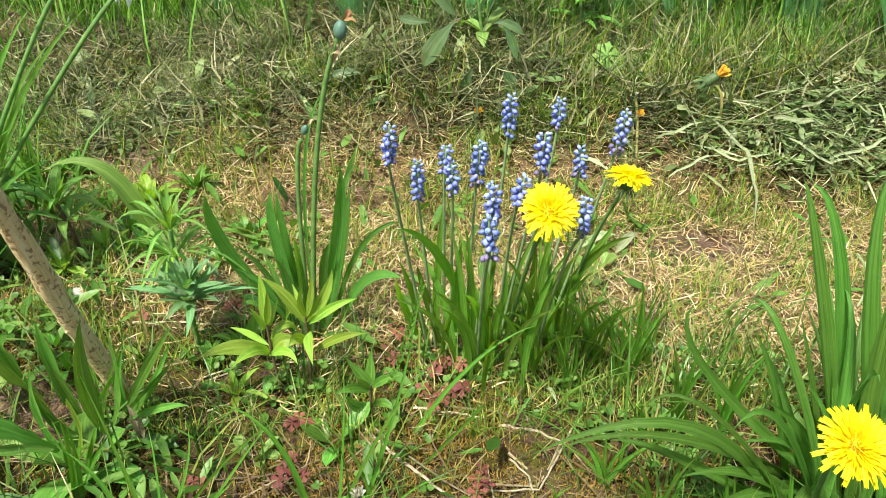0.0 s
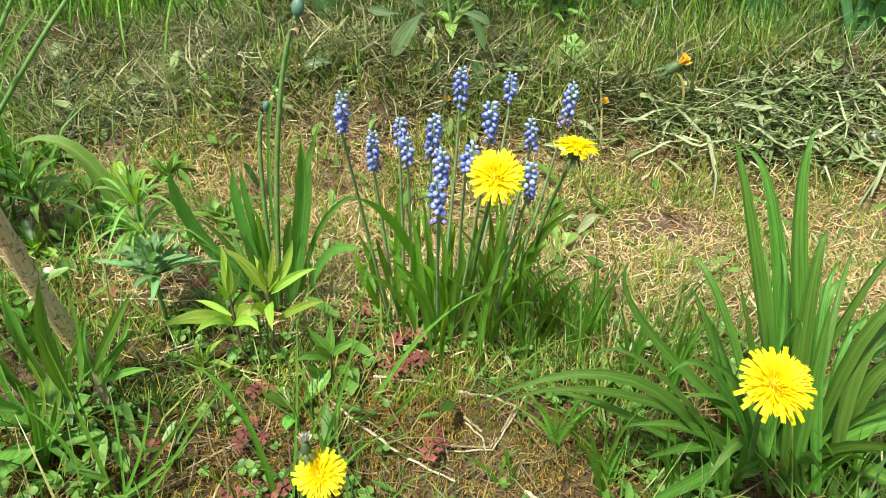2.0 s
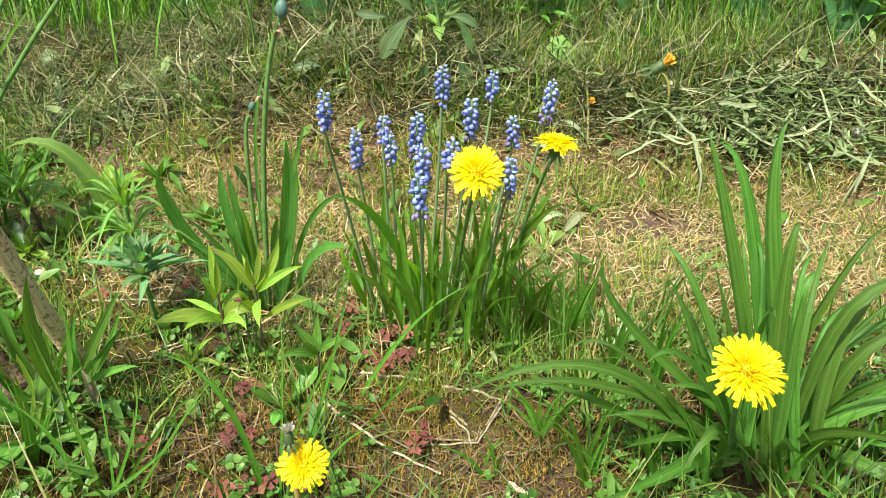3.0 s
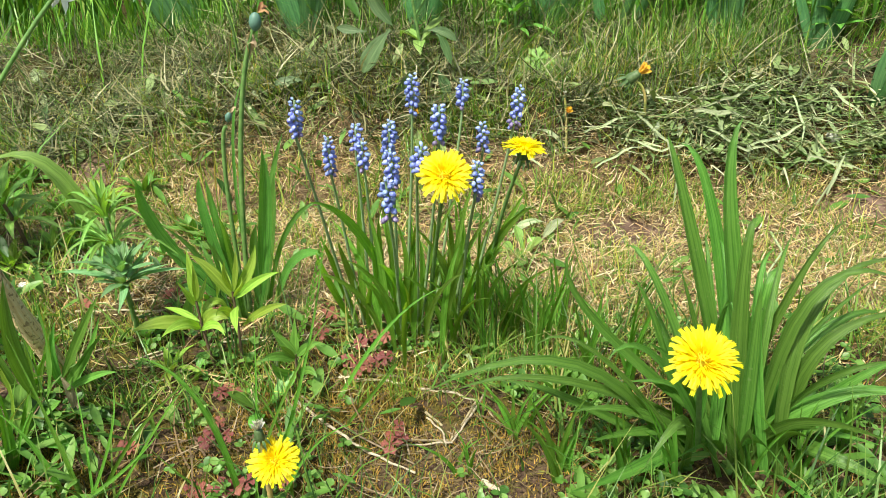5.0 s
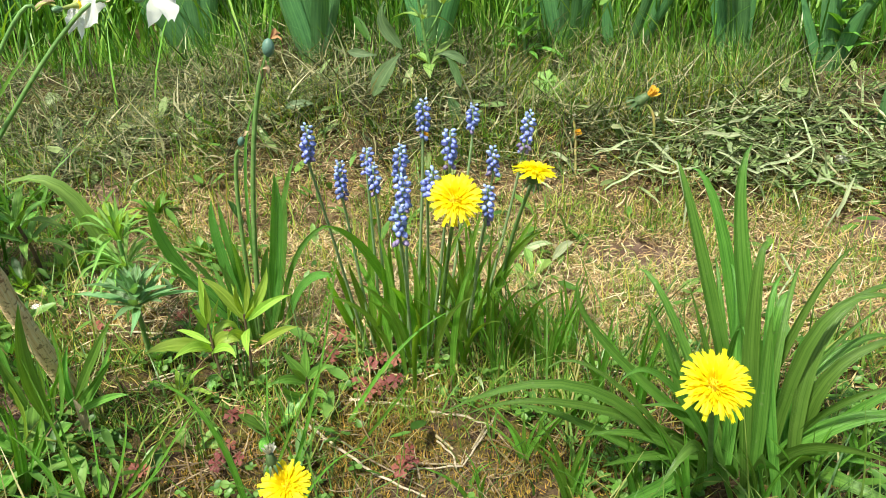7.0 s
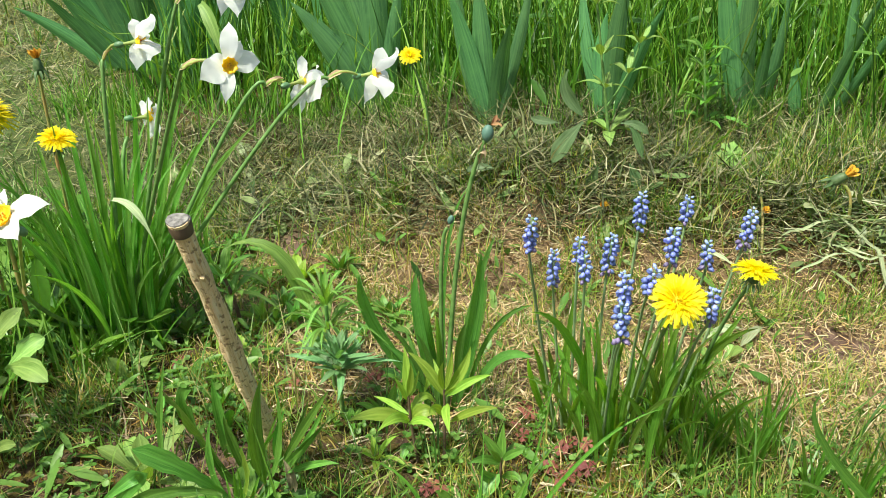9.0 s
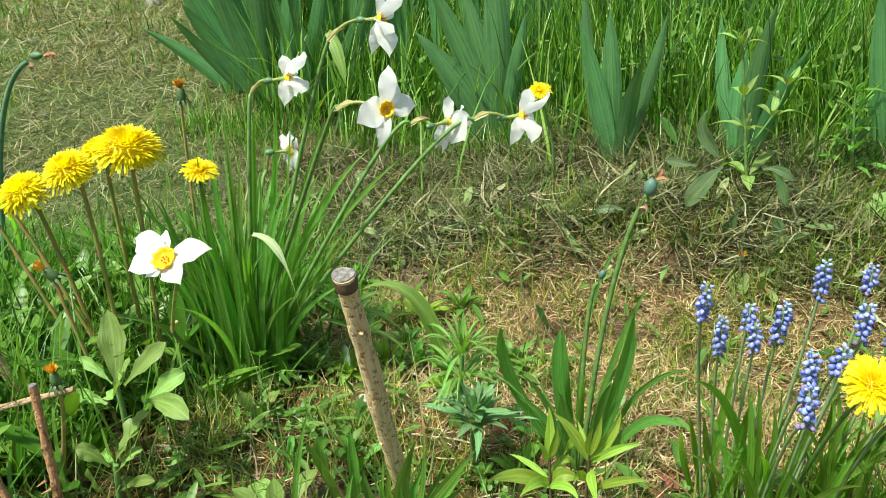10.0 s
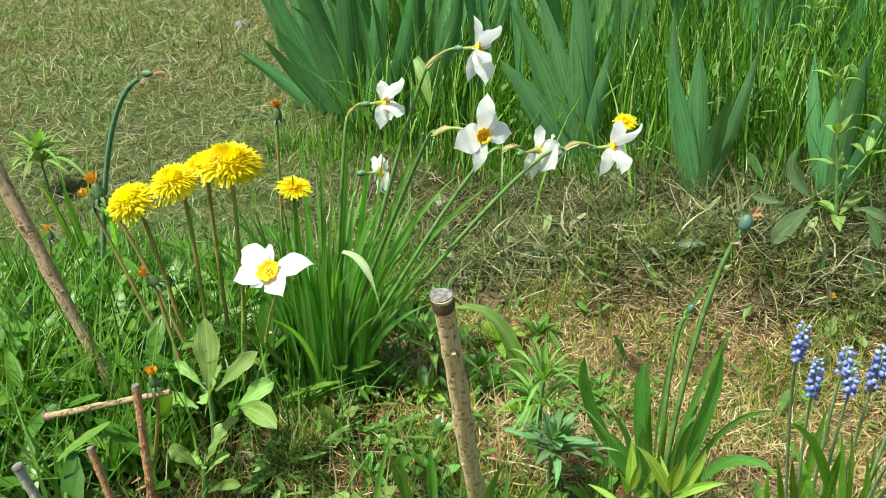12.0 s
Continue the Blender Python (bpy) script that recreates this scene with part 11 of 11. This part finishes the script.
patch_weed = thing("broad_weed", (-0.414, 0.539, -0.006), "fresh green weed with pointed leaves", "plant", "broad-leaved weeds")
whorl(patch_weed, (-0.414, 0.539, 0.006), 7, 0.030, (5, 75), 0.008, WEED, seed=513)
patch_weed = thing("broad_weed", (-0.364, 0.572, -0.012), "fresh green weed with pointed leaves", "plant", "broad-leaved weeds")
whorl(patch_weed, (-0.364, 0.572, 0.000), 7, 0.030, (5, 75), 0.008, WEED, seed=514)
patch_weed = thing("broad_weed", (-0.187, 0.532, -0.035), "fresh green weed with pointed leaves", "plant", "broad-leaved weeds")
whorl(patch_weed, (-0.187, 0.532, -0.023), 10, 0.03, (5, 75), 0.007, LIME, seed=515)
patch_weed = thing("broad_weed", (-0.226, 0.586, -0.035), "fresh green weed with pointed leaves", "plant", "broad-leaved weeds")
whorl(patch_weed, (-0.226, 0.586, -0.023), 10, 0.03, (5, 75), 0.007, WEED, seed=516)
s = Shape()
sheet(s, arc((-0.392, 0.677, -0.009), (-0.386, 0.675, -0.012), (-0.380, 0.673, -0.018), 6), 0.009, "lance", (0, -0.4, 1), 0.2)
tagged(part("fallen_petal", s, WHITE), "fallen white petal on the soil", "petal")
s = Shape()
s.lathe((-2.241, 3.105, 0.120), (0.1, 0, 1), [(0, 0.033), (0.02, 0.042), (0.04, 0.034), (0.05, 0.014), (0.052, 0.001)], 12)
tagged(part("stone", s, STONE), "rounded grey stone at the edge of the lawn", "stone")


# ---- pale stalks on the bed ----
STALKS = (
    (((-0.073, 0.501, -0.029), (-0.044, 0.468, -0.029), (-0.020, 0.445, -0.029), (0.006, 0.420, -0.029), (0.047, 0.394, -0.029)), 0.0015),
    (((-0.026, 0.520, -0.029), (0.018, 0.512, -0.029), (0.036, 0.507, -0.029)), 0.0012),
    (((0.050, 0.498, -0.029), (0.081, 0.492, -0.029), (0.104, 0.478, -0.029)), 0.0014),
    (((0.114, 0.494, -0.029), (0.095, 0.457, -0.029), (0.078, 0.427, -0.029), (0.032, 0.426, -0.029)), 0.0011),
    (((0.057, 0.459, -0.029), (0.071, 0.441, -0.029), (0.073, 0.423, -0.029)), 0.0010),
    (((0.101, 0.382, -0.029), (0.112, 0.373, -0.029), (0.122, 0.364, -0.029)), 0.0026),
    (((-0.024, 0.606, -0.029), (-0.016, 0.571, -0.029), (-0.012, 0.544, -0.029)), 0.0009),
    (((-0.252, 0.532, -0.025), (-0.210, 0.562, -0.028), (-0.159, 0.588, -0.029)), 0.0010),
    (((-0.252, 0.542, -0.025), (-0.206, 0.571, -0.028), (-0.131, 0.585, -0.029), (-0.058, 0.590, -0.029)), 0.0009),
    (((-0.211, 0.514, -0.028), (-0.181, 0.535, -0.029), (-0.156, 0.552, -0.029)), 0.0010),
    (((-0.563, 0.535, 0.001), (-0.506, 0.524, 0.001), (-0.463, 0.519, 0.001)), 0.0012),
    (((-0.569, 0.533, 0.001), (-0.517, 0.542, 0.001), (-0.474, 0.539, 0.001)), 0.0010),
    (((-0.559, 0.558, 0.001), (-0.487, 0.525, 0.001), (-0.433, 0.510, 0.001)), 0.0010),
    (((-0.315, 0.632, -0.019), (-0.281, 0.638, -0.023), (-0.213, 0.641, -0.028)), 0.0014),
    (((-0.392, 0.578, -0.003), (-0.377, 0.601, -0.007), (-0.360, 0.615, -0.011)), 0.0011),
)
for way, thick in STALKS:
    s = Shape()
    pts = [Vector(p) for p in way]
    fine = [a.lerp(b, k / 4) + Vector((0, 0, 0.0012 * math.sin(k * 2.1))) for a, b in zip(pts[:-1], pts[1:]) for k in range(4)] + [pts[-1]]
    s.tube(fine, [thick * (1 - 0.3 * i / len(fine)) for i in range(len(fine))], 6, 0.1)
    tagged(part("dead_stalk", s, PALESTALK), "dry pale stalk lying over mossy soil", "stalk", "dead stalks")
HEAPSTALKS = (
    (((0.371, 0.994, 0.048), (0.408, 0.949, 0.022), (0.404, 0.885, -0.005), (0.372, 0.795, -0.009)), 0.0024),
    (((0.290, 0.968, 0.033), (0.329, 0.982, 0.041), (0.370, 0.997, 0.050)), 0.0018),
    (((0.455, 0.997, 0.050), (0.499, 0.992, 0.047), (0.531, 0.987, 0.044)), 0.0034),
    (((0.559, 1.041, 0.074), (0.515, 1.017, 0.061), (0.461, 1.003, 0.053)), 0.0016),
    (((0.586, 0.833, -0.009), (0.626, 0.890, -0.003), (0.653, 0.925, 0.010)), 0.0022),
    (((0.599, 0.919, 0.008), (0.639, 0.901, -0.000), (0.684, 0.881, -0.006)), 0.0018),
    (((0.666, 1.030, 0.068), (0.684, 0.999, 0.051), (0.703, 0.972, 0.035)), 0.0026),
    (((0.517, 0.939, 0.017), (0.579, 0.956, 0.026), (0.629, 0.985, 0.043)), 0.0018),
    (((0.352, 0.955, 0.026), (0.396, 0.935, 0.015), (0.448, 0.950, 0.023)), 0.0016),
    (((0.469, 0.968, 0.033), (0.515, 0.931, 0.013), (0.559, 0.943, 0.019)), 0.0018),
    (((0.607, 1.019, 0.062), (0.607, 0.968, 0.033), (0.593, 0.937, 0.016)), 0.0016),
    (((0.297, 0.911, 0.004), (0.341, 0.937, 0.016), (0.387, 0.949, 0.022)), 0.0014),
)
for way, thick in HEAPSTALKS:
    s = Shape()
    pts = [Vector(p) for p in way]
    fine = [a.lerp(b, k / 4) + Vector((0, 0, 0.002 * math.sin(k * 1.6))) for a, b in zip(pts[:-1], pts[1:]) for k in range(4)] + [pts[-1]]
    sheet(s, fine, thick * 2.6, "strap", (0.1, -0.6, 0.8), 0.5, 0.8, 0.1)
    tagged(part("dead_stalk", s, WILT_AND_SHEEN), "broad pale wilted stalk on the heap of cut greenery", "stalk", "dead stalks")
